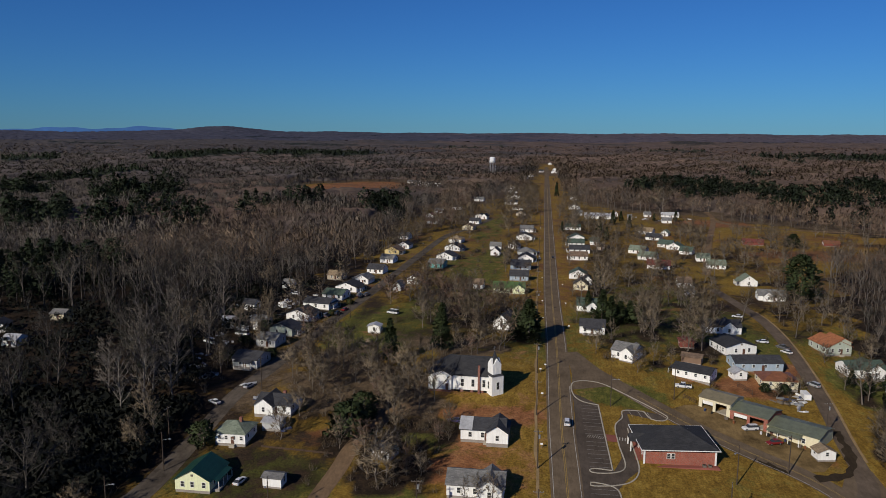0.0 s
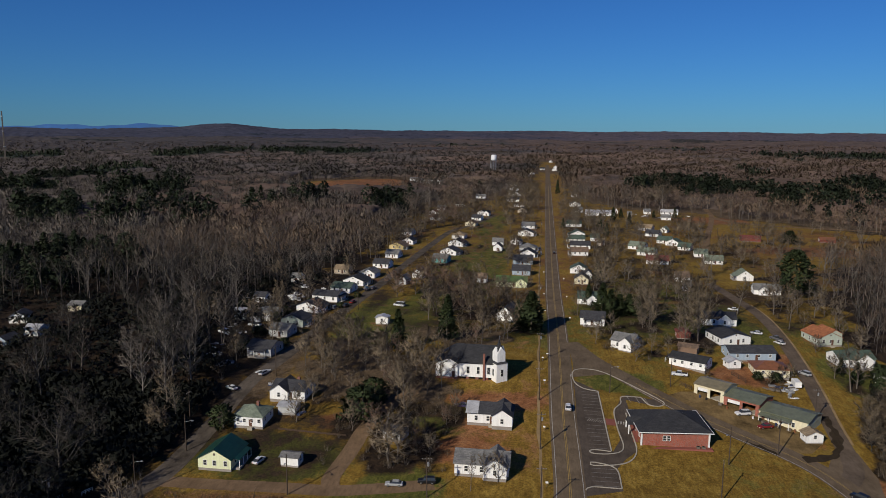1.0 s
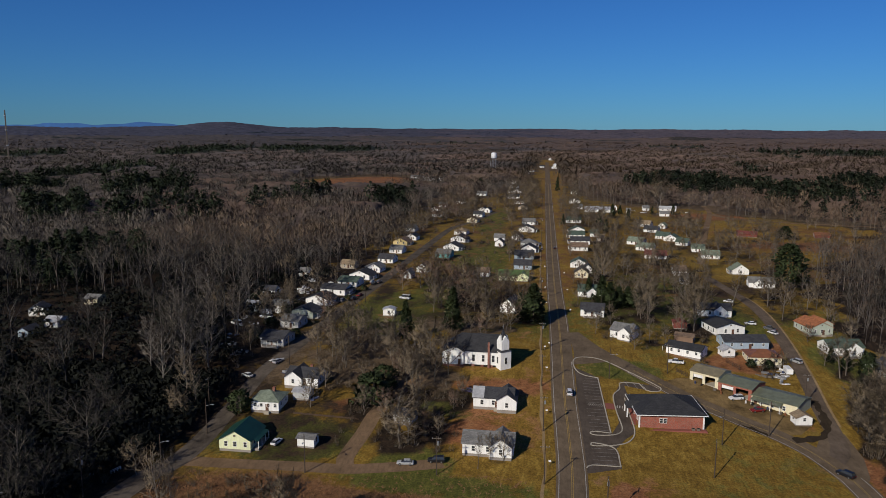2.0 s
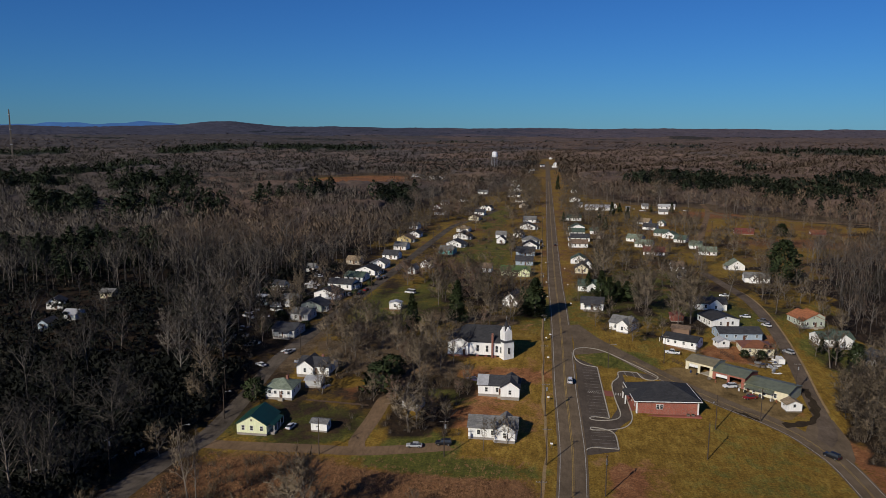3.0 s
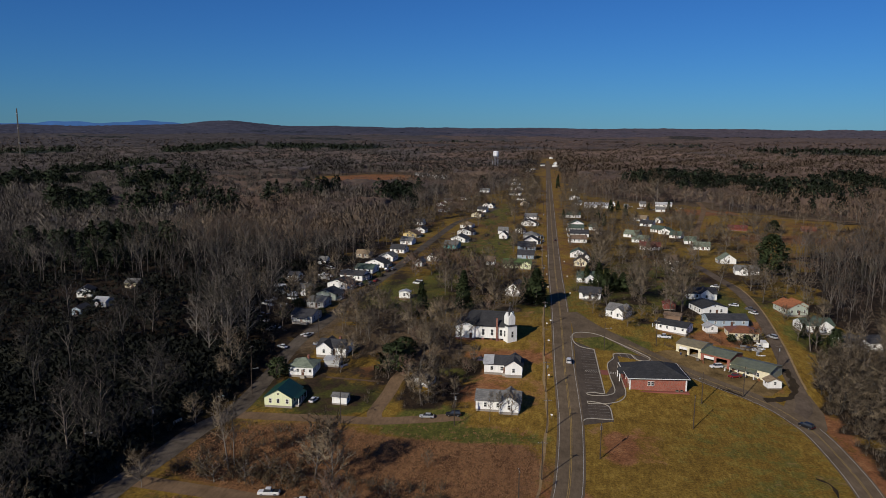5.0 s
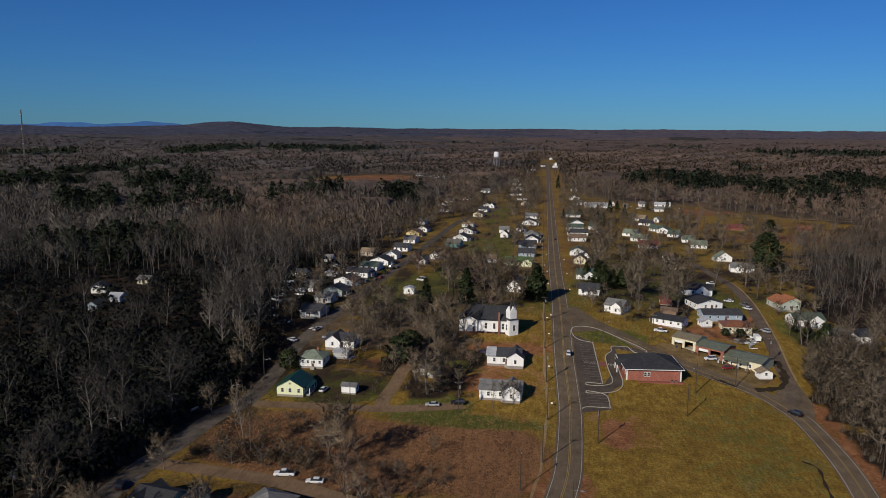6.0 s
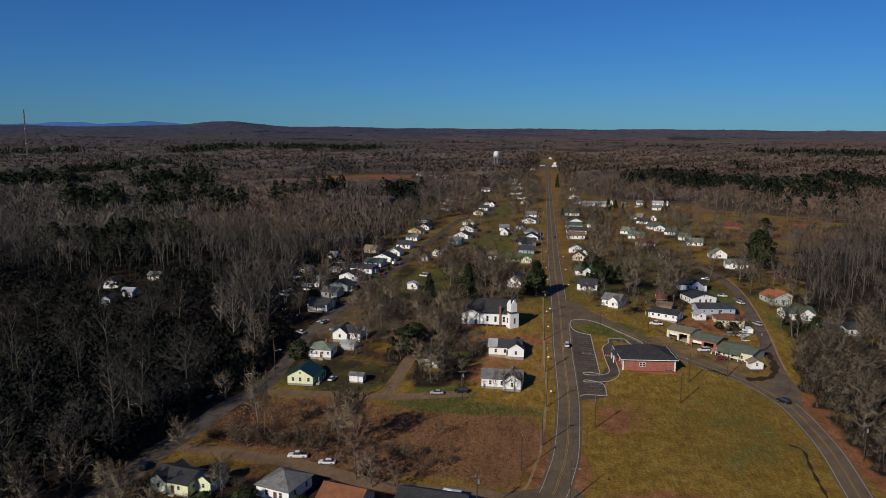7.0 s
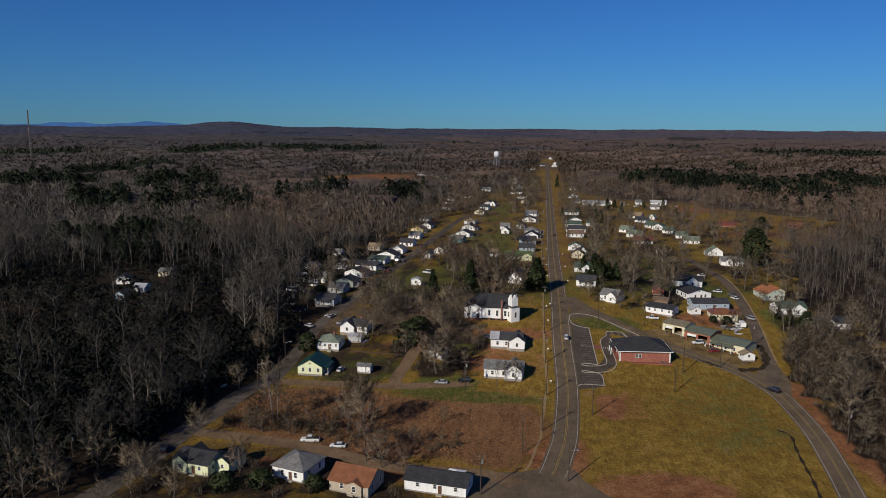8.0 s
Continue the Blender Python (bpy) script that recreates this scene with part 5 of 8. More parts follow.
# ---- red brick building with a dark hip roof ----
def brick_hall():
    w, d, h, rise = 19.0, 15.5, 3.4, 3.6
    x, y, rot = 37.6, 203.6, 6
    lo, hi = stand_z(x, y, rot, w, d)
    HOUSE_SPOTS.append((x, y, 13))
    z = (lo + hi) / 2
    ob = thing("brick_building", x, y, rot, "single-storey red brick building with a dark hip roof", "building", z=z)
    part("wall", boxed(-w / 2, w / 2, -d / 2, d / 2, lo - z - 0.4, h), BRICK, ob)
    part("frieze", boxed(-w / 2 - 0.05, w / 2 + 0.05, -d / 2 - 0.05, d / 2 + 0.05, h - 0.35, h + 0.02), TRIM, ob, "white painted frieze board")
    for cx in (-w / 2, w / 2):
        for cy in (-d / 2, d / 2):
            part("corner_board", boxed(cx - 0.22, cx + 0.22, cy - 0.22, cy + 0.22, lo - z - 0.3, h - 0.35), TRIM, ob)
    part("roof", hip_roof(w, d, h, rise, 0.9, 0.22), ROOFS["black"], ob)
    gutter = bmesh.new()
    ga, gb = w / 2 + 0.92, d / 2 + 0.92
    for x0, x1, y0, y1 in ((-ga - 0.12, ga + 0.12, -gb - 0.12, -gb), (-ga - 0.12, ga + 0.12, gb, gb + 0.12), (-ga - 0.12, -ga, -gb, gb), (ga, ga + 0.12, -gb, gb)):
        box(gutter, x0, x1, y0, y1, h + 0.02, h + 0.24)
    part("gutter", gutter, TRIM, ob, "white eaves gutter")
    for k in range(2):
        window(ob, pose(-3.0 + 1.15 * k, -d / 2 - 0.03, 0.9))
    for k in range(3):
        window(ob, pose(-w / 2 - 0.03, -5 + 4.5 * k, 0.9, 0, 0, -90))
        window(ob, pose(w / 2 + 0.03, -5 + 4.5 * k, 0.9, 0, 0, 90))
    pr = bmesh.new()
    prism(pr, [(-2.2, h - 0.3), (2.2, h - 0.3), (0, h + 1.4)], "x", -w / 2 - 2.6, -w / 2 + 2.5)
    part("entrance_gable", pr, ROOFS["black"], ob)
    for k in (-1.9, 1.9):
        share("post", POST_ME, ob, m=Matrix.Translation((-w / 2 - 2.4, k, h / 2 - 0.3)) @ Matrix.Diagonal((0.3, 0.3, h, 1)))
    door(ob, pose(-w / 2 - 0.03, 0, 1.05, 0, 0, -90))
    for k in range(3):
        part("roof_vent", rods(((-3 + 3.4 * k, 2.0 - k, h + 1.6), (-3 + 3.4 * k, 2.0 - k, h + 3.0), 0.1, 0.1, 6)), STEEL, ob)
    for k in range(2):
        bx = w / 2 - 3.2 + 1.5 * k
        ac = thing("air_conditioner", 0, 0, 0, "grey outdoor air-conditioning unit beside the brick wall", "air conditioner", "air conditioners")
        c, s = math.cos(radians(rot)), math.sin(radians(rot))
        gx, gy = x + c * bx - s * (-d / 2 - 0.9), y + s * bx + c * (-d / 2 - 0.9)
        ac.matrix_basis = pose(gx, gy, gz(gx, gy), 0, 0, rot)
        part("casing", boxed(-0.45, 0.45, -0.45, 0.45, -0.2, 0.9), GREY_WOOD, ac)
        part("grille", rods(((0, 0, 0.9), (0, 0, 0.95), 0.36, 0.36, 12)), DARK, ac)


brick_hall()
bed = thing("mulch_bed", 38.4, 194.9, 6, "dark red bark mulch bed along the brick wall", "flower bed")
mound = bmesh.new()
loft(mound, [[(-10.5, -0.9, -0.4), (10.5, -0.9, -0.4), (10.5, 0.8, -0.4), (-10.5, 0.8, -0.4)], [(-10.3, -0.7, 0.16), (10.3, -0.7, 0.16), (10.3, 0.7, 0.2), (-10.3, 0.7, 0.2)]])
part("mulch", mound, PAVERS, bed)


# ---- garage row along the side road ----
def garage_row():
    """Three joined workshops stepping down the slope, each with its own roof."""
    rot = -37.5
    c, s = math.cos(radians(rot)), math.sin(radians(rot))
    specs = ((0.0, 10.2, 3.7, "straw", "cream", 9.5, 3.0), (10.2, 11.4, 3.6, "sage_metal", "red", 10.5, 1.7), (21.6, 14.6, 3.3, "sage_metal", "cream", 11.0, 0.4))
    for a, w, h, roof, wall, d, z in specs:
        mx = 50.2 + c * (a + w / 2) - s * d / 2
        my = 233.5 + s * (a + w / 2) + c * d / 2
        lo, hi = stand_z(mx, my, rot, w, d)
        HOUSE_SPOTS.append((mx, my, 8))
        ob = thing("workshop", mx, my, rot, {"straw": "cream workshop with a straw-coloured roof and open bays"}.get(roof, "workshop with a sage green metal roof" if wall == "cream" else "red brick workshop with a sage green metal roof"), "workshop", "row of workshops", z=z)
        deep = lo - z - 0.5
        if wall == "red":
            wm = BRICK
        else:
            wm = WALLS["cream"]
        f = -d / 2
        part("back_wall", boxed(-w / 2, w / 2, d / 2 - 0.25, d / 2, deep, h), wm, ob)
        for sx in (-1, 1):
            xa, xb = sorted((sx * w / 2, sx * (w / 2 - 0.25)))
            bm = bmesh.new()
            prism(bm, [(f, deep), (d / 2, deep), (d / 2, h), (0, h + 1.15), (f, h)], "x", xa + 0.003, xb - 0.003)
            part("side_wall", bm, WALLS["sage"] if a > 21 and sx > 0 else wm, ob)
        if a < 21:
            part("front_header", boxed(-w / 2 + 0.25, w / 2 - 0.25, f, f + 0.25, 2.9, h), wm, ob)
            for px in (-w / 2 + 0.25, -0.45, w / 2 - 1.15):
                part("pier", boxed(px, px + 0.9, f, f + 0.25, deep, 2.9), wm, ob)
            part("floor", boxed(-w / 2 + 0.26, w / 2 - 0.26, f + 0.26, d / 2 - 0.26, deep, 0.04), CONCRETE, ob)
            part("garage_door", boxed(-w / 2 + 1.2, -0.5, f + 0.3, f + 0.36, 1.7, 2.9), TRIM, ob, "half-raised white roller door")
        else:
            part("front_wall", boxed(-w / 2 + 0.25, w / 2 - 0.25, f, f + 0.25, deep, h), wm, ob)
            for k in range(3):
                window(ob, pose(-w / 2 + 3.2 + 3.6 * k, f - 0.03, 0.9))
            door(ob, pose(-w / 2 + 1.4, f - 0.03, 1.03))
            bm = bmesh.new()
            prism(bm, [(f - 2.2, 2.5), (f, 3.0), (f, 3.12), (f - 2.2, 2.62)], "x", -w / 2 + 0.5, w / 2 - 4.5)
            part("awning", bm, ROOFS["sage_metal"], ob)
            for k in range(4):
                px = -w / 2 + 0.8 + k * (w - 5.6) / 3
                share("post", POST_ME, ob, m=Matrix.Translation((px, f - 2.0, 1.1)) @ Matrix.Diagonal((0.14, 0.14, 2.9, 1)))
        part("roof", gable_roof(w, d, h, 1.15, "x", 0.3, 0.15), ROOFS[roof], ob)


garage_row()


def drum(x, y, paint, label):
    ob = thing("oil_drum", x, y, 20, label, "drum", "clutter before the workshops")
    bm = bmesh.new()
    for z0, z1, r in ((0, 0.88, 0.29), (0.28, 0.32, 0.305), (0.57, 0.61, 0.305), (0.86, 0.9, 0.3)):
        rod(bm, (0, 0, z0), (0, 0, z1), r, r, 12)
    part("drum_body", bm, paint, ob)


def tyre_stack(x, y, many):
    ob = thing("tyre_stack", x, y, 0, "stack of worn black tyres by a workshop", "tyres", "clutter before the workshops")
    for k in range(many):
        bm = bmesh.new()
        for j in range(10):
            a, b = j * math.tau / 10, (j + 1) * math.tau / 10
            rod(bm, (0.26 * math.cos(a), 0.26 * math.sin(a), 0.11), (0.26 * math.cos(b), 0.26 * math.sin(b), 0.11), 0.11, 0.11, 5)
        t = part("tyre", bm, RUBBER, ob)
        t.matrix_basis = pose(0.04 * math.sin(k * 3), 0.04 * math.cos(k * 2), 0.215 * k)


def crate(x, y, rot, wide, high):
    ob = thing("wooden_crate", x, y, rot, "weathered open wooden crate by a workshop", "crate", "clutter before the workshops")
    for k in range(4):
        m = pose(0, 0, 0, 0, 0, 90 * k)
        for j in range(3):
            b = part("slat", boxed(-wide / 2, wide / 2 - 0.04, wide / 2 - 0.03, wide / 2, high * (j + 0.1) / 3, high * (j + 0.85) / 3), GREY_WOOD, ob)
            b.matrix_basis = m
    part("base", boxed(-wide / 2 + 0.03, wide / 2 - 0.03, -wide / 2 + 0.03, wide / 2 - 0.03, 0, 0.05), GREY_WOOD, ob)


def clutter():
    """Drums, tyres and crates along the front of the workshops."""
    rng = random.Random(41)
    c, s = math.cos(radians(-37.5)), math.sin(radians(-37.5))
    paints = ((CARS["blue"], "dented blue oil drum by a workshop"), (ROOFS["rust_metal"], "rusty oil drum by a workshop"), (CARS["white"], "white steel drum by a workshop"))
    for k, a in enumerate((3.0, 5.2, 9.8, 12.5, 15.4, 16.2, 20.9, 23.0, 24.2, 27.5, 29.0, 31.5, 33.0, 35.2)):
        out = -1.2 - 1.6 * rng.random()
        x, y = 50.2 + c * a - s * out, 233.5 + s * a + c * out
        if k % 3 == 0:
            drum(x, y, *paints[k // 3 % 3])
        elif k % 3 == 1:
            tyre_stack(x, y, 2 + k % 4)
        else:
            crate(x, y, rng.uniform(0, 80), 0.9 + 0.4 * rng.random(), 0.7)


clutter()


# ---- water tower ----
def water_tower():
    x, y = -99.0, 1290.0
    ob = thing("water_tower", x, y, 0, "white elevated water tank on steel legs above the trees", "water tower")
    R, zb = 4.9, 29.5
    bm = bmesh.new()
    prof = [(0.4, -2.4), (3.4, -1.7), (5.0, -0.4), (R, 1.6), (R, 6.2), (4.6, 7.6), (2.6, 8.4), (0.3, 8.7)]
    loft(bm, [[(r * math.cos(k * math.tau / 24), r * math.sin(k * math.tau / 24), zb + z) for k in range(24)] for r, z in prof])
    part("tank", bm, TANK, ob)
    part("balcony", rods(((0, 0, zb + 1.5), (0, 0, zb + 1.7), R + 0.9, R + 0.9, 24)), STEEL, ob)
    for k in range(6):
        a = k * math.tau / 6
        part("leg", rods(((6.6 * math.cos(a), 6.6 * math.sin(a), -0.5), (R * math.cos(a), R * math.sin(a), zb + 1.7), 0.26, 0.24, 8)), LEG_STEEL, ob, "grey steel leg")
    part("riser", rods(((0, 0, -0.5), (0, 0, zb - 2.2), 0.5, 0.5, 10)), LEG_STEEL, ob, "grey steel riser pipe")


water_tower()


# ---- radio mast ----
def radio_mast():
    x, y = -1075.5, 1327.4
    ob = thing("radio_mast", x, y, 0, "thin grey lattice radio mast above the woods", "mast")
    part("mast", rods(((0, 0, -1), (0, 0, 110), 2.2, 1.4, 4)), GREY_WOOD, ob)
    for z in (40, 70, 99):
        part("platform", rods(((0, 0, z), (0, 0, z + 1.5), 2.2, 2.2, 6)), STEEL, ob)


radio_mast()

# ---- mailboxes and bridge rails ----
def mailbox(x, y, rot):
    ob = thing("mailbox", x, y, rot, "small white mailbox on a post by the road", "mailbox", "mailboxes along the main road")
    part("post", boxed(-0.06, 0.06, -0.06, 0.06, -0.2, 1.1), GREY_WOOD, ob)
    bm = bmesh.new()
    prism(bm, [(-0.2, 1.1), (0.2, 1.1), (0.2, 1.35), (0.12, 1.48), (-0.12, 1.48), (-0.2, 1.35)], "y", -0.35, 0.35)
    part("box", bm, TRIM, ob)


for mx, my in ((1.9, 252), (0.3, 247), (-1.6, 284), (1.2, 226), (1.5, 196), (2.6, 168), (0.4, 318), (-0.4, 352), (11.2, 306), (10.6, 348), (9.8, 392), (-1.2, 410)):
    mailbox(mx, my, 90)


def bridge_rail(x, y, rot):
    ob = thing("bridge_rail", x, y, rot, "low white wooden rail beside the west street", "railing", "rails by the street")
    for k in range(4):
        part("post", boxed(-1.5 + k, -1.38 + k, -0.06, 0.06, -0.2, 1.0), TRIM, ob)
    for zz in (0.5, 0.88):
        part("rail", boxed(-1.6, 1.6, -0.05, 0.05, zz, zz + 0.12), TRIM, ob)


bridge_rail(-116.0, 143.5, 70)
bridge_rail(-111.0, 148.0, 70)

# ---- yard clutter ----
def junk_pile(x, y, many):
    """Boards, drums and scrap heaped in a yard."""
    rng = random.Random(int(x * 7 + y * 13))
    ob = thing("scrap_pile", x, y, rng.uniform(0, 90), "heap of pale boards and scrap in a yard", "scrap pile", "scrap piles in yards")
    for k in range(many):
        bm = boxed(-rng.uniform(0.5, 1.6), rng.uniform(0.5, 1.6), -rng.uniform(0.2, 0.5), rng.uniform(0.2, 0.5), 0, rng.uniform(0.08, 0.8))
        b = part("scrap_board", bm, rng.choice((TRIM, GREY_WOOD, STEEL, ROOFS["tin"], CARS["blue"])), ob)
        b.matrix_basis = pose(rng.gauss(0, 1.6), rng.gauss(0, 1.2), -0.05, rng.uniform(-6, 6), rng.uniform(-6, 6), rng.uniform(0, 180))


def fence(x0, y0, x1, y1, high):
    d = math.hypot(x1 - x0, y1 - y0)
    ob = thing("fence", x0, y0, math.degrees(math.atan2(y1 - y0, x1 - x0)), "weathered wooden board fence between yards", "fence", "yard fences")
    n = max(2, int(d / 2.4))
    z0 = gz(x0, y0)
    zs = [gz(x0 + (x1 - x0) * k / n, y0 + (y1 - y0) * k / n) - z0 for k in range(n + 1)]
    for k in range(n + 1):
        part("post", boxed(d * k / n - 0.06, d * k / n + 0.06, -0.06, 0.06, zs[k] - 0.2, zs[k] + high), FENCE_WOOD, ob)
    for k in range(n):
        for f in (0.3, 0.62, 0.94):
            bm = bmesh.new()
            prism(bm, [(d * k / n, zs[k] + high * f - 0.13), (d * (k + 1) / n, zs[k + 1] + high * f - 0.13), (d * (k + 1) / n, zs[k + 1] + high * f), (d * k / n, zs[k] + high * f)], "y", -0.1, -0.063)
            part("board", bm, FENCE_WOOD, ob)


def canopy(x, y, rot):
    ob = thing("garden_canopy", x, y, rot, "white pyramid-topped canopy on thin posts", "canopy")
    for sx in (-2, 2):
        for sy in (-2, 2):
            part("post", rods(((sx, sy, -0.1), (sx, sy, 2.4), 0.05, 0.05, 6)), STEEL, ob)
    bm = bmesh.new()
    loft(bm, [[(-2.3, -2.3, 2.2), (2.3, -2.3, 2.2), (2.3, 2.3, 2.2), (-2.3, 2.3, 2.2)], [(-2.3, -2.3, 2.4), (2.3, -2.3, 2.4), (2.3, 2.3, 2.4), (-2.3, 2.3, 2.4)], [(-0.05, -0.05, 3.4), (0.05, -0.05, 3.4), (0.05, 0.05, 3.4), (-0.05, 0.05, 3.4)]])
    part("cover", bm, TRIM, ob)


def trailer(x, y, rot):
    ob = thing("box_trailer", x, y, rot, "white box trailer parked on the grass", "trailer", "trailers in yards")
    bm = bmesh.new()
    prism(bm, [(-1.1, 0.5), (1.1, 0.5), (1.1, 2.2), (0.9, 2.4), (-0.9, 2.4), (-1.1, 2.2)], "y", -2.2, 2.2)
    part("body", bm, TRIM, ob)
    part("drawbar", boxed(-0.06, 0.06, 2.2, 3.3, 0.45, 0.55), STEEL, ob)
    for sx in (-1, 1):
        t = share("wheel", TYRE_ME, ob, m=pose(sx * 1.15, -0.2, 0.34))
        share("rim", RIM_ME, t)


# ---- houses, vehicles, poles, trees ----

# houses by the junction and the side road
pale_house = house(-14.9, 196.4, 0, 12.4, 8.5, 3.0, 2.0, "slope", "white", "slate", "white clapboard house with a dark shingle roof", wins=3, chimney=0, wing=(4.2, -1.2, 6.0, 9.5, 2.0))
pale = bmesh.new()
prism(pale, [(-4.7, 3.45), (-0.1, 5.58), (-0.1, 5.64), (-4.7, 3.52)], "x", -6.62, -2.9)
part("roof_sheet", pale, ROOFS["tin"], pale_house, "pale sheet metal over one end of the roof")
house(-14.3, 169.9, 0, 14.1, 9, 2.9, 2.0, "slope", "white", "grey", "white clapboard house with a grey metal roof and porch", wins=3, wing=(3.6, -1.4, 6.0, 9.0, 2.3))
house(-84.6, 163.5, 0, 9.2, 10.5, 2.7, 2.6, "gable", "lemon", "dark_green_metal", "pale green house with a dark green metal roof", wins=3, porch='right')
house(-84.8, 186.3, 0, 8.9, 8.5, 2.9, 2.2, "hip", "white", "moss", "white house with a mossy green hip roof", wins=4, size='small', chimney=1)
house(-78.9, 203.9, -4, 11.2, 9, 2.7, 1.9, "slope", "white", "slate", "white house with a dark grey roof among shrubs", wins=3, wing=(-2.5, -1.5, 6.0, 9.0, 2.2), chimney=1)
house(-76.3, 195.3, 0, 5.4, 5, 2.0, 0.5, "slope", "grey", "tin", "low open carport shed with a pale tin roof", wins=0, name="carport_shed")
house(-65.6, 168.1, -3, 5.0, 3.6, 2.3, 0.6, "slope", "white", "grey", "white block shed on the lawn", wins=0, name="garden_shed")
house(-41.4, 184.6, -20, 5.6, 5, 2.4, 0.9, "slope", "grey", "slate", "dark weathered outbuilding among brush", wins=1, name="shed")
house(-16.5, 299.0, -12, 7.3, 12, 3.0, 3.0, "gable", "white", "slate", "small white church hall with a steep grey roof", wins=1)
house(-67.5, 285.6, 0, 5.2, 4, 2.6, 0.8, "gable", "white", "tin", "small white shed on the grass", wins=1, name="garden_shed")

# houses along the side road and the east street
house(29.4, 266.1, -28, 8.5, 9, 2.9, 2.2, "slope", "white", "grey", "white cottage with a grey roof", wins=2, wing=(2.0, -1.6, 5.0, 9.0, 2.0))
house(20.3, 298.6, -6, 10.0, 9, 3.0, 2.0, "slope", "white", "slate", "white house behind leafless trees", wins=3, porch='front')
house(21.0, 337.6, -4, 11.1, 9, 2.9, 2.2, "slope", "white", "green", "white house with a green roof", wins=2, wing=(1.5, -1.6, 5.0, 9.0, 2.0))
house(19.0, 384.6, -4, 7.4, 9, 2.9, 2.2, "gable", "cream", "slate", "cream house with a dark roof", wins=2)
house(18.5, 413.8, -4, 9.6, 9, 2.9, 2.2, "gable", "white", "green", "white house with a grey roof", wins=2)
house(51.1, 252.9, -28, 12.9, 8, 2.7, 1.4, "slope", "white", "black", "long white house with a dark shingle roof", wins=4, size='small', porch='left')
house(73.9, 307.8, 0, 13.6, 10, 2.8, 2.0, "slope", "white", "slate", "white house with a dark roof", wins=2, wing=(1.8, -1.6, 5.5, 9.0, 2.2))
house(74.4, 281.7, 18, 12.5, 12, 2.9, 1.7, "gable", "white", "black", "low white house with a dark roof", wins=2)
house(77.0, 266.5, 8, 16.9, 9, 2.8, 1.6, "slope", "blue", "slate", "blue-grey house with a slate roof", wins=4, size='small')
house(80.0, 252.0, 2, 11.4, 9, 2.7, 1.8, "hip", "cream", "rust_metal", "cream house with a rusty orange hip roof", wins=3, size='small')
house(68.4, 257.1, 15, 4.8, 4, 2.2, 1.2, "gable", "white", "tin", "small white barrel-roofed shed", wins=1, size='small', name="garden_shed")
house(55.4, 285.3, 0, 5.2, 5, 2.2, 1.0, "gable", "red", "red", "small red-brown barn in a grassy yard", wins=0, name="shed")
house(53.8, 268.0, -20, 7.0, 5, 2.2, 0.8, "slope", "brown", "brown", "brown wooden outbuilding in a grassy yard", wins=0, name="shed")
house(112.5, 291.6, 14, 9.9, 12, 2.9, 2.3, "gable", "sage", "orange", "pale green house with an orange roof", wins=3, wing=(5.5, 4.0, 6.0, 9.0, 1.6))
house(114.5, 270.2, 10, 13.4, 9, 2.9, 2.0, "slope", "white", "green", "white house with a grey-green roof", wins=2, wing=(1.8, -1.8, 6.5, 9.0, 2.3))
house(125.8, 252.0, 12, 16.5, 9, 2.9, 2.0, "slope", "white", "slate", "white house with a dark roof among trees", wins=2, wing=(-2.0, -1.8, 6.0, 9.0, 2.3))
house(108.8, 408.9, 0, 8.7, 9, 2.9, 2.6, "gable", "white", "moss", "small white gabled house", wins=1, porch='left')
house(110.9, 373.8, -4, 12.7, 8, 2.8, 2.0, "slope", "white", "grey", "white house among leafless trees", wins=3, wing=(-2.0, -1.6, 4.5, 8.0, 2.0))
house(79.1, 205.7, 10, 5.0, 3.6, 2.2, 1.1, "gable", "white", "tan", "small white market kiosk at the corner", wins=1, size='small', name="market_shed")

# houses along the west street
house(-101.6, 236.0, -6, 9.5, 10, 2.7, 1.7, "slope", "grey", "slate", "weathered grey house with a porch", porch='front', wins=2)
house(-103.4, 259.8, -6, 8.0, 9, 2.7, 1.7, "slope", "grey", "grey", "weathered grey house with a grey roof", wins=2)
house(-103.4, 275.9, -6, 9.8, 9, 2.7, 1.9, "gable", "sage", "slate", "pale grey-green house with a dark roof", wins=2, porch='right')
house(-104.8, 299.6, -8, 10.7, 10, 2.7, 1.9, "gable", "white", "black", "white house with a dark roof", wins=2, porch='right')
house(-103.5, 321.2, -8, 12.9, 10, 2.7, 1.7, "slope", "white", "slate", "white house with a grey roof", wins=3, porch='right')
house(-101.8, 341.4, -8, 10.5, 10, 2.7, 1.7, "slope", "white", "green", "white house with a green roof", wins=3)
house(-100.1, 359.7, -8, 11.6, 10, 2.7, 1.9, "gable", "white", "black", "white gabled house with a dark roof", wins=2, porch='right')
house(-98.5, 382.0, -8, 8.8, 9, 2.7, 1.9, "hip", "grey", "grey", "grey house with a hip roof", wins=2)
house(-115.1, 389.3, -6, 8.4, 8, 2.7, 1.7, "slope", "tan", "tan", "tan cottage with a straw-coloured roof", wins=2)
house(-129.4, 283.1, 0, 4.9, 5, 2.7, 1.7, "slope", "white", "tin", "pale metal outbuilding in a grassy yard", wins=0)
house(-117.4, 285.2, -6, 6.3, 8, 2.7, 1.7, "slope", "tan", "grey", "low shed with a flat grey roof", wins=1)
house(-133.2, 314.3, -6, 5.8, 6, 2.7, 1.7, "slope", "white", "slate", "white trailer home in a grassy yard", wins=1)
house(-132.5, 362.4, -6, 5.4, 6, 2.7, 1.7, "slope", "white", "grey", "white shed by the wood's edge", wins=1)
house(-97.2, 380.3, -8, 7.7, 9, 2.8, 2.0, "gable", "white", "grey", "white house with a grey roof", wins=2)
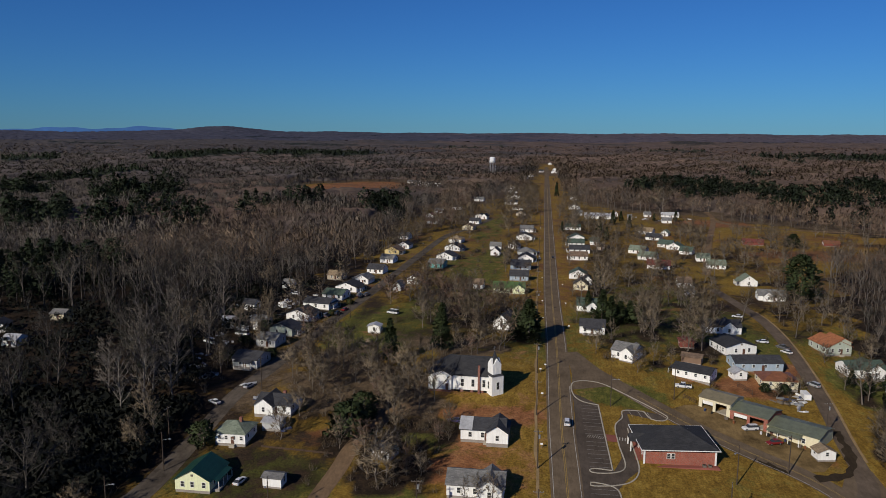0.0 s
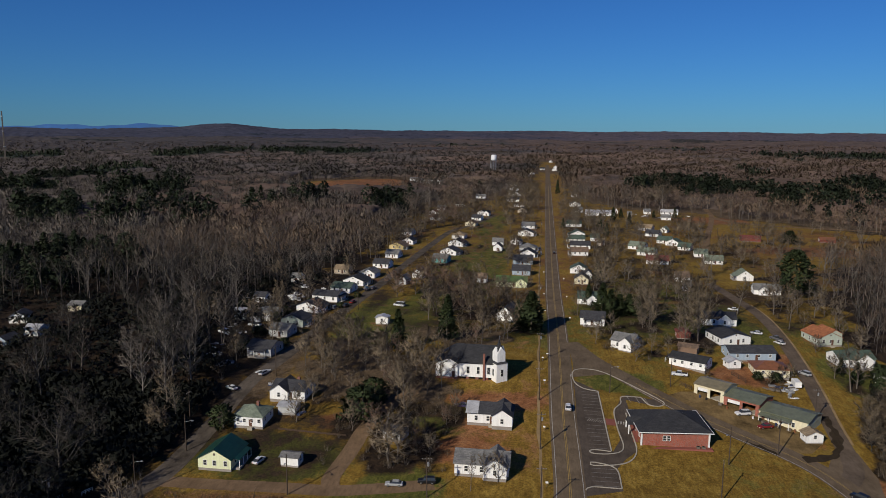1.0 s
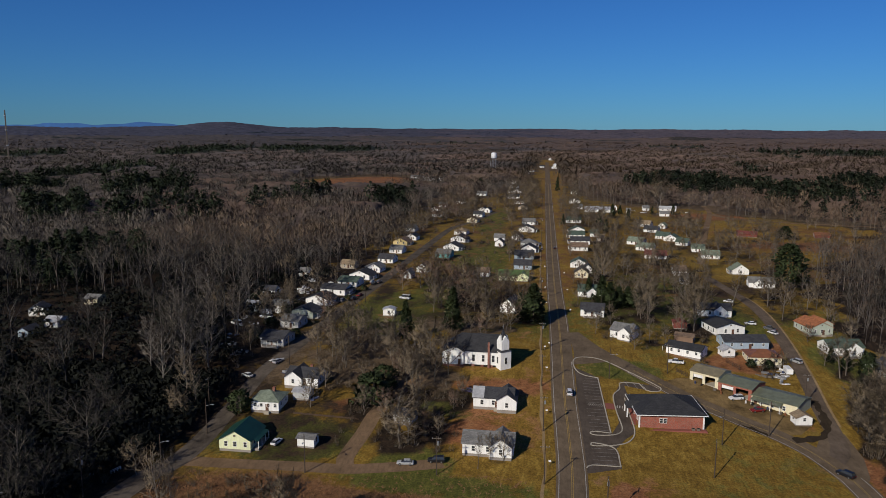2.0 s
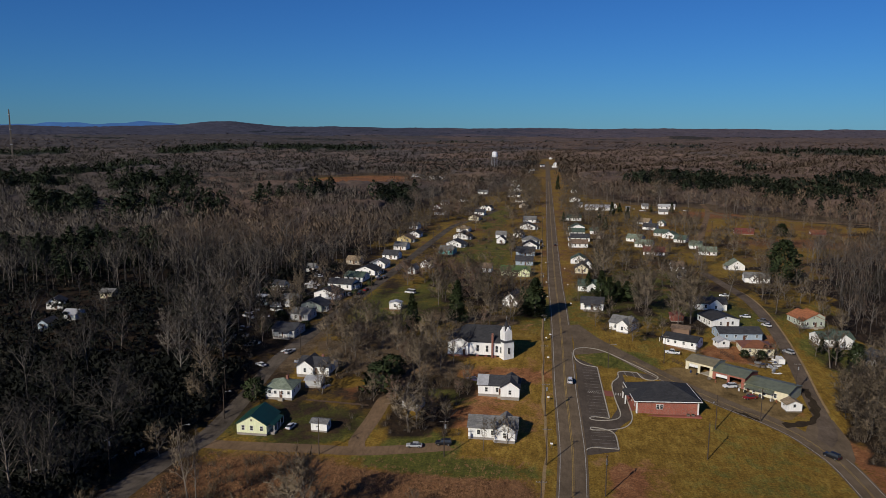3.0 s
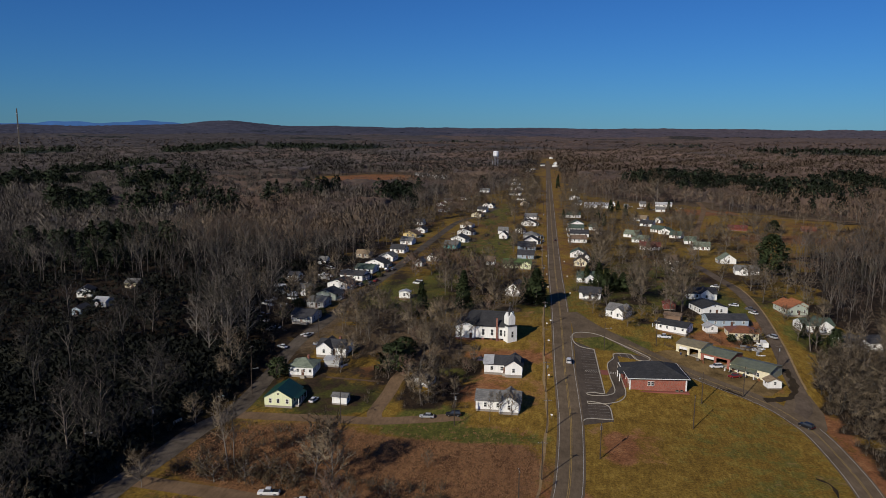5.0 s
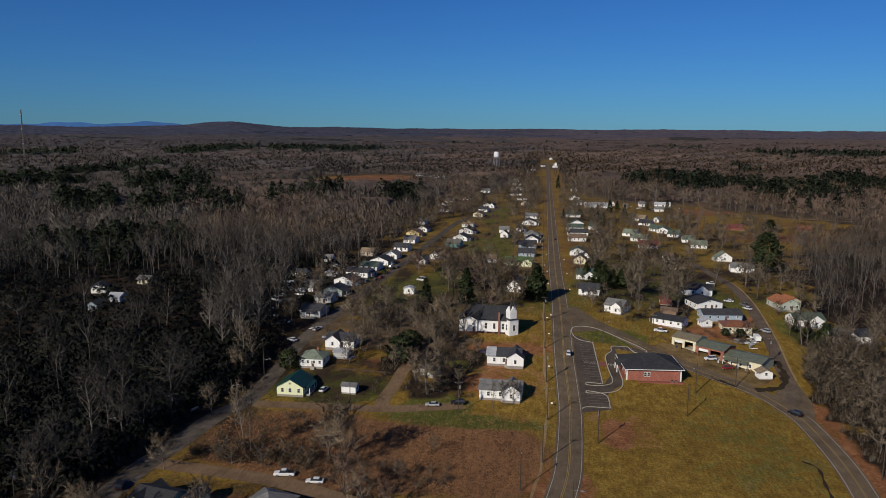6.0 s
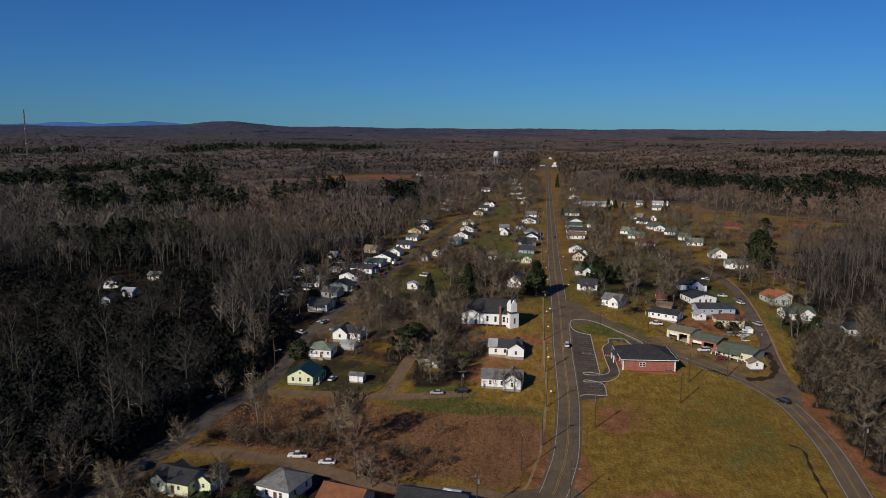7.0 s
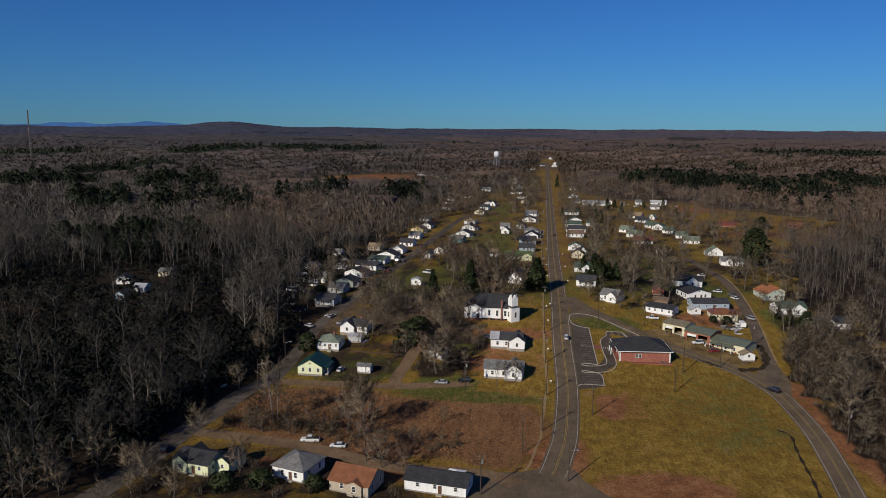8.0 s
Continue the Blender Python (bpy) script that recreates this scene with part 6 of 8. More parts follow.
house(-97.2, 410.4, -8, 9.7, 9, 2.8, 2.0, "slope", "white", "slate", "white house with a dark roof", wins=3)
house(-98.2, 445.6, -8, 8.6, 9, 2.8, 2.0, "slope", "white", "grey", "white house with a grey hip roof", wins=2)
house(-102.1, 479.4, -8, 10.3, 10, 2.8, 2.0, "gable", "yellow", "brown", "yellow house with a brown roof", wins=2, porch='right')
house(-99.0, 503.3, -8, 8.2, 9, 2.8, 2.0, "gable", "white", "slate", "white house with a dark roof", wins=2)
house(-108.1, 548.5, -8, 7.7, 9, 2.8, 2.0, "slope", "white", "slate", "white house in a grassy yard", wins=2)
house(-65.4, 433.6, -8, 9.5, 10, 2.8, 2.0, "slope", "teal", "grey", "house with a teal lower wall and grey roof", wins=3)
house(-64.0, 462.7, -8, 10.7, 11, 2.8, 2.0, "gable", "white", "slate", "white gabled house with a dark roof", wins=2, porch='right')
house(-63.9, 499.9, -8, 10.9, 11, 2.8, 2.0, "gable", "white", "black", "white gabled house with a black roof", wins=2, porch='right')
house(-66.9, 537.2, -8, 9.6, 10, 2.8, 2.0, "hip", "white", "tan", "white house with a tan hip roof", wins=2)
house(-65.9, 612.9, -10, 9.2, 9, 2.8, 2.0, "gable", "cream", "brown", "cream gabled house in a grassy yard", wins=2)
house(-65.0, 654.3, -10, 9.0, 9, 2.8, 2.0, "slope", "white", "slate", "white house in a grassy yard", wins=2)
house(-64.1, 694.4, -10, 8.8, 9, 2.8, 2.0, "gable", "white", "black", "white gabled house in a grassy yard", wins=2)
house(-59.3, 692.1, -10, 5.3, 9, 2.8, 2.0, "gable", "white", "black", "narrow white house in a grassy yard", wins=1)
house(-102.0, 648.2, -8, 9.7, 9, 2.8, 2.0, "slope", "grey", "brown", "grey house under trees", wins=2)
house(-110.9, 689.8, -8, 7.7, 9, 2.8, 2.0, "gable", "white", "red", "white house with a reddish roof", wins=1)
house(-109.0, 731.7, -8, 8.1, 8, 2.8, 2.0, "slope", "white", "grey", "white house in a grassy yard", wins=1)
house(-95.8, 772.7, -8, 9.4, 9, 2.8, 2.0, "hip", "white", "slate", "white house with a hip roof", wins=2)
house(-70.2, 384.7, -10, 6.4, 9, 2.8, 2.0, "gable", "white", "slate", "white gabled house under leafless trees", wins=1)
house(-75.1, 366.6, -10, 4.2, 7, 2.8, 2.0, "gable", "grey", "grey", "grey shed under leafless trees", wins=1)
house(-34.1, 378.7, -6, 5.1, 4.5, 2.8, 2.0, "slope", "white", "brown", "small white shed in a grassy yard", wins=1)
house(-213.9, 1154.2, -5, 19.1, 14, 2.8, 2.0, "slope", "white", "grey", "long pale building at the field", wins=3)
for k, x in enumerate((-199, -191, -184, -178, -170, -164, -149, -141, -133, -126, -120)):
    house(x, 1098.0 + 9 * (k % 3 == 1), -6 + 4 * (k % 2), 5.2 + 0.8 * (k % 2), 11, 4.4, 1.9, "gable", "white", ("slate", "brown", "grey")[k % 3], "small white two-storey house in a far row", wins=1)
house(-81.9, 872.4, -3, 11.5, 9, 2.8, 2.0, "slope", "white", "grey", "white house among trees", wins=2)
house(-44.2, 1302.8, -3, 14.1, 12, 2.8, 2.0, "gable", "white", "grey", "white house by the road", wins=1)
house(-35.4, 1359.3, -3, 11.1, 12, 2.8, 2.0, "gable", "white", "grey", "white house by the road", wins=1)
house(-99.9, 1214.4, 0, 4.6, 10, 2.8, 2.0, "gable", "white", "grey", "white shed in a grassy yard", wins=0)

# houses along the main road, west side
house(-17.6, 370.4, 0, 15.9, 9, 2.8, 2.1, "slope", "lemon", "bright_green", "long pale green house with a bright green roof", wins=6, size='small', wing=(5.0, -0.8, 6.0, 9.6, 2.0))
house(-13.9, 403.5, 0, 10.2, 9, 2.8, 2.1, "slope", "blue", "slate", "dark blue-grey house in a grassy yard", wins=2)
house(-14.4, 437.6, 0, 12.0, 10, 2.8, 2.1, "slope", "blue", "slate", "blue-grey house with a slate roof", wins=2, porch='front')
house(-12.4, 463.9, -2, 9.6, 10, 2.8, 2.1, "gable", "white", "black", "white gabled house with a dark roof", wins=2, porch='right')
house(-13.2, 487.8, -2, 10.6, 10, 2.8, 2.1, "hip", "grey", "grey", "grey house with a hip roof", wins=2, porch='right')
house(-22.3, 515.3, -4, 7.7, 8, 2.8, 2.1, "gable", "white", "grey", "white cottage with a pale roof", wins=2)
house(-16.9, 560.9, -2, 12.1, 11, 2.8, 2.1, "gable", "white", "slate", "white gabled house in a grassy yard", wins=2, porch='right')
house(-16.5, 605.9, -2, 10.7, 10, 2.8, 2.1, "slope", "white", "grey", "white house with a grey roof", wins=2, porch='right')
house(-33.4, 485.6, -4, 5.9, 8, 2.8, 2.1, "gable", "white", "slate", "white house behind the gardens", wins=1)
house(-35.0, 510.0, -4, 7.6, 6, 2.8, 2.1, "slope", "white", "grey", "pale workshop in a grassy yard", wins=1)
house(-26.2, 725.1, -2, 9.1, 10, 2.8, 2.1, "gable", "tan", "slate", "tan gabled house in a grassy yard", wins=1)
house(-31.7, 782.3, -2, 10.7, 10, 2.8, 2.1, "hip", "white", "brown", "house with a brown hip roof", wins=1)
house(-42.2, 840.8, -2, 14.7, 10, 2.8, 2.1, "slope", "white", "slate", "low white house in a grassy yard", wins=2)
house(-43.5, 919.7, -2, 16.1, 10, 2.8, 2.1, "gable", "white", "grey", "white house with a broad grey roof", wins=2)
house(-48.6, 999.9, -2, 12.0, 10, 2.8, 2.1, "gable", "white", "grey", "white house in a grassy yard", wins=1)
house(-53.4, 1077.5, -2, 8.8, 10, 2.8, 2.1, "gable", "white", "slate", "white house in a grassy yard", wins=1)

# houses along the main road, east side, and beyond
house(21.8, 626.5, 2, 12.8, 9, 2.8, 2.0, "slope", "white", "green", "white house with a green roof", wins=3, porch='left')
house(23.1, 563.3, 2, 10.9, 10, 2.8, 2.0, "gable", "white", "green", "white house with a green-grey roof", wins=2, porch='left')
house(21.7, 535.2, 2, 11.3, 10, 2.8, 2.0, "slope", "white", "green", "white house with a grey hip roof", wins=3, porch='left')
house(23.0, 504.9, 2, 13.4, 10, 2.8, 2.0, "slope", "white", "slate", "white house with a slate roof", wins=3, porch='left')
house(21.5, 476.5, 2, 10.9, 10, 2.8, 2.0, "slope", "white", "brown", "white house with a brown roof", wins=3, porch='left')
house(18.6, 414.2, 0, 6.5, 10, 2.8, 2.0, "gable", "cream", "tan", "cream gabled house in a grassy yard", wins=2)
house(28.1, 799.4, 2, 11.8, 10, 2.8, 2.0, "gable", "white", "grey", "white gabled house in a grassy yard", wins=2)
house(29.7, 740.5, 2, 8.5, 10, 2.8, 2.0, "slope", "white", "grey", "white house in a grassy yard", wins=2)
house(49.2, 714.6, -3, 28.2, 16, 2.8, 2.0, "slope", "white", "tin", "long white workshop hall", wins=0)
house(66.6, 739.2, 0, 3.2, 5, 2.8, 2.0, "gable", "white", "grey", "small white shed in a grassy yard", wins=0)
house(60.9, 510.4, -24, 11.1, 10, 2.5, 2.2, "slope", "white", "moss", "white house with a grey roof", wins=2)
house(64.5, 484.6, -20, 11.4, 10, 2.5, 2.2, "slope", "white", "moss", "white house with a slate roof", wins=3)
house(67.9, 453.5, -6, 13.3, 9, 2.5, 2.2, "slope", "white", "red", "white house with a dark red roof", wins=4, size='small')
house(79.0, 612.4, -24, 10.9, 9, 2.5, 2.2, "slope", "white", "tan", "white house with a tan roof", wins=2)
house(80.2, 577.7, -24, 10.6, 9, 2.5, 2.2, "slope", "white", "slate", "white house with a slate roof", wins=2)
house(84.1, 542.4, -24, 10.0, 9, 2.5, 2.2, "slope", "white", "green", "white house with a pale green roof", wins=2)
house(88.8, 531.9, -24, 9.8, 9, 2.5, 2.2, "gable", "white", "green", "white house with a green roof", wins=2)
house(93.4, 512.2, -24, 8.4, 9, 2.5, 2.2, "slope", "white", "green", "white house under trees", wins=2)
house(92.7, 603.0, -24, 5.7, 7, 2.5, 2.2, "gable", "white", "moss", "white shed in a grassy yard", wins=1)
house(35.1, 544.8, 0, 6.3, 8, 2.8, 2.0, "slope", "white", "green", "white outbuilding in a grassy yard", wins=1)
house(38.3, 522.2, 0, 4.6, 4, 2.8, 2.0, "slope", "tan", "tan", "tan shed in a grassy yard", wins=0)
house(102.8, 460.0, -6, 10.7, 9, 2.5, 2.2, "slope", "white", "moss", "white house under leafless trees", wins=3)
house(99.8, 485.0, -6, 8.2, 9, 2.5, 2.2, "slope", "white", "moss", "white house under leafless trees", wins=2)
house(74.3, 399.9, 0, 7.1, 9, 2.8, 2.0, "slope", "white", "brown", "white house among trees", wins=2)
house(72.9, 376.8, 0, 3.7, 7, 2.8, 2.0, "slope", "white", "grey", "white shed among trees", wins=0)
house(23.2, 397.7, 0, 4.5, 9, 2.8, 2.0, "gable", "white", "slate", "white house among trees", wins=1)
house(96.8, 738.4, 0, 6.1, 10, 2.8, 2.0, "slope", "white", "grey", "pale barn by the wood's edge", wins=0)
house(117.5, 737.4, -4, 16.3, 6, 2.8, 2.0, "slope", "white", "tin", "long white trailer home", wins=3)
house(107.9, 691.2, 0, 8.4, 6, 2.8, 2.0, "slope", "white", "grey", "pale shed in a grassy yard", wins=0)
house(76.9, 712.0, 0, 3.9, 5, 2.8, 2.0, "slope", "tan", "grey", "pale shed in a grassy yard", wins=0)
house(77.8, 1496.8, 0, 8.9, 12, 2.8, 2.0, "gable", "white", "tin", "far white house in a grassy yard", wins=0)
house(105.9, 1453.9, 0, 11.8, 12, 2.8, 2.0, "slope", "white", "tin", "far white house in a grassy yard", wins=0)
house(0.5, 1991.6, 0, 10.8, 14, 2.8, 2.0, "gable", "white", "tin", "far white building by the road", wins=0)
house(-0.5, 1795.5, 0, 8.7, 14, 2.8, 2.0, "gable", "white", "tin", "far white building by the road", wins=0)
house(30.3, 916.6, 0, 7.5, 9, 2.8, 2.0, "gable", "white", "grey", "white house among trees", wins=0)
house(150.8, 564.9, -6, 14.1, 8, 2.4, 1.6, "slope", "red", "red", "low dark red barn in the field", wins=0, name="barn_shed")
house(206.6, 569.0, -6, 10.4, 8, 2.2, 1.4, "slope", "red", "rust_metal", "low red shed in the field", wins=0, name="barn_shed")
house(742.1, 2153.7, -4, 35.1, 14, 2.6, 1.8, "slope", "white", "tin", "far pale building in the woods", wins=0)
house(798.7, 2190.1, -4, 23.9, 14, 2.6, 1.8, "slope", "white", "tin", "far pale building in the woods", wins=0)
house(839.6, 2083.9, -4, 28.8, 14, 2.6, 1.8, "slope", "white", "tin", "far pale building in the woods", wins=0)

# houses beside the lower street and in the west clearing
house(-90.9, 84.6, -11, 10.8, 8.5, 2.9, 1.8, "slope", "lemon", "black", "pale yellow house with a black roof and two gables", wins=2, size="small", wing=[(-3.1, -0.2, 4.6, 8.9, 1.7), (7.6, 2.6, 4.2, 7.5, 1.4)])
house(-64.6, 85.4, -15.8, 9.6, 9.9, 2.8, 2.5, "hip", "white", "grey", "white house with a grey hip roof", wins=2)
house(-47.2, 80.8, -13, 11.0, 9.0, 2.6, 2.6, "slope", "tan", "rust_metal", "tan house with a rusty orange roof", wins=2, wing=(1.8, -2.6, 4.2, 5.0, 0.9))
house(-25.9, 84.0, -7.5, 16.0, 7.5, 2.6, 1.7, "slope", "white", "black", "long white house with a black roof", wins=3, size="small")
house(-217.4, 261.0, 20, 6.7, 8, 2.7, 1.8, "gable", "white", "slate", "white house in a clearing of the woods", wins=1)
house(-198.9, 244.4, 0, 6.0, 7, 2.5, 1.4, "slope", "white", "tin", "white shed in a clearing of the woods", wins=1)
house(-207.2, 283.8, 0, 6.6, 7, 2.5, 1.4, "slope", "cream", "grey", "pale house in a clearing of the woods", wins=1)
house(-200.9, 230.8, 0, 4.6, 7, 2.5, 1.4, "gable", "blue", "slate", "blue-grey house in a clearing of the woods", wins=1)

# vehicles
car(8.7, 210.8, 0, "white", "suv", "white car on the main road")
car(62.7, 220.8, 105, "white", "suv", "white utility vehicle at the garage")
car(67.5, 213.4, 110, "red", "sedan", "dark red car at the garage")
car(47.5, 245.9, 80, "white", "pickup", "white pickup on the gravel")
car(92.9, 294.2, 35, "grey", "pickup", "grey pickup on the street")
car(92.8, 289.3, 35, "white", "sedan", "white car on the street")
car(86.6, 299.5, 80, "white", "sedan", "white car beside a house")
car(86.1, 337.8, 75, "white", "sedan", "white car by the street")
car(92.8, 258.7, 30, "silver", "suv", "silver car on the street")
car(-36.0, 163.1, 95, "silver", "sedan", "silver sedan beside the sandy lane")
car(-27.9, 165.5, 95, "black", "suv", "black car beside the sandy lane")
car(-24.1, 206.7, 90, "purple", "sedan", "dark purple car beside a white house")
car(-66.9, 319.3, 70, "white", "van", "white van on the grass")
car(-74.7, 169.5, -10, "white", "sedan", "white car beside the green-roofed house")
car(-94.8, 309.1, -12, "grey", "suv", "dark car on the west street")
car(-90.9, 313.5, -12, "black", "suv", "dark car on the west street")
car(-89.9, 321.9, -12, "red", "sedan", "dark red car on the west street")
car(-87.6, 353.1, -12, "grey", "suv", "grey car by a house")
car(-89.5, 349.4, -12, "black", "suv", "black car by a house")
car(-93.6, 221.1, -20, "silver", "sedan", "silver car on the west street")
car(-119.1, 274.5, 80, "white", "van", "white van behind the houses")
car(-123.7, 349.9, 80, "white", "sedan", "white car at the wood's edge")
car(-100.1, 209.2, 60, "white", "sedan", "pale car beside the street")
car(-66.6, 109.5, 98, "white", "pickup", "white pickup beside the sandy street")
car(-57.5, 106.9, 95, "white", "sedan", "cream white car beside the sandy street")
car(79.8, 175.0, 38, "black", "suv", "dark blue-black car on the curving road")
car(4.9, 482.9, 0, "black", "sedan", "dark car on the main road")
car(-90.9, 352.3, -8, "grey", "suv", "grey car by a house")
car(-4.8, 497.9, 0, "black", "suv", "dark car in a yard")
car(-3.8, 477.2, 0, "grey", "sedan", "grey car in a yard")
car(-105.1, 96.8, 20, "black", "suv", "dark car on the street's edge")

# sheds, piles and fences in the yards
junk_pile(-136.4, 319.3, 8)
junk_pile(-125.8, 313.3, 6)
junk_pile(-118.9, 275.9, 5)
junk_pile(-110.3, 229.6, 7)
junk_pile(-133.4, 296.5, 6)
junk_pile(-126.0, 358.7, 5)
junk_pile(-111.2, 227.4, 6)
junk_pile(-72.8, 196.1, 3)
junk_pile(76.1, 242.8, 5)
junk_pile(72.2, 283.6, 4)
junk_pile(-88.0, 214.0, 4)
fence(-75.9, 187.0, -55.0, 185.8, 0.6)
fence(66.2, 251.6, 69.6, 246.0, 1.8)
fence(53.2, 243.4, 56.7, 239.9, 1.5)
fence(-123.3, 268.5, -118.4, 282.1, 1.1)
fence(-30.5, 271.1, -26.2, 276.6, 0.8)
canopy(-21.6, 91.5, -8)
trailer(-121.7, 280.8, 85)
trailer(-119.9, 322.0, 50)
trailer(-116.5, 283.3, 5)
trailer(86.5, 247.2, 0)

# utility poles
pole(22.3, 225.6, 60, "lamp")
pole(51.5, 188.6, -35, "lamp")
pole(45.3, 168.6, 80, "plain")
pole(66.5, 196.7, -35, "plain")
pole(84.1, 221.2, 10, "transformer")
pole(43.0, 235.9, -30, "plain")
pole(-26.8, 158.8, 10, "transformer")
pole(-61.4, 155.0, 10, "lamp")
pole(-102.8, 186.0, 80, "plain")
pole(-97.1, 172.3, 80, "lamp")
pole(-89.0, 220.0, 80, "plain")
pole(-84.0, 309.4, 80, "plain")
pole(-78.1, 463.3, 80, "plain")
pole(-5.2, 111.3, -80, "plain")
pole(15.9, 143.1, 80, "transformer")
pole(88.3, 132.0, 20, "transformer")
pole(7.3, 96.3, 60, "lamp")
pole(-14.6, 85.7, 15, "transformer")
pole(-121.2, 117.8, 80, "lamp")
pole(-111.2, 134.4, 80, "transformer")
pole(176.1, 639.9, 10, "plain")
pole(125.5, 560.2, 10, "plain")
pole(116.2, 539.0, 10, "plain")
pole(-98.6, 149.1, 80, "lamp")
pole(-122.3, 81.6, 70, "transformer")
pole(0.1, 128, 4, "plain")
pole(1.2, 158, 4, "plain")
pole(0.6, 186, 4, "transformer")
pole(-0.3, 214, 4, "plain")
pole(-0.8, 246, 4, "transformer")
pole(-1.4, 285, 4, "transformer")
pole(-2.2, 330, 4, "transformer")
pole(-3.1, 380, 4, "plain")
pole(-3.7, 435, 4, "transformer")
pole(-4.4, 500, 4, "plain")
pole(-5.1, 570, 4, "transformer")
pole(-5.8, 650, 4, "plain")
pole(-6.7, 740, 4, "plain")

# single trees
tree("cedar", -37.2, 266.9, 1.39)
tree("cedar", -52.7, 250.7, 1.21, 0.85)
tree("bush", -52.5, 195.4, 2.75)
tree("bush", -51.6, 207.2, 2.00)
tree("cedar", -4.9, 282.7, 1.32, 1.45)
tree("cedar", -5.9, 287.6, 1.12, 1.50)
tree("cedar", -10.7, 295.5, 0.82)
tree("pine", 122.8, 368.6, 1.27, 1.15)
tree("pine", 111.2, 242.4, 0.55, 1.0)
tree("cedar", 108.6, 255.0, 0.6, 1.1)
tree("cedar", 176.9, 560.5, 0.75, 3.2)
tree("bush", -92.3, 185.7, 1.95, 0.90)
tree("cedar", 28.7, 314.0, 0.97, 1.20)
tree("cedar", 33.1, 317.2, 0.78, 1.40)
tree("cedar", 25.6, 320.8, 1.09, 1.10)
tree("cedar", 37.6, 320.4, 0.74, 1.40)
tree("bush", 41.2, 321.0, 2.15, 1.30)
tree("cedar", 20.4, 338.6, 0.73, 1.10)
tree("cedar", 27.7, 387.7, 0.94)
tree("oak", 60.8, 284.3, 1.56, 0.80)
tree("oak", 44.5, 296.2, 1.20, 0.90)
tree("oak", 59.9, 360.2, 1.06)
tree("oak", 28.7, 348.7, 1.66, 0.90)
tree("small", 33.5, 254.7, 1.12)
tree("oak", 20.5, 272.2, 0.59)
tree("oak", 44.5, 319.1, 1.03)
tree("oak", 60.5, 283.8, 1.61, 0.75)
tree("oak", 44.3, 300.7, 1.18, 0.80)
tree("oak", -49.4, 297.0, 1.13, 0.90)
tree("oak", -41.9, 204.9, 0.94, 0.90)
tree("small", -39.1, 172.2, 1.97, 1.30)
tree("small", -37.2, 173.9, 1.56, 1.30)
tree("tall", -16.4, 163.3, 0.52, 0.70)
tree("small", -12.9, 169.1, 0.90, 0.90)
tree("small", -10.0, 168.3, 1.10, 0.70)
tree("oak", -38.6, 220.1, 1.18, 0.80)
tree("oak", -43.7, 228.1, 0.96, 0.90)
tree("oak", -44.3, 208.1, 1.01, 0.80)
tree("small", -39.1, 203.5, 1.05, 0.80)
tree("small", -54.1, 188.9, 1.24, 0.80)
tree("red", -46.3, 186.9, 1.07, 1.10)
tree("oak", -54.4, 229.0, 0.78)
tree("oak", -77.6, 255.4, 0.87)
tree("oak", -28.0, 306.5, 0.82)
tree("red", -34.5, 320.7, 1.36)
tree("red", -23.7, 312.2, 1.47)
tree("oak", -18.4, 346.3, 0.73)
tree("oak", -134.2, 344.7, 1.07, 0.90)
tree("oak", -75.7, 228.5, 0.99, 0.90)
tree("oak", -68.5, 220.5, 0.89)
tree("oak", -82.1, 230.1, 0.80)
tree("red", -90.9, 272.9, 1.50)
tree("small", -72.0, 191.4, 1.27, 0.90)
tree("oak", -67.2, 240.2, 0.89)
tree("tall", -121.2, 248.0, 1.06)
tree("oak", -70.9, 204.8, 0.61)
tree("tall", -81.6, 119.9, 1.21, 0.75)
tree("tall", -81.1, 122.1, 1.07, 0.60)
tree("oak", -58.0, 118.6, 1.13)
tree("oak", -52.5, 116.5, 1.18, 0.90)
tree("red", -47.4, 99.4, 1.38)
tree("oak", -99.6, 108.0, 0.64, 1.10)
tree("red", -36.3, 95.4, 0.9)
tree("small", -42.1, 96.1, 1.33)
tree("oak", -97.8, 75.3, 0.77, 1.20)
tree("oak", -104.9, 80.0, 0.64)
tree("oak", -88.5, 71.3, 0.59, 1.10)
tree("small", -77.0, 84.4, 1.43, 0.80)
tree("dim_oak", -120.2, 151.7, 1.28, 1.40)
tree("brush", -70.4, 119.7, 1.24, 1.70)
tree("brush", -87.2, 115.9, 1.46, 1.80)
tree("bush", -69.9, 81.1, 1.24, 1.30)
tree("bush", -78.6, 78.3, 1.25, 1.20)
tree("bush", -56.1, 81.9, 1.02, 1.20)
tree("brush", -75.1, 114.9, 1.22, 1.60)
tree("brush", -61.9, 115.0, 1.20, 1.60)
tree("brush", -82.9, 113.6, 1.44, 1.60)
tree("brush", -65.3, 115.5, 1.11, 1.60)
tree("oak", 110.6, 763.1, 2.44, 1.10)
tree("oak", 42.9, 587.3, 1.32)
tree("oak", 63.3, 436.0, 0.92, 1.10)
tree("oak", 99.1, 565.4, 1.18)
tree("oak", 104.7, 556.2, 1.27, 1.10)
tree("oak", 98.5, 484.7, 1.21, 1.20)
tree("oak", 30.5, 394.7, 1.28, 1.20)
tree("oak", 40.9, 445.1, 1.10)
tree("oak", 116.8, 453.3, 1.18, 1.10)
tree("cedar", 9.9, 955.6, 1.43, 0.70)
tree("oak", 148.9, 622.6, 0.80)
tree("tall", 173.9, 633.5, 1.05, 0.50)

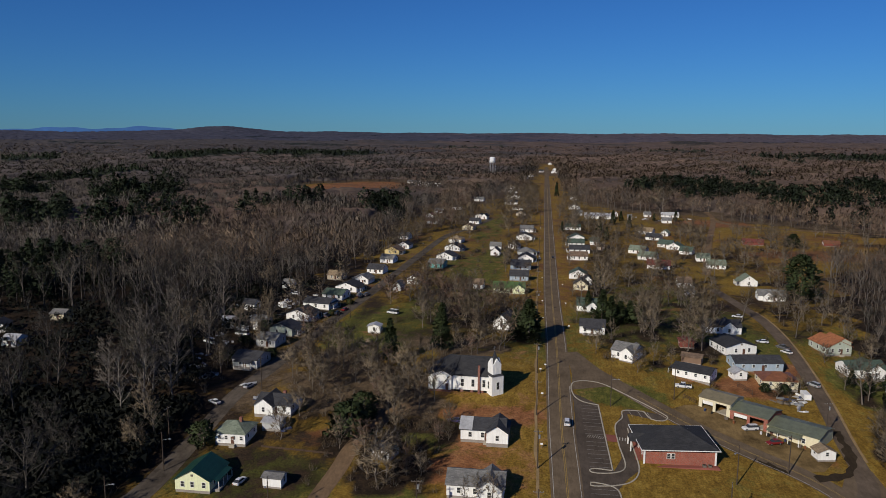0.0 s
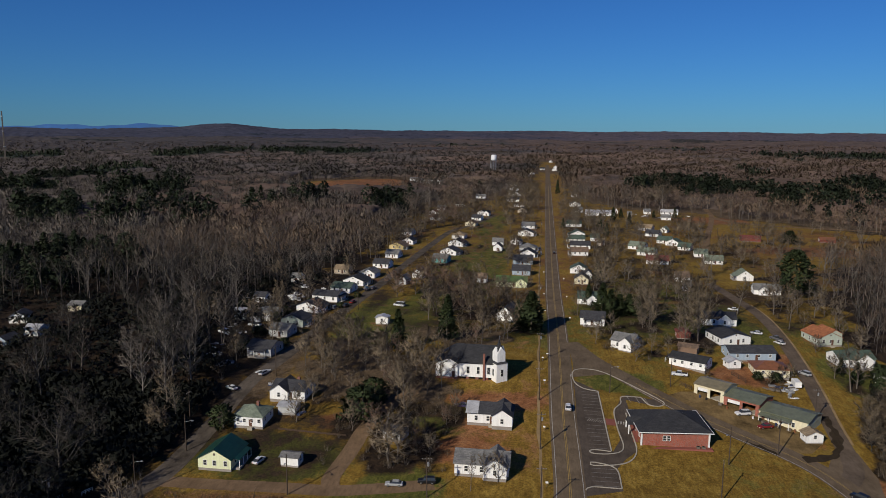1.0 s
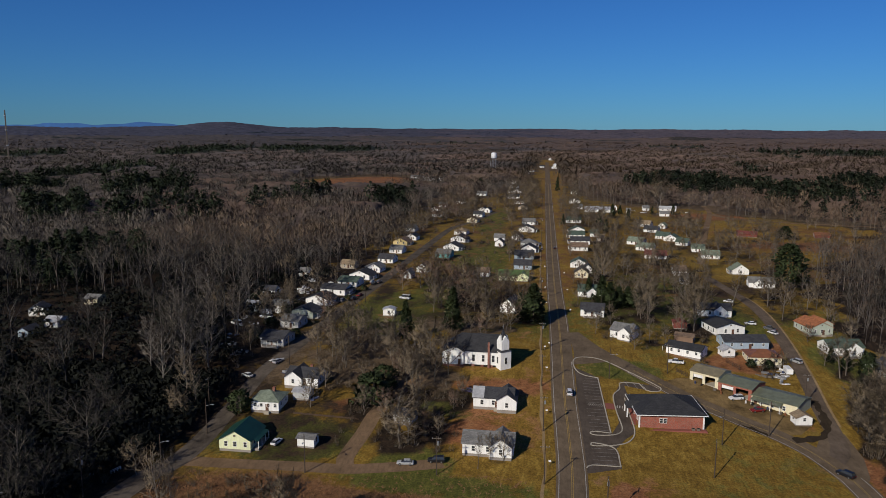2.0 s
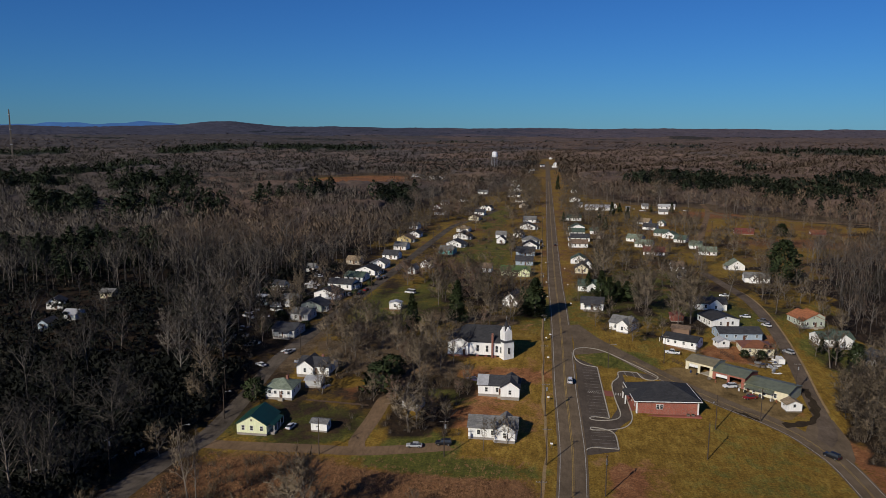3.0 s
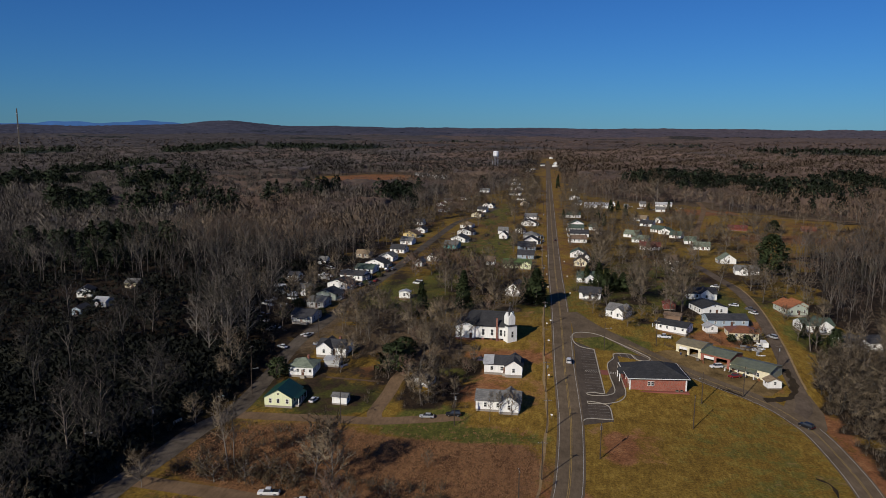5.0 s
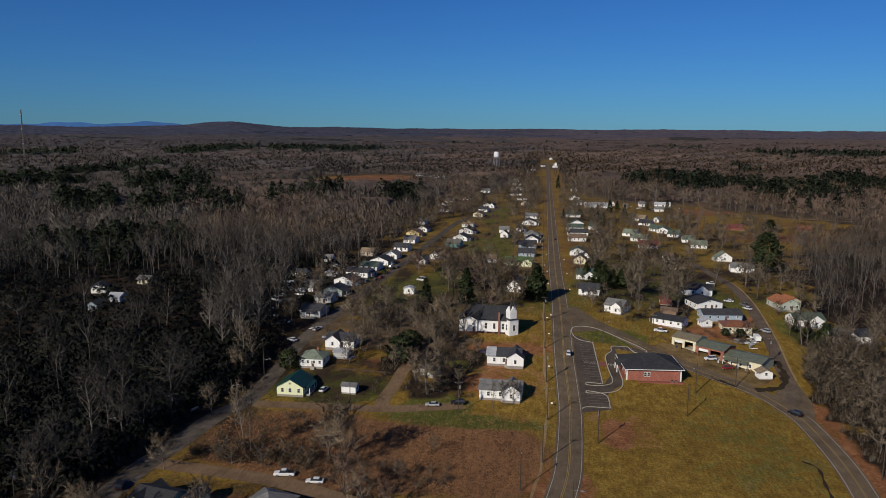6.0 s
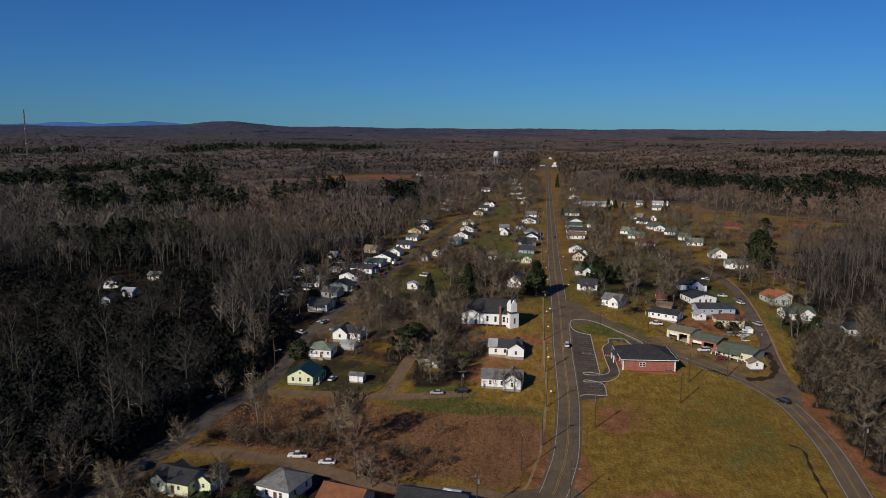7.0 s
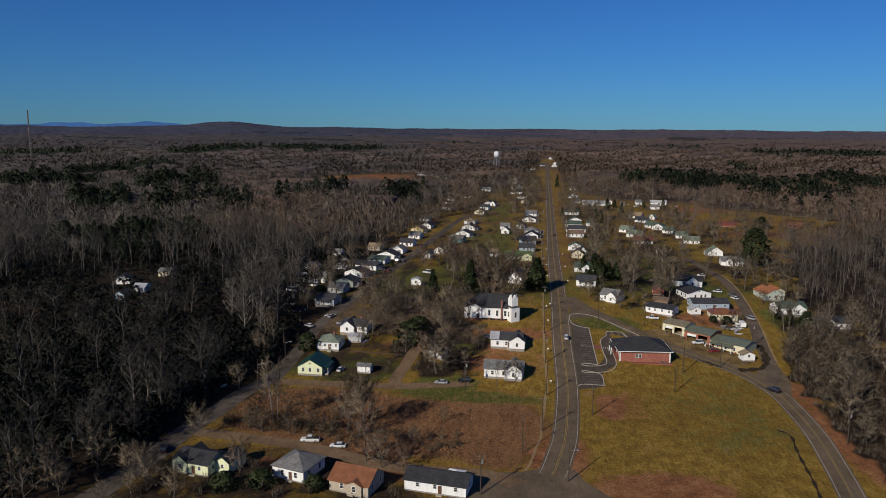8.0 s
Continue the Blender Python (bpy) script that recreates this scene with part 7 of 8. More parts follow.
# clutter behind the west street
for x, y, n in ((-138.6, 320.9, 7), (-132.5, 326.0, 6), (-126.5, 305.0, 7), (-121.7, 262.9, 6), (-122.5, 335.0, 7), (-115.2, 310.0, 5), (-123.0, 247.0, 6), (-117.0, 236.0, 6), (-128.0, 273.0, 6), (-116.5, 331.0, 5), (-95.0, 224.0, 4), (-113.0, 348.0, 5)):
    junk_pile(x, y, n)
car(-124.0, 351.1, 80, "white", "sedan", "white car parked in a cluttered back yard")
car(-116.5, 322.0, 20, "silver", "sedan", "silver car parked in a cluttered back yard")
car(-127.0, 262.0, 60, "white", "van", "white van parked in a cluttered back yard")
for x, y, s in ((-112, 262, 1.0), (-97, 250, 0.8), (-113, 284, 1.1), (-114, 297, 0.9), (-108, 315, 0.9), (-127, 290, 1.2), (-95.5, 286, 0.8), (-110.5, 243, 1.0), (-135, 300, 1.2), (-109, 332, 0.9), (-93, 312, 0.7), (-91, 334, 0.7)):
    tree("bush", x, y, s, 1.2)

# lone tall tree by the clearing, and felled timber
tree("tall", 112.0, 742.0, 1.45, 1.5)
for x, y in ((92, 722), (118, 730), (105, 712), (134, 728), (84, 735)):
    junk_pile(x, y, 7)

# scrap yard beside the workshops
for x, y, n in ((84.0, 244.4, 8), (86.0, 248.5, 7), (80.0, 243.0, 6), (82.5, 239.0, 5)):
    junk_pile(x, y, n)
for x, y, k, z in ((80.4, 250.0, "bush", 0.9), (83.0, 251.5, "brush", 1.2), (77.5, 246.5, "brush", 1.1), (79.5, 240.5, "brush", 1.0), (86.5, 252.5, "small", 0.8), (74.5, 250.0, "bush", 0.8), (57.0, 246.0, "brush", 0.9)):
    tree(k, x, y, z)
fence(46.4, 238.0, 49.6, 235.0, 1.5)

# shrubs round the east houses
for x, y, k, z in ((106.0, 262.0, "cedar", 0.5), (118.5, 261.0, "bush", 1.5), (124.0, 262.5, "small", 1.1), (104.5, 268.0, "brush", 1.0), (121.0, 243.0, "small", 1.0), (131.0, 244.0, "oak", 0.8), (113.0, 246.0, "bush", 1.3), (104.5, 283.0, "small", 0.9), (121.5, 285.0, "oak", 0.75), (136.0, 258.0, "oak", 0.9), (126.5, 236.0, "brush", 1.3)):
    tree(k, x, y, z)

# houses at the far end of the main road
house(8.0, 1475.0, 4, 10.0, 9, 3.2, 2.4, "gable", "white", "grey", "far white house at the end of the main road", wins=2)
house(10.5, 1512.0, 4, 9.0, 12, 5.6, 2.6, "gable", "white", "tin", "tall white two-storey house far along the road", wins=2)
house(-17.0, 1500.0, -4, 9.0, 9, 3.0, 2.2, "slope", "white", "slate", "far white house under the trees by the road", wins=2)
house(80.0, 1486.0, 0, 10.0, 8, 3.0, 2.2, "gable", "white", "tin", "far white house in a wooded clearing", wins=2)
house(98.0, 1492.0, -6, 12.0, 8, 3.0, 2.0, "slope", "white", "grey", "far long white house in a wooded clearing", wins=2)

# ---- yard trees and brush between the houses ----
def scatter():
    rng = random.Random(3)
    spots = np.array(HOUSE_SPOTS)

    def free(x, y, gap=2.0):
        return off_road(x, y)[0] > gap and np.min(np.hypot(spots[:, 0] - x, spots[:, 1] - y) - spots[:, 2]) > 0.8

    zones_of = (
        # x0, x1, y0, y1, how many, kinds
        (-84, -28, 208, 258, 17, ("airy", "red", "red", "brush")),
        (-46, -8, 262, 330, 14, ("oak", "red", "small")),
        (-48, -22, 178, 205, 12, ("brush", "small", "red")),
        (-118, -104, 170, 330, 14, ("oak", "small", "tall")),
        (-70, -4, 330, 520, 26, ("airy", "small", "red")),
        (-110, -6, 520, 760, 18, ("oak", "red", "red", "oak")),
        (12, 70, 260, 340, 22, ("airy", "small", "bush", "brush", "brush")),
        (60, 130, 280, 420, 26, ("oak", "airy", "tall", "small", "brush")),
        (10, 70, 340, 560, 26, ("airy", "airy", "small")),
        (70, 250, 420, 620, 44, ("airy", "airy", "small")),
        (12, 120, 560, 760, 34, ("airy", "airy", "airy", "cedar")),
        (100, 150, 205, 262, 12, ("oak", "small", "tall")),
        (-112, -96, 70, 92, 6, ("brush", "small")),
        (-60, -28, 112, 136, 8, ("brush", "brush", "small")),
    )
    for x0, x1, y0, y1, n, kinds in zones_of:
        made = tries = 0
        while made < n and tries < n * 12:
            tries += 1
            x, y = rng.uniform(x0, x1), rng.uniform(y0, y1)
            if free(x, y) and (abs(x + 40) > 15 or y < 390 or y > 720) and in_woods(np.array(x), np.array(y)) < 0.5:
                tree(rng.choice(kinds), x, y, rng.uniform(0.6, 1.0), rng.uniform(0.85, 1.15))
                made += 1


scatter()


# great trees along the west street and the bottom land beyond it
WEST_TREES = (
    ("tall", -153.7, 209.6, 1.1), ("tall", -122.7, 194.9, 1.2), ("tall", -117.4, 197.3, 1.25), ("tall", -123.5, 214.1, 1.2), ("tall", -117.9, 219.2, 1.2), ("tall", -120.4, 247.1, 1.15),
    ("oak", -132, 176, 1.0), ("oak", -140, 140, 1.15), ("oak", -163, 196, 1.1), ("oak", -178, 238, 1.1), ("small", -104.5, 147.2, 1.2), ("small", -111.2, 180.5, 1.1), ("oak", -121, 168, 0.9),
    ("oak", -118, 120, 1.1), ("oak", -124, 100, 1.2), ("oak", -136, 262, 1.1), ("tall", -128, 238, 1.15), ("oak", -150, 168, 1.2), ("tall", -133, 205, 1.1), ("oak", -186, 180, 1.1), ("oak", -117, 102, 0.9), ("oak", -116, 126, 1.0), ("oak", -114, 139, 0.8), ("oak", -121, 88, 1.1), ("tall", -124.6, 115.7, 1.25), ("tall", -124.2, 122.7, 1.2), ("tall", -123.3, 127, 1.25), ("tall", -138.8, 232.5, 1.2), ("tall", -131.0, 222.8, 1.3), ("tall", -113, 207, 1.1), ("tall", -139, 262, 1.2), ("tall", -128, 278, 1.1))
for kind, x, y, s in WEST_TREES:
    # Tones follow the light: dim copies in shade, pale ones in sun.
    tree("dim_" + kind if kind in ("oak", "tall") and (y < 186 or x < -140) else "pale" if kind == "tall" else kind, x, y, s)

# budding trees between the west street and the main road
for x, y, s in ((-72, 338, 1.4), (-64, 345, 1.6), (-56, 340, 1.5), (-48, 349, 1.4), (-60, 358, 1.5), (-44, 338, 1.2), (-76, 352, 1.3), (-53, 366, 1.3), (-40, 360, 1.2), (-97, 596, 1.6), (-88, 612, 1.7), (-82, 632, 1.5), (-93, 640, 1.6), (-86, 668, 1.6), (-96, 700, 1.6), (-84, 716, 1.5), (-78, 740, 1.6)):
    tree("red", x, y, s, 1.15)
for x, y, s in ((-30, 590, 0.9), (-36, 640, 1.0), (-22, 668, 0.9), (-34, 700, 1.1), (-46, 745, 1.0), (-18, 770, 1.0), (-40, 800, 1.1), (-22, 850, 1.0), (-30, 885, 1.1), (-20, 940, 1.0), (-44, 965, 1.1), (-26, 1010, 1.0)):
    tree("oak", x, y, s, 1.1)

# crowded broad trees east of the curving road
EAST_RNG = random.Random(23)
for row, (x, n) in enumerate(((94, 9), (101, 10), (109, 10), (118, 9), (127, 8))):
    for k in range(n):
        tx, ty = x + EAST_RNG.uniform(-3.5, 3.5), 78 + 138 * (k + EAST_RNG.uniform(0.1, 0.9)) / n
        if off_road(tx, ty)[0] > 5 and EAST_RNG.random() < 0.85:
            tree("clump" if EAST_RNG.random() < 0.75 else "oak", tx, ty, EAST_RNG.uniform(0.65, 1.1), EAST_RNG.uniform(0.9, 1.2))

for x, y, s in ((94, 197, 0.8), (93.8, 204, 0.75), (96.5, 210, 0.85), (99.5, 203, 1.0), (98.5, 215, 0.9), (103, 211, 1.0), (102, 221, 0.95), (106, 217, 1.1), (108, 226, 1.0), (95, 189, 0.8), (100, 193, 1.0), (105, 204, 1.1), (110, 212, 1.1), (113, 221, 1.1)):
    tree("clump", x, y, s, 1.1)

# ---- woods ----
def mid_bare(seed, tall, limbs=9, subs=3, twigs=6, tw=0.1, wide=0.2):
    """A woodland tree: straight trunk, limbs that rise steeply, and fine twigs bunched at their ends."""
    rng = np.random.default_rng(seed)
    V, F, TV, TF = [], [], [], []
    bend = np.array([rng.normal(0, 0.4), rng.normal(0, 0.4), tall * 0.5])
    top = np.array([rng.normal(0, 0.8), rng.normal(0, 0.8), tall * 0.92])
    tube3(V, F, np.array([0, 0, -0.5]), bend, tall * 0.0115, tall * 0.008)
    tube3(V, F, bend, top, tall * 0.008, 0.04)
    for i in range(limbs):
        f = 0.32 + 0.5 * (i + rng.random()) / limbs
        az = i * 2.4 + rng.random()
        base = bend * (f / 0.5) if f < 0.5 else bend + (top - bend) * (f - 0.5) / 0.42
        reach = tall * wide * (1.15 - 0.55 * abs(f - 0.5)) * (0.6 + 0.6 * rng.random())
        rise = (tall * (0.97 + 0.06 * rng.random()) - base[2]) * (0.5 + 0.45 * rng.random())
        end = base + np.array([math.cos(az) * reach, math.sin(az) * reach, rise])
        sliver(V, F, base, end, tall * 0.014, rng)
        for j in range(subs):
            o = base + (end - base) * (0.35 + 0.6 * (j + rng.random()) / subs)
            d = (end - base) / np.linalg.norm(end - base) + rng.normal(0, 0.42, 3) + (0, 0, 0.15)
            d /= np.linalg.norm(d)
            e2 = o + d * tall * (0.1 + 0.08 * rng.random())
            sliver(V, F, o, e2, tw * 1.3, rng)
            for q in range(twigs):
                t0 = o + (e2 - o) * (0.25 + 0.75 * rng.random())
                go = d + rng.normal(0, 0.55, 3) + (0, 0, 0.2)
                go /= np.linalg.norm(go)
                sliver(TV, TF, t0, t0 + go * tall * (0.05 + 0.06 * rng.random()), tw, rng)
    return np.array(V), np.array(F), np.array(TV), np.array(TF)


def fuzzy(seed, tall, count, width, wide=0.25):
    """A woodland tree farther off: trunk, limbs, and a rounded lumpy crown of upswept twig bundles."""
    rng = np.random.default_rng(seed)
    V, F, TV, TF = [], [], [], []
    sliver(V, F, np.array([0, 0, -0.5]), np.array([rng.normal(0, 0.4), 0, tall * 0.9]), 0.5, rng)
    for i in range(4):
        az = i * 1.7 + rng.random()
        r = tall * wide * (0.5 + 0.4 * rng.random())
        sliver(V, F, np.array([0, 0, tall * (0.3 + 0.08 * i)]), np.array([math.cos(az) * r, math.sin(az) * r, tall * (0.62 + 0.07 * i)]), 0.32, rng)
    ph = rng.random() * 6.28
    for i in range(count):
        d = rng.normal(0, 1, 3)
        d /= np.linalg.norm(d)
        lump = 1 + 0.22 * math.sin(3 * math.atan2(d[1], d[0]) + ph) + 0.15 * math.sin(7 * d[2] + ph)
        c = np.array([d[0] * wide, d[1] * wide, d[2] * 0.27]) * tall * lump * (0.45 + 0.55 * math.sqrt(rng.random())) + (0, 0, tall * 0.62)
        go = d * (0.5, 0.5, 0.3) + rng.normal(0, 0.28, 3) + (0, 0, 0.9)
        go /= np.linalg.norm(go)
        ln = tall * (0.11 + 0.09 * rng.random())
        sliver(TV, TF, c - go * ln * 0.4, c + go * ln * 0.6, width * (0.7 + 0.6 * rng.random()), rng)
    return np.array(V), np.array(F), np.array(TV), np.array(TF)


def tufts(seed, tall, wide, count, grain=0.11, vary=0.08):
    """A far crown: a loose dome of twig clumps."""
    rng = np.random.default_rng(seed)
    V, F = [], []
    for i in range(count):
        r = wide * 0.5 * math.sqrt(rng.random())
        az = rng.random() * 6.283
        dome = tall * (0.95 - 0.3 * (r / (wide * 0.5)) ** 2) * (0.9 + 0.15 * rng.random())
        c = np.array([math.cos(az) * r, math.sin(az) * r, dome])
        k = len(V)
        s = wide * (grain + vary * rng.random())
        for q in range(3):
            V.append(c + rng.normal(0, 1, 3) * (s, s, s * 0.9) - (0, 0, 1.2 * s if q == 2 else 0))
        F.append((k, k + 1, k + 2))
    return np.array(V), np.array(F)


def far_tree(seed, tall, count, size, wide, low=0.45):
    """A tree on the far slopes: trunk and a ragged crown of upswept clumps."""
    rng = np.random.default_rng(seed)
    V, F = [], []
    sliver(V, F, np.array([0, 0, -0.5]), np.array([0, 0, tall * 0.85]), 0.6, rng)
    for i in range(count):
        f = rng.random()
        r = wide * math.sqrt(max(0.05, 1 - (2 * f - 0.8) ** 2 / 1.7)) * (0.35 + 0.65 * rng.random())
        az = rng.random() * 6.283
        c = np.array([math.cos(az) * r, math.sin(az) * r, tall * (low + (0.9 - low) * f)])
        go = np.array([math.cos(az) * 0.5, math.sin(az) * 0.5, 0.9]) + rng.normal(0, 0.4, 3)
        sliver(V, F, c - go * size * 0.6, c + go * size * 0.9, size * 1.0, rng)
    return np.array(V), np.array(F)


def spread(forms, x, y, size, rng, sink=0.0):
    """Joins copies of the forms, turned and scaled, at the given places, as one pair of arrays."""
    VV, FF, NN, TT, base = [], [], [], [], 0
    own = (np.sin(x * 12.9898 + y * 78.233) * 43758.5453) % 1.0
    pick = (own * 997).astype(int) % len(forms)
    z = height(x, y) - sink
    for k, (V, F, *soft) in enumerate(forms):
        sel = np.flatnonzero(pick == k)
        if not len(sel) or not len(F):
            continue
        a = (own[sel] * 61.7 % 1.0) * 6.283
        s = size[sel][:, None]
        c, n = np.cos(a)[:, None], np.sin(a)[:, None]
        P = np.stack([(V[:, 0] * c - V[:, 1] * n) * s + x[sel][:, None], (V[:, 0] * n + V[:, 1] * c) * s + y[sel][:, None], V[:, 2] * s + z[sel][:, None]], -1)
        VV.append(P.reshape(-1, 3))
        TT.append(np.repeat(own[sel], len(V)))
        FF.append((F[None] + (base + np.arange(len(sel)) * len(V))[:, None, None]).reshape(-1, 3))
        if soft:
            N = soft[0]
            NN.append(np.stack([N[:, 0] * c - N[:, 1] * n, N[:, 0] * n + N[:, 1] * c, np.broadcast_to(N[:, 2], (len(sel), len(V)))], -1).reshape(-1, 3))
        base += len(sel) * len(V)
    return np.concatenate(VV), np.concatenate(FF), np.concatenate(NN) if NN else None, np.concatenate(TT)


def stuff(name, forms, x, y, size, mat, label, rng):
    if not len(x):
        return
    V, F, N, tone = spread(forms, x, y, size, rng)
    tagged(new(name, raw_mesh(name, V, F, mat, N, tone)), label, "woodland", kind="stuff")


def wave(x, y):
    return np.sin(x * 0.011 + 2.1) * np.sin(y * 0.0075 + 0.4) + 0.7 * np.sin(x * 0.023 - y * 0.017 + 1.2) + 0.5 * np.sin(x * 0.047 + y * 0.039)


PINE_STANDS = (
    (0.75, -611, 746, 49, 51), (0.75, -433, 570, 32, 27), (1, -459, 766, 32, 64), (0.75, -706, 1010, 28, 78), (0.85, -692, 1120, 26, 58), (0.9, -1167, 1506, 56, 108),
    (0.95, -884, 1797, 62, 237), (0.95, -254, 351, 33, 39), (0.85, -339, 533, 18, 23), (0.9, -282, 555, 10, 32), (0.6, -298, 342, 15, 14), (0.85, -637, 1979, 165, 115),
    (0.95, -150, 690, 19, 55), (0.9, -274, 749, 6, 14), (0.95, -236, 733, 6, 37), (0.9, -267, 632, 8, 14), (0.36, 190, 964, 78, 118), (0.36, 130, 1005, 24, 60), (0.3, 275, 830, 60, 90),
    (0.55, 581, 3222, 95, 244), (0.55, 774, 2054, 146, 166), (0.45, 238, 617, 18, 36), (0.34, 409, 989, 60, 119), (0.5, 589, 2031, 72, 89), (0.5, 338, 1298, 13, 88),
    (0.5, 388, 2327, 103, 101), (0.4, -157, 2664, 35, 207))
FAR_STANDS = (
    (0.6, -900, 2750, 160, 60), (0.55, -300, 2500, 90, 40), (0.6, 1250, 2600, 160, 60), (0.6, -1750, 2600, 150, 50), (0.5, 200, 3100, 160, 70), (0.55, -1400, 3600, 180, 80), (0.5, 900, 3500, 180, 80))


def pine_share(x, y):
    """How far a place is pine wood (0 to 1)."""
    p = 0.02 + 0.22 * sst(1.0, 1.5, wave(x, y)) + 0.35 * sst(1.2, 1.6, wave(x * 1.9 + 300, y * 0.8)) * sst(900, 1500, y)
    p = p * (1 - 0.9 * blob(x, y, -190, 480, 75, 260)) * (1 - blob(x, y, -180, 220, 90, 190)) * (1 - 0.8 * blob(x, y, -150, 280, 40, 90)) * (1 - 0.9 * blob(x, y, 0, 1400, 260, 500))
    for s, cx, cy, rx, ry in PINE_STANDS + FAR_STANDS:
        ragged = 1 + 0.16 * np.sin(x * 0.07 + y * 0.05) + 0.12 * np.sin(x * 0.19 - y * 0.13)
        p = np.maximum(p, s * blob(cx + (x - cx) * ragged, cy + (y - cy) * ragged, cx, cy, rx, ry, 0.2))
    return p


def grid(e0, e1, step, rng, wide=0.74):
    """Jittered places in the fan that the camera looks into, between two depths along its heading."""
    es = np.arange(e0, e1, step)
    X, Y = [], []
    for e in es:
        half = max(e + 160, 330) * wide + 60
        u = np.arange(-half, half, step)
        u = u + rng.uniform(-0.48, 0.48, len(u)) * step
        ee = e + rng.uniform(-0.48, 0.48, len(u)) * step
        X.append(0.99 * u - 0.143 * ee)
        Y.append(0.143 * u + 0.99 * ee)
    x, y = np.concatenate(X), np.concatenate(Y)
    keep = (rng.random(len(x)) < in_woods(x, y)) & (off_road(x, y) > 2)
    for hx, hy, r in HOUSE_SPOTS:
        keep &= np.hypot(x - hx, y - hy) > r + 2.5
    return x[keep], y[keep]


def build_woods():
    rng = np.random.default_rng(5)

    def crowns(forms):
        return [puffed(f[2], f[3], (0, 0, f[2][:, 2].max() * 0.55)) for f in forms]

    A = [mid_bare(k, 25, 11, 4, 7, 0.11, 0.22) for k in range(10)]
    B = [fuzzy(k + 20, 21, 60, 0.62, 0.28) for k in range(12)]
    PA = [conifer(k + 60, 21, 4.6, 260, k % 2 == 0, 1.0, 0.2) for k in range(5)]
    PB = [conifer(k + 80, 22, 4.9, 90, k % 3 > 0, 1.4, 0.15) for k in range(6)]
    for tag, e0, e1, step, bare, ever in (("near", -70, 430, 7.6, A, PA), ("middle", 430, 1150, 8.9, B, PB)):
        x, y = grid(e0, e1, step, rng)
        if tag == "near":
            # Western trees below y 70, mostly out of view, added for their shade.
            kept_near = (y > 70) | ((x < -100) & (x > -340))
            kept_near &= (x > -120 - 0.62 * (y + 110)) & (x < 95 + 0.5 * (y + 40))
            kept_near &= rng.random(len(x)) > 0.82 * blob(x, y, -190, 170, 160, 150)
            kept_near &= rng.random(len(x)) > 0.9 * blob(x, y, 112, 150, 34, 95, 0.2)
            x, y = x[kept_near], y[kept_near]
        thick = rng.random(len(x)) > (0.5 if tag == "near" else 0.12) * sst(0.5, 1.0, wave(x * 6.1 + 20, y * 5.3 + 70))
        x, y = x[thick], y[thick]
        sz = rng.uniform(0.62, 1.15, len(x)) * (0.95 + 0.16 * wave(x * 3.1, y * 2.7 + 40))
        sz = sz * (1 - 0.38 * blob(x, y, 120, 150, 60, 110))
        ev = rng.random(len(x)) < sst(0.05, 0.55, pine_share(x, y))
        sz = sz * (1 - 0.2 * sst(850, 1150, 0.99 * y - 0.143 * x))
        ruddy = rng.random(len(x)) < np.maximum(sst(215, 430, 0.99 * y - 0.143 * x), 0.7 * sst(40, 90, x))
        sz = sz * (1 - 0.45 * blob(x, y, -235, 845, 120, 75, 0.3)) * (1 - 0.35 * blob(x, y, 155, 320, 50, 110)) * np.where(ev, 1.1, 0.9)
        # Near stands take the shade-darkened tone, the others the brown one.
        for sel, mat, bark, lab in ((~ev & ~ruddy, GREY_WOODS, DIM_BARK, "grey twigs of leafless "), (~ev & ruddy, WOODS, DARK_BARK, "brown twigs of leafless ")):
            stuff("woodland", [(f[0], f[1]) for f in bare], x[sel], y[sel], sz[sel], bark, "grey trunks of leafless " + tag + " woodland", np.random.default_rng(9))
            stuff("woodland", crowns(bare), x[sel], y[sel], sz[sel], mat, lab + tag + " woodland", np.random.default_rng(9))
        stuff("woodland", crowns(ever), x[ev], y[ev], sz[ev], PINES, "dark green pines in " + tag + " woodland", np.random.default_rng(9))
        stuff("woodland", [(f[0], f[1]) for f in ever], x[ev], y[ev], sz[ev], BARK, "pine trunks in " + tag + " woodland", np.random.default_rng(9))
    ex, ey = rng.uniform(-400, 330, 60000), rng.uniform(400, 900, 60000)
    rim = in_woods(ex, ey)
    keep = (rim > 0.02) & (rim < 0.6) & (rng.random(len(ex)) < 0.085) & (off_road(ex, ey) > 3)
    for hx, hy, r in HOUSE_SPOTS:
        keep &= np.hypot(ex - hx, ey - hy) > r + 2
    ex, ey = ex[keep], ey[keep]
    ez = rng.uniform(0.65, 1.0, len(ex))
    stuff("woodland", [(f[0], f[1]) for f in A], ex, ey, ez, BARK, "tall pale trunks along the wood's edge", rng)
    stuff("woodland", crowns(A), ex, ey, ez, WOODS, "brown twigs along the wood's edge", rng)
    C = [puffed(*far_tree(k, 17, 19, 1.7, 5.4), (0, 0, 7)) for k in range(10)]
    D = [puffed(*far_tree(k + 30, 20, 26, 1.9, 4.0, 0.2), (0, 0, 6)) for k in range(6)]
    E = [puffed(*tufts(k, 14, 9, 12), (0, 0, 2)) for k in range(8)]
    for tag, e0, e1, step, forms, ever in (("far", 1140, 1560, 9.8, C, D), ("farther", 1560, 2060, 13.5, C, D), ("farthest", 2060, 2700, 19, E, E)):
        x, y = grid(e0, e1, step, rng, 0.72)
        sz = rng.uniform(0.7, 1.1, len(x)) if tag in ("far", "farther") else rng.uniform(0.8, 1.25, len(x))
        ev = rng.random(len(x)) < sst(0.35, 0.65, pine_share(x, y))
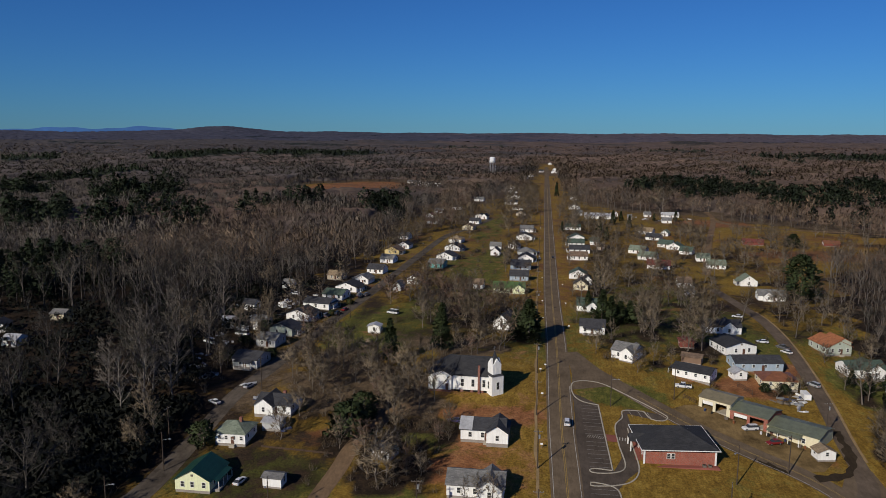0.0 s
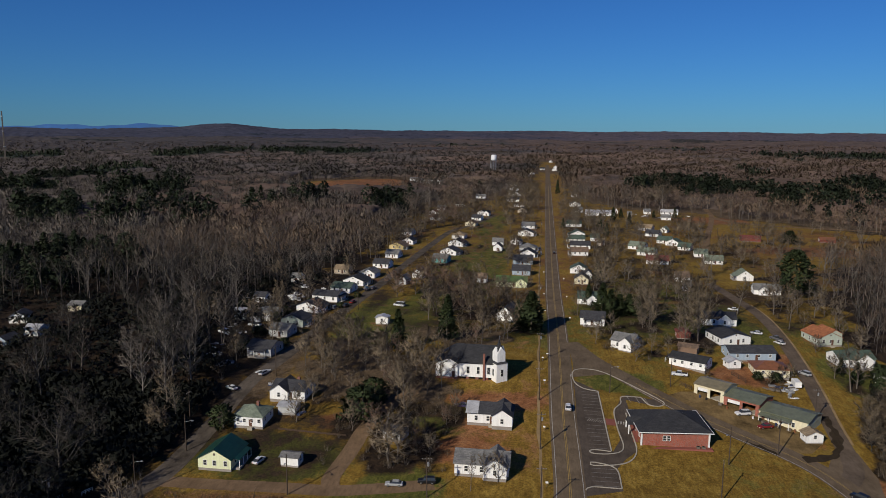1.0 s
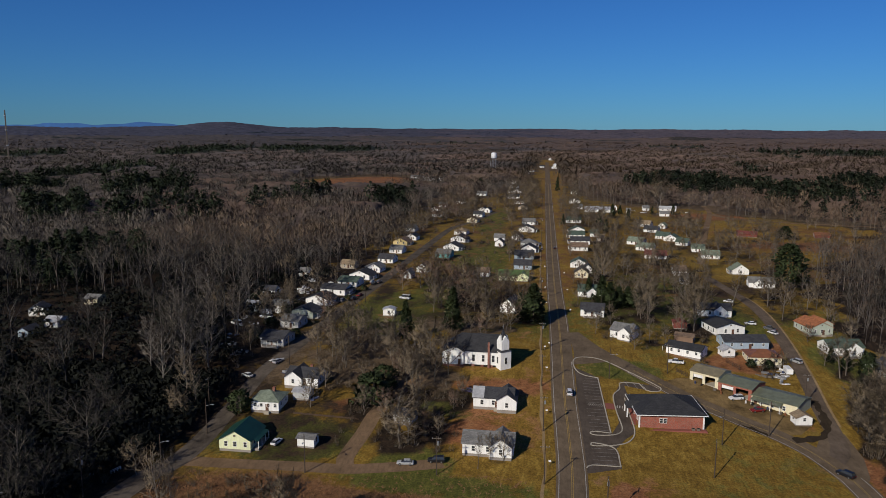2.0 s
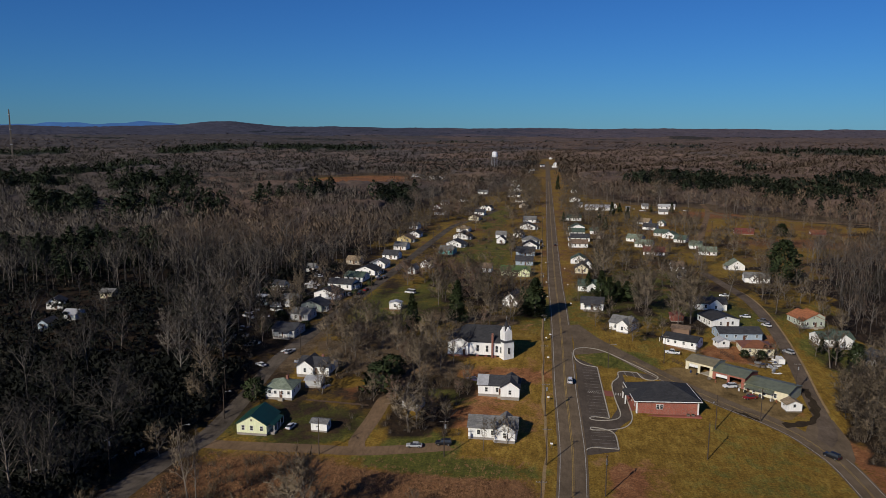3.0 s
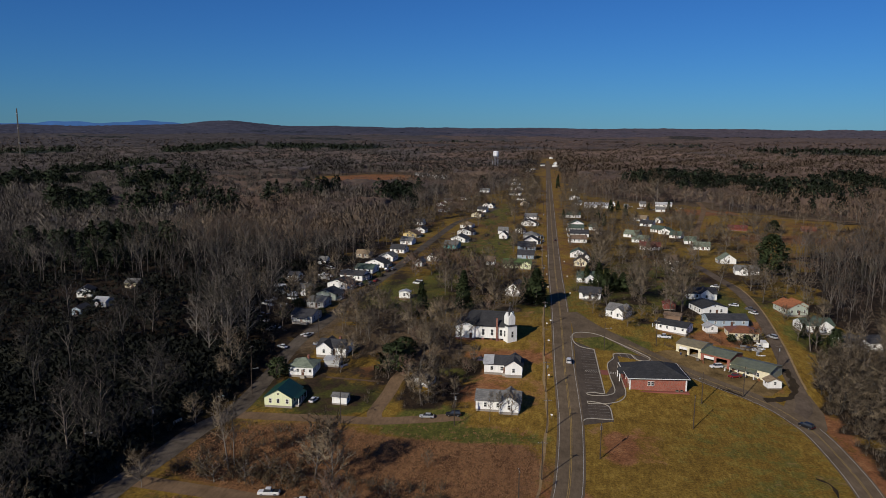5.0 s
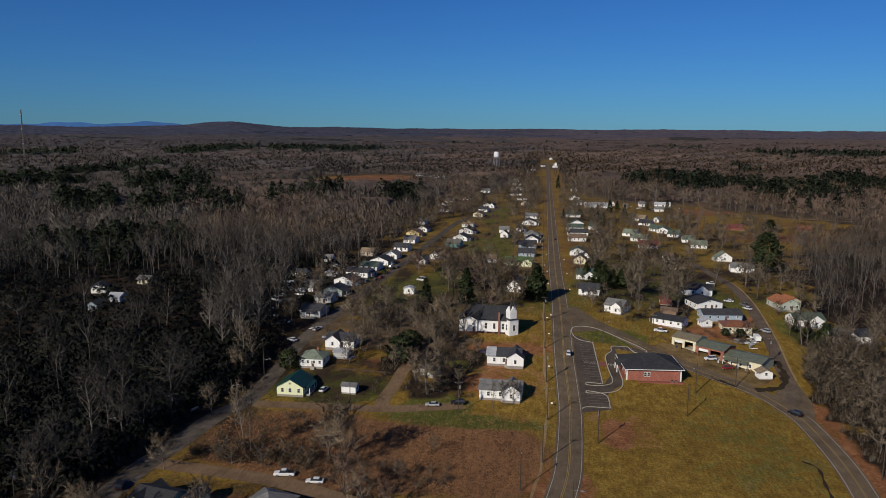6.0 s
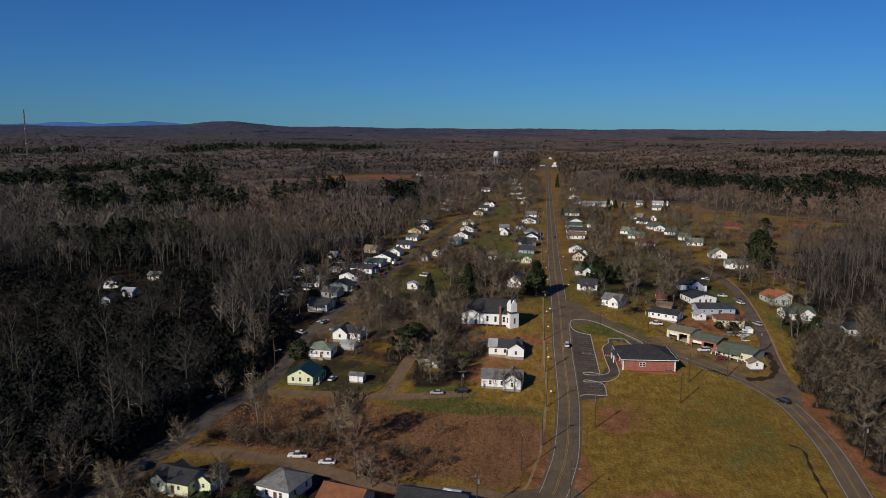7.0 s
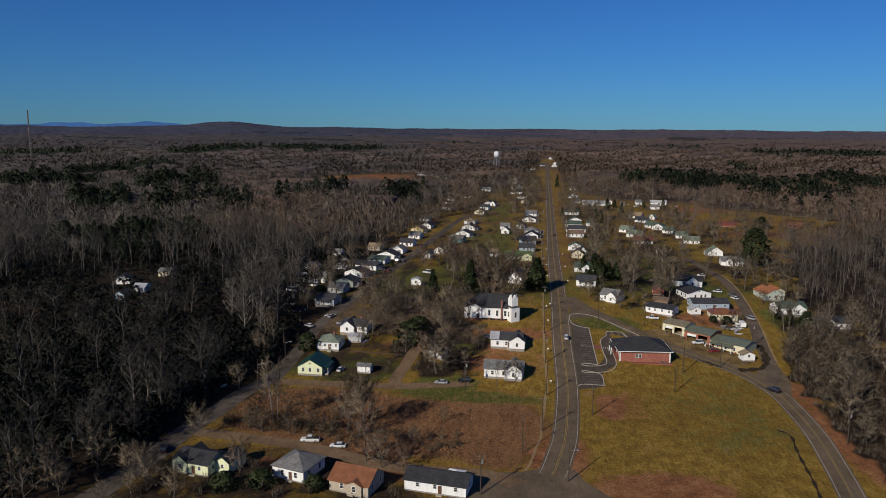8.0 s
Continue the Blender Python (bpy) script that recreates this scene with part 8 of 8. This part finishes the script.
        stuff("woodland", forms, x[~ev], y[~ev], sz[~ev], FAR_WOODS if tag in ("far", "farther") else CANOPY if tag == "farthest" else HAZED_FAR_CANOPY, "brown leafless " + tag + " woodland to the skyline", rng)
        stuff("woodland", ever, x[ev], y[ev], sz[ev] * 1.4, PINES, "dark pines in the " + tag + " woodland", rng)
    for e0, e1, step, rough in ((480, 1142, 7.0, 2.0), (1125, 2060, 9.0, 1.5), (2060, 3300, 12.0, 1.9), (3300, 4790, 17.0, 2.2)):
        ne = int((e1 - e0) / step)
        nu = int(2 * (e1 * 0.72 + 170) / step)
        U, E = np.meshgrid(np.linspace(-0.5, 0.5, nu), np.linspace(e0, e1, ne))
        U = U * 2 * (E * 0.72 + 170) + rng.uniform(-0.35, 0.35, U.shape) * step
        E = E + rng.uniform(-0.35, 0.35, E.shape) * step
        x, y = 0.99 * U - 0.143 * E, 0.143 * U + 0.99 * E
        z = height(x, y) + 11.2 + 1.8 * wave(x * 2.3, y * 2.1) + 3.5 * sst(0.35, 0.6, pine_share(x, y)) + rng.uniform(-rough, rough, x.shape)
        if e0 < 2000:
            lift = sst(0, 160, E - e0) if e0 < 1000 else 1.0
            for dx, dy in ((-14, 0), (14, 0), (0, -26), (0, -60), (20, -50), (-20, -50)):
                lift = lift * sst(0.5, 1.0, in_woods(x + dx, y + dy))
            z = height(x, y) - 1 + (z - height(x, y) + (0.6 - 3.5 * sst(0.35, 0.6, pine_share(x, y)) if e0 < 1000 else 1.0)) * lift
        open_land = in_woods(x, y) < 0.6
        z = np.where(open_land, height(x, y) - 2.5, z)
        idx = np.arange(x.size).reshape(x.shape)
        q = np.stack([idx[:-1, :-1], idx[:-1, 1:], idx[1:, 1:], idx[1:, :-1]], -1).reshape(-1, 4)
        # The two outer sheets carry the haze tint in their colour.
        me = raw_mesh("woodland", np.stack([x, y, z], -1).reshape(-1, 3), np.concatenate([q[:, [0, 1, 2]], q[:, [0, 2, 3]]]), LOW_CANOPY if e0 < 1000 else CANOPY if e1 < 3000 else HAZED_FAR_CANOPY if e1 < 4000 else HAZED_HILL_CANOPY)
        me.polygons.foreach_set("use_smooth", np.ones(len(me.polygons), bool))
        me.attributes.new("pine", "FLOAT", "POINT").data.foreach_set("value", pine_share(x, y).ravel().astype(np.float32))
        tagged(new("woodland", me), "rough brown and dark green canopy of far woods", "woodland", kind="stuff")


build_woods()


def bramble(seed, tall, wide):
    """A thicket: thin stems that fan out from the ground and many fine twigs."""
    rng = np.random.default_rng(seed)
    V, F, TV, TF = [], [], [], []
    for i in range(16):
        az, r = rng.random() * 6.283, wide * rng.random()
        base = np.array([math.cos(az) * r * 0.4, math.sin(az) * r * 0.4, -0.1])
        end = np.array([math.cos(az) * r, math.sin(az) * r, tall * (0.55 + 0.45 * rng.random()) * (1 - 0.3 * r / wide)])
        sliver(V, F, base, end, 0.1, rng)
        for q in range(7):
            o = base + (end - base) * (0.3 + 0.7 * rng.random())
            go = rng.normal(0, 0.7, 3) + (0, 0, 0.5)
            go /= np.linalg.norm(go)
            sliver(TV, TF, o, o + go * tall * (0.15 + 0.2 * rng.random()), 0.075, rng)
    return np.array(V), np.array(F), np.array(TV), np.array(TF)


def build_understory():
    """Evergreen undergrowth in the west woods, brush and crowded yard trees, tufts of sedge."""
    rng = np.random.default_rng(17)
    spots = np.array(HOUSE_SPOTS)

    def clear(x, y, gap):
        ok = off_road(x, y) > gap
        for hx, hy, r in spots:
            ok &= np.hypot(x - hx, y - hy) > r + 0.5
        return ok

    low = [tufts(k + 200, 4.4, 6.8, 46, 0.04, 0.04) for k in range(6)]
    x, y = rng.uniform(-350, -104, 7600), rng.uniform(40, 460, 7600)
    ok = ((in_woods(x, y) > 0.5) | (blob(x, y, -215, 262, 55, 36) > 0.1) & (rng.random(7600) < 0.35)) & clear(x, y, 2) & (rng.random(7600) < (0.8 + 0.2 * sst(-0.2, 0.8, wave(x * 2.2, y * 2.2))) * (1 - 0.85 * sst(270, 430, y + 30 * wave(x * 3, y * 3))))
    # Extra thicket packed here to blacken the shaded ground beside the street.
    xs, ys = rng.uniform(-200, -104, 1700), rng.uniform(92, 205, 1700)
    dense = clear(xs, ys, 3)
    stuff("undergrowth", [puffed(*f, (0, 0, 0.5)) for f in low], xs[dense], ys[dense], rng.uniform(0.8, 1.5, dense.sum()), THICKET, "dense evergreen thicket beside the street, blackened as if shaded", rng)
    stuff("undergrowth", [puffed(*f, (0, 0, 0.5)) for f in low], x[ok], y[ok], rng.uniform(0.5, 1.3, ok.sum()), THICKET, "evergreen undergrowth below leafless trees, blackened as if shaded", rng)
    brush = [bramble(k + 300, 3.4, 2.2) for k in range(6)]
    crowd = [bare_tree(k + 320, 13, 1.2, 11, 14, 4, 0.14, 0.14) for k in range(6)]
    for nm, forms, many, areas, lab in (
        ("brush", brush, 1.0, ((-80, -25, 200, 262, 150), (-116, -101, 60, 330, 330), (12, 70, 255, 345, 60), (60, 135, 262, 420, 70), (-60, -24, 170, 206, 70), (-98, -22, 108, 120, 70), (-100, -20, 58, 94, 120), (-70, -8, 300, 520, 120), (12, 60, 340, 700, 90), (60, 170, 420, 640, 90), (60, 250, 420, 640, 70), (89, 130, 70, 215, 420), (-100, -58, 112, 150, 130), (-110, -20, 520, 760, 120)), "leafless brown brush between yards"),
        ("yard_trees", crowd, 1.0, ((-82, -28, 204, 262, 22), (-50, -8, 262, 330, 20), (14, 72, 262, 345, 16), (60, 135, 285, 420, 40), (100, 140, 225, 262, 14), (-70, -12, 300, 560, 55), (-118, -92, 230, 620, 60), (-112, -8, 520, 800, 74), (12, 60, 340, 700, 36), (60, 170, 430, 640, 30), (60, 250, 430, 640, 22), (10, 40, 620, 1000, 60), (-128, -100, 58, 92, 14), (96, 138, 70, 222, 30), (-50, -12, 760, 1050, 60)), "leafless brown trees crowding the yards"),
    ):
        X, Y = [], []
        for x0, x1, y0, y1, n in areas:
            X.append(rng.uniform(x0, x1, n))
            Y.append(rng.uniform(y0, y1, n))
        X, Y = np.concatenate(X), np.concatenate(Y)
        ok = clear(X, Y, 1.5) & (np.hypot(X - 62, Y - 222) > 16)
        if nm == "yard_trees":
            for hx, hy, r in spots:
                if hy < 420:
                    ok &= ~((np.abs(X - hx) < r * 0.8) & (Y < hy) & (Y > hy - r - 14) & (rng.random(len(X)) < 0.85))
            ok &= (blob(X, Y, -40, 560, 17, 190, 0.1) < 0.5) & (blob(X, Y, 62, 322, 22, 26, 0.2) < 0.5) & (blob(X, Y, -66, 300, 17, 36, 0.1) < 0.5) & (blob(X, Y, 88, 345, 14, 60, 0.1) < 0.5)
        X, Y = X[ok], Y[ok]
        TREE_SPOTS.extend((a, b, 5.5 if nm == "yard_trees" else 2.2) for a, b in zip(X, Y))
        sz = rng.uniform(0.55, 1.15, len(X))
        stuff(nm, [(f[0], f[1]) for f in forms], X, Y, sz, BARK, "stems of " + lab, np.random.default_rng(4))
        stuff(nm, [puffed(f[2], f[3], (0, 0, f[2][:, 2].max() * 0.5)) for f in forms], X, Y, sz, SHRUB if nm == "brush" else TWIG, lab, np.random.default_rng(4))
    tuft = []
    for k in range(6):
        r = np.random.default_rng(k + 400)
        V, F = [], []
        for i in range(7):
            c = np.array([r.normal(0, 0.18), r.normal(0, 0.18), -0.05])
            sliver(V, F, c, c + np.array([r.normal(0, 0.3), r.normal(0, 0.3), 0.22 + 0.3 * r.random()]), 0.13, r)
        tuft.append((np.array(V), np.array(F)))
    x, y = rng.uniform(-98, 6, 17000), rng.uniform(88, 160, 17000)
    k = zones(x, y)[1]
    ok = (rng.random(len(x)) < k) & clear(x, y, 0.3)
    stuff("dry_sedge", tuft, x[ok], y[ok], rng.uniform(0.6, 1.4, ok.sum()), SEDGE, "tufts of dry rust-coloured sedge in the field", rng)


build_understory()
build_ground()


def build_ridge():
    """Blue mountains beyond the skyline; the blue is distance haze put into their colour."""
    bm = bmesh.new()
    last = None
    for k in range(121):
        u = -3100 + k * 22
        e = 4840
        x, y = 0.99 * u - 0.143 * e, 0.143 * u + 0.99 * e
        up = 14 * math.exp(-((u + 1900) / 260) ** 2) + 11 * math.exp(-((u + 2500) / 420) ** 2) + 2.5 * math.sin(u * 0.012) + 1.6 * math.sin(u * 0.031)
        top = 86 + max(up, 0) * 1.7 - 12 * max(0, (u + 1300) / 900)
        a, b = bm.verts.new((x, y, 40)), bm.verts.new((x, y, top))
        c = bm.verts.new((x - 6, y + 20, 40))
        if last:
            bm.faces.new((last[0], a, b, last[1]))
            bm.faces.new((last[1], b, c, last[2]))
        last = (a, b, c)
    tagged(part("backdrop", bm, MOUNTAIN, None), "low mountain ridge on the skyline, painted blue with haze", "mountains", kind="structure")


build_ridge()
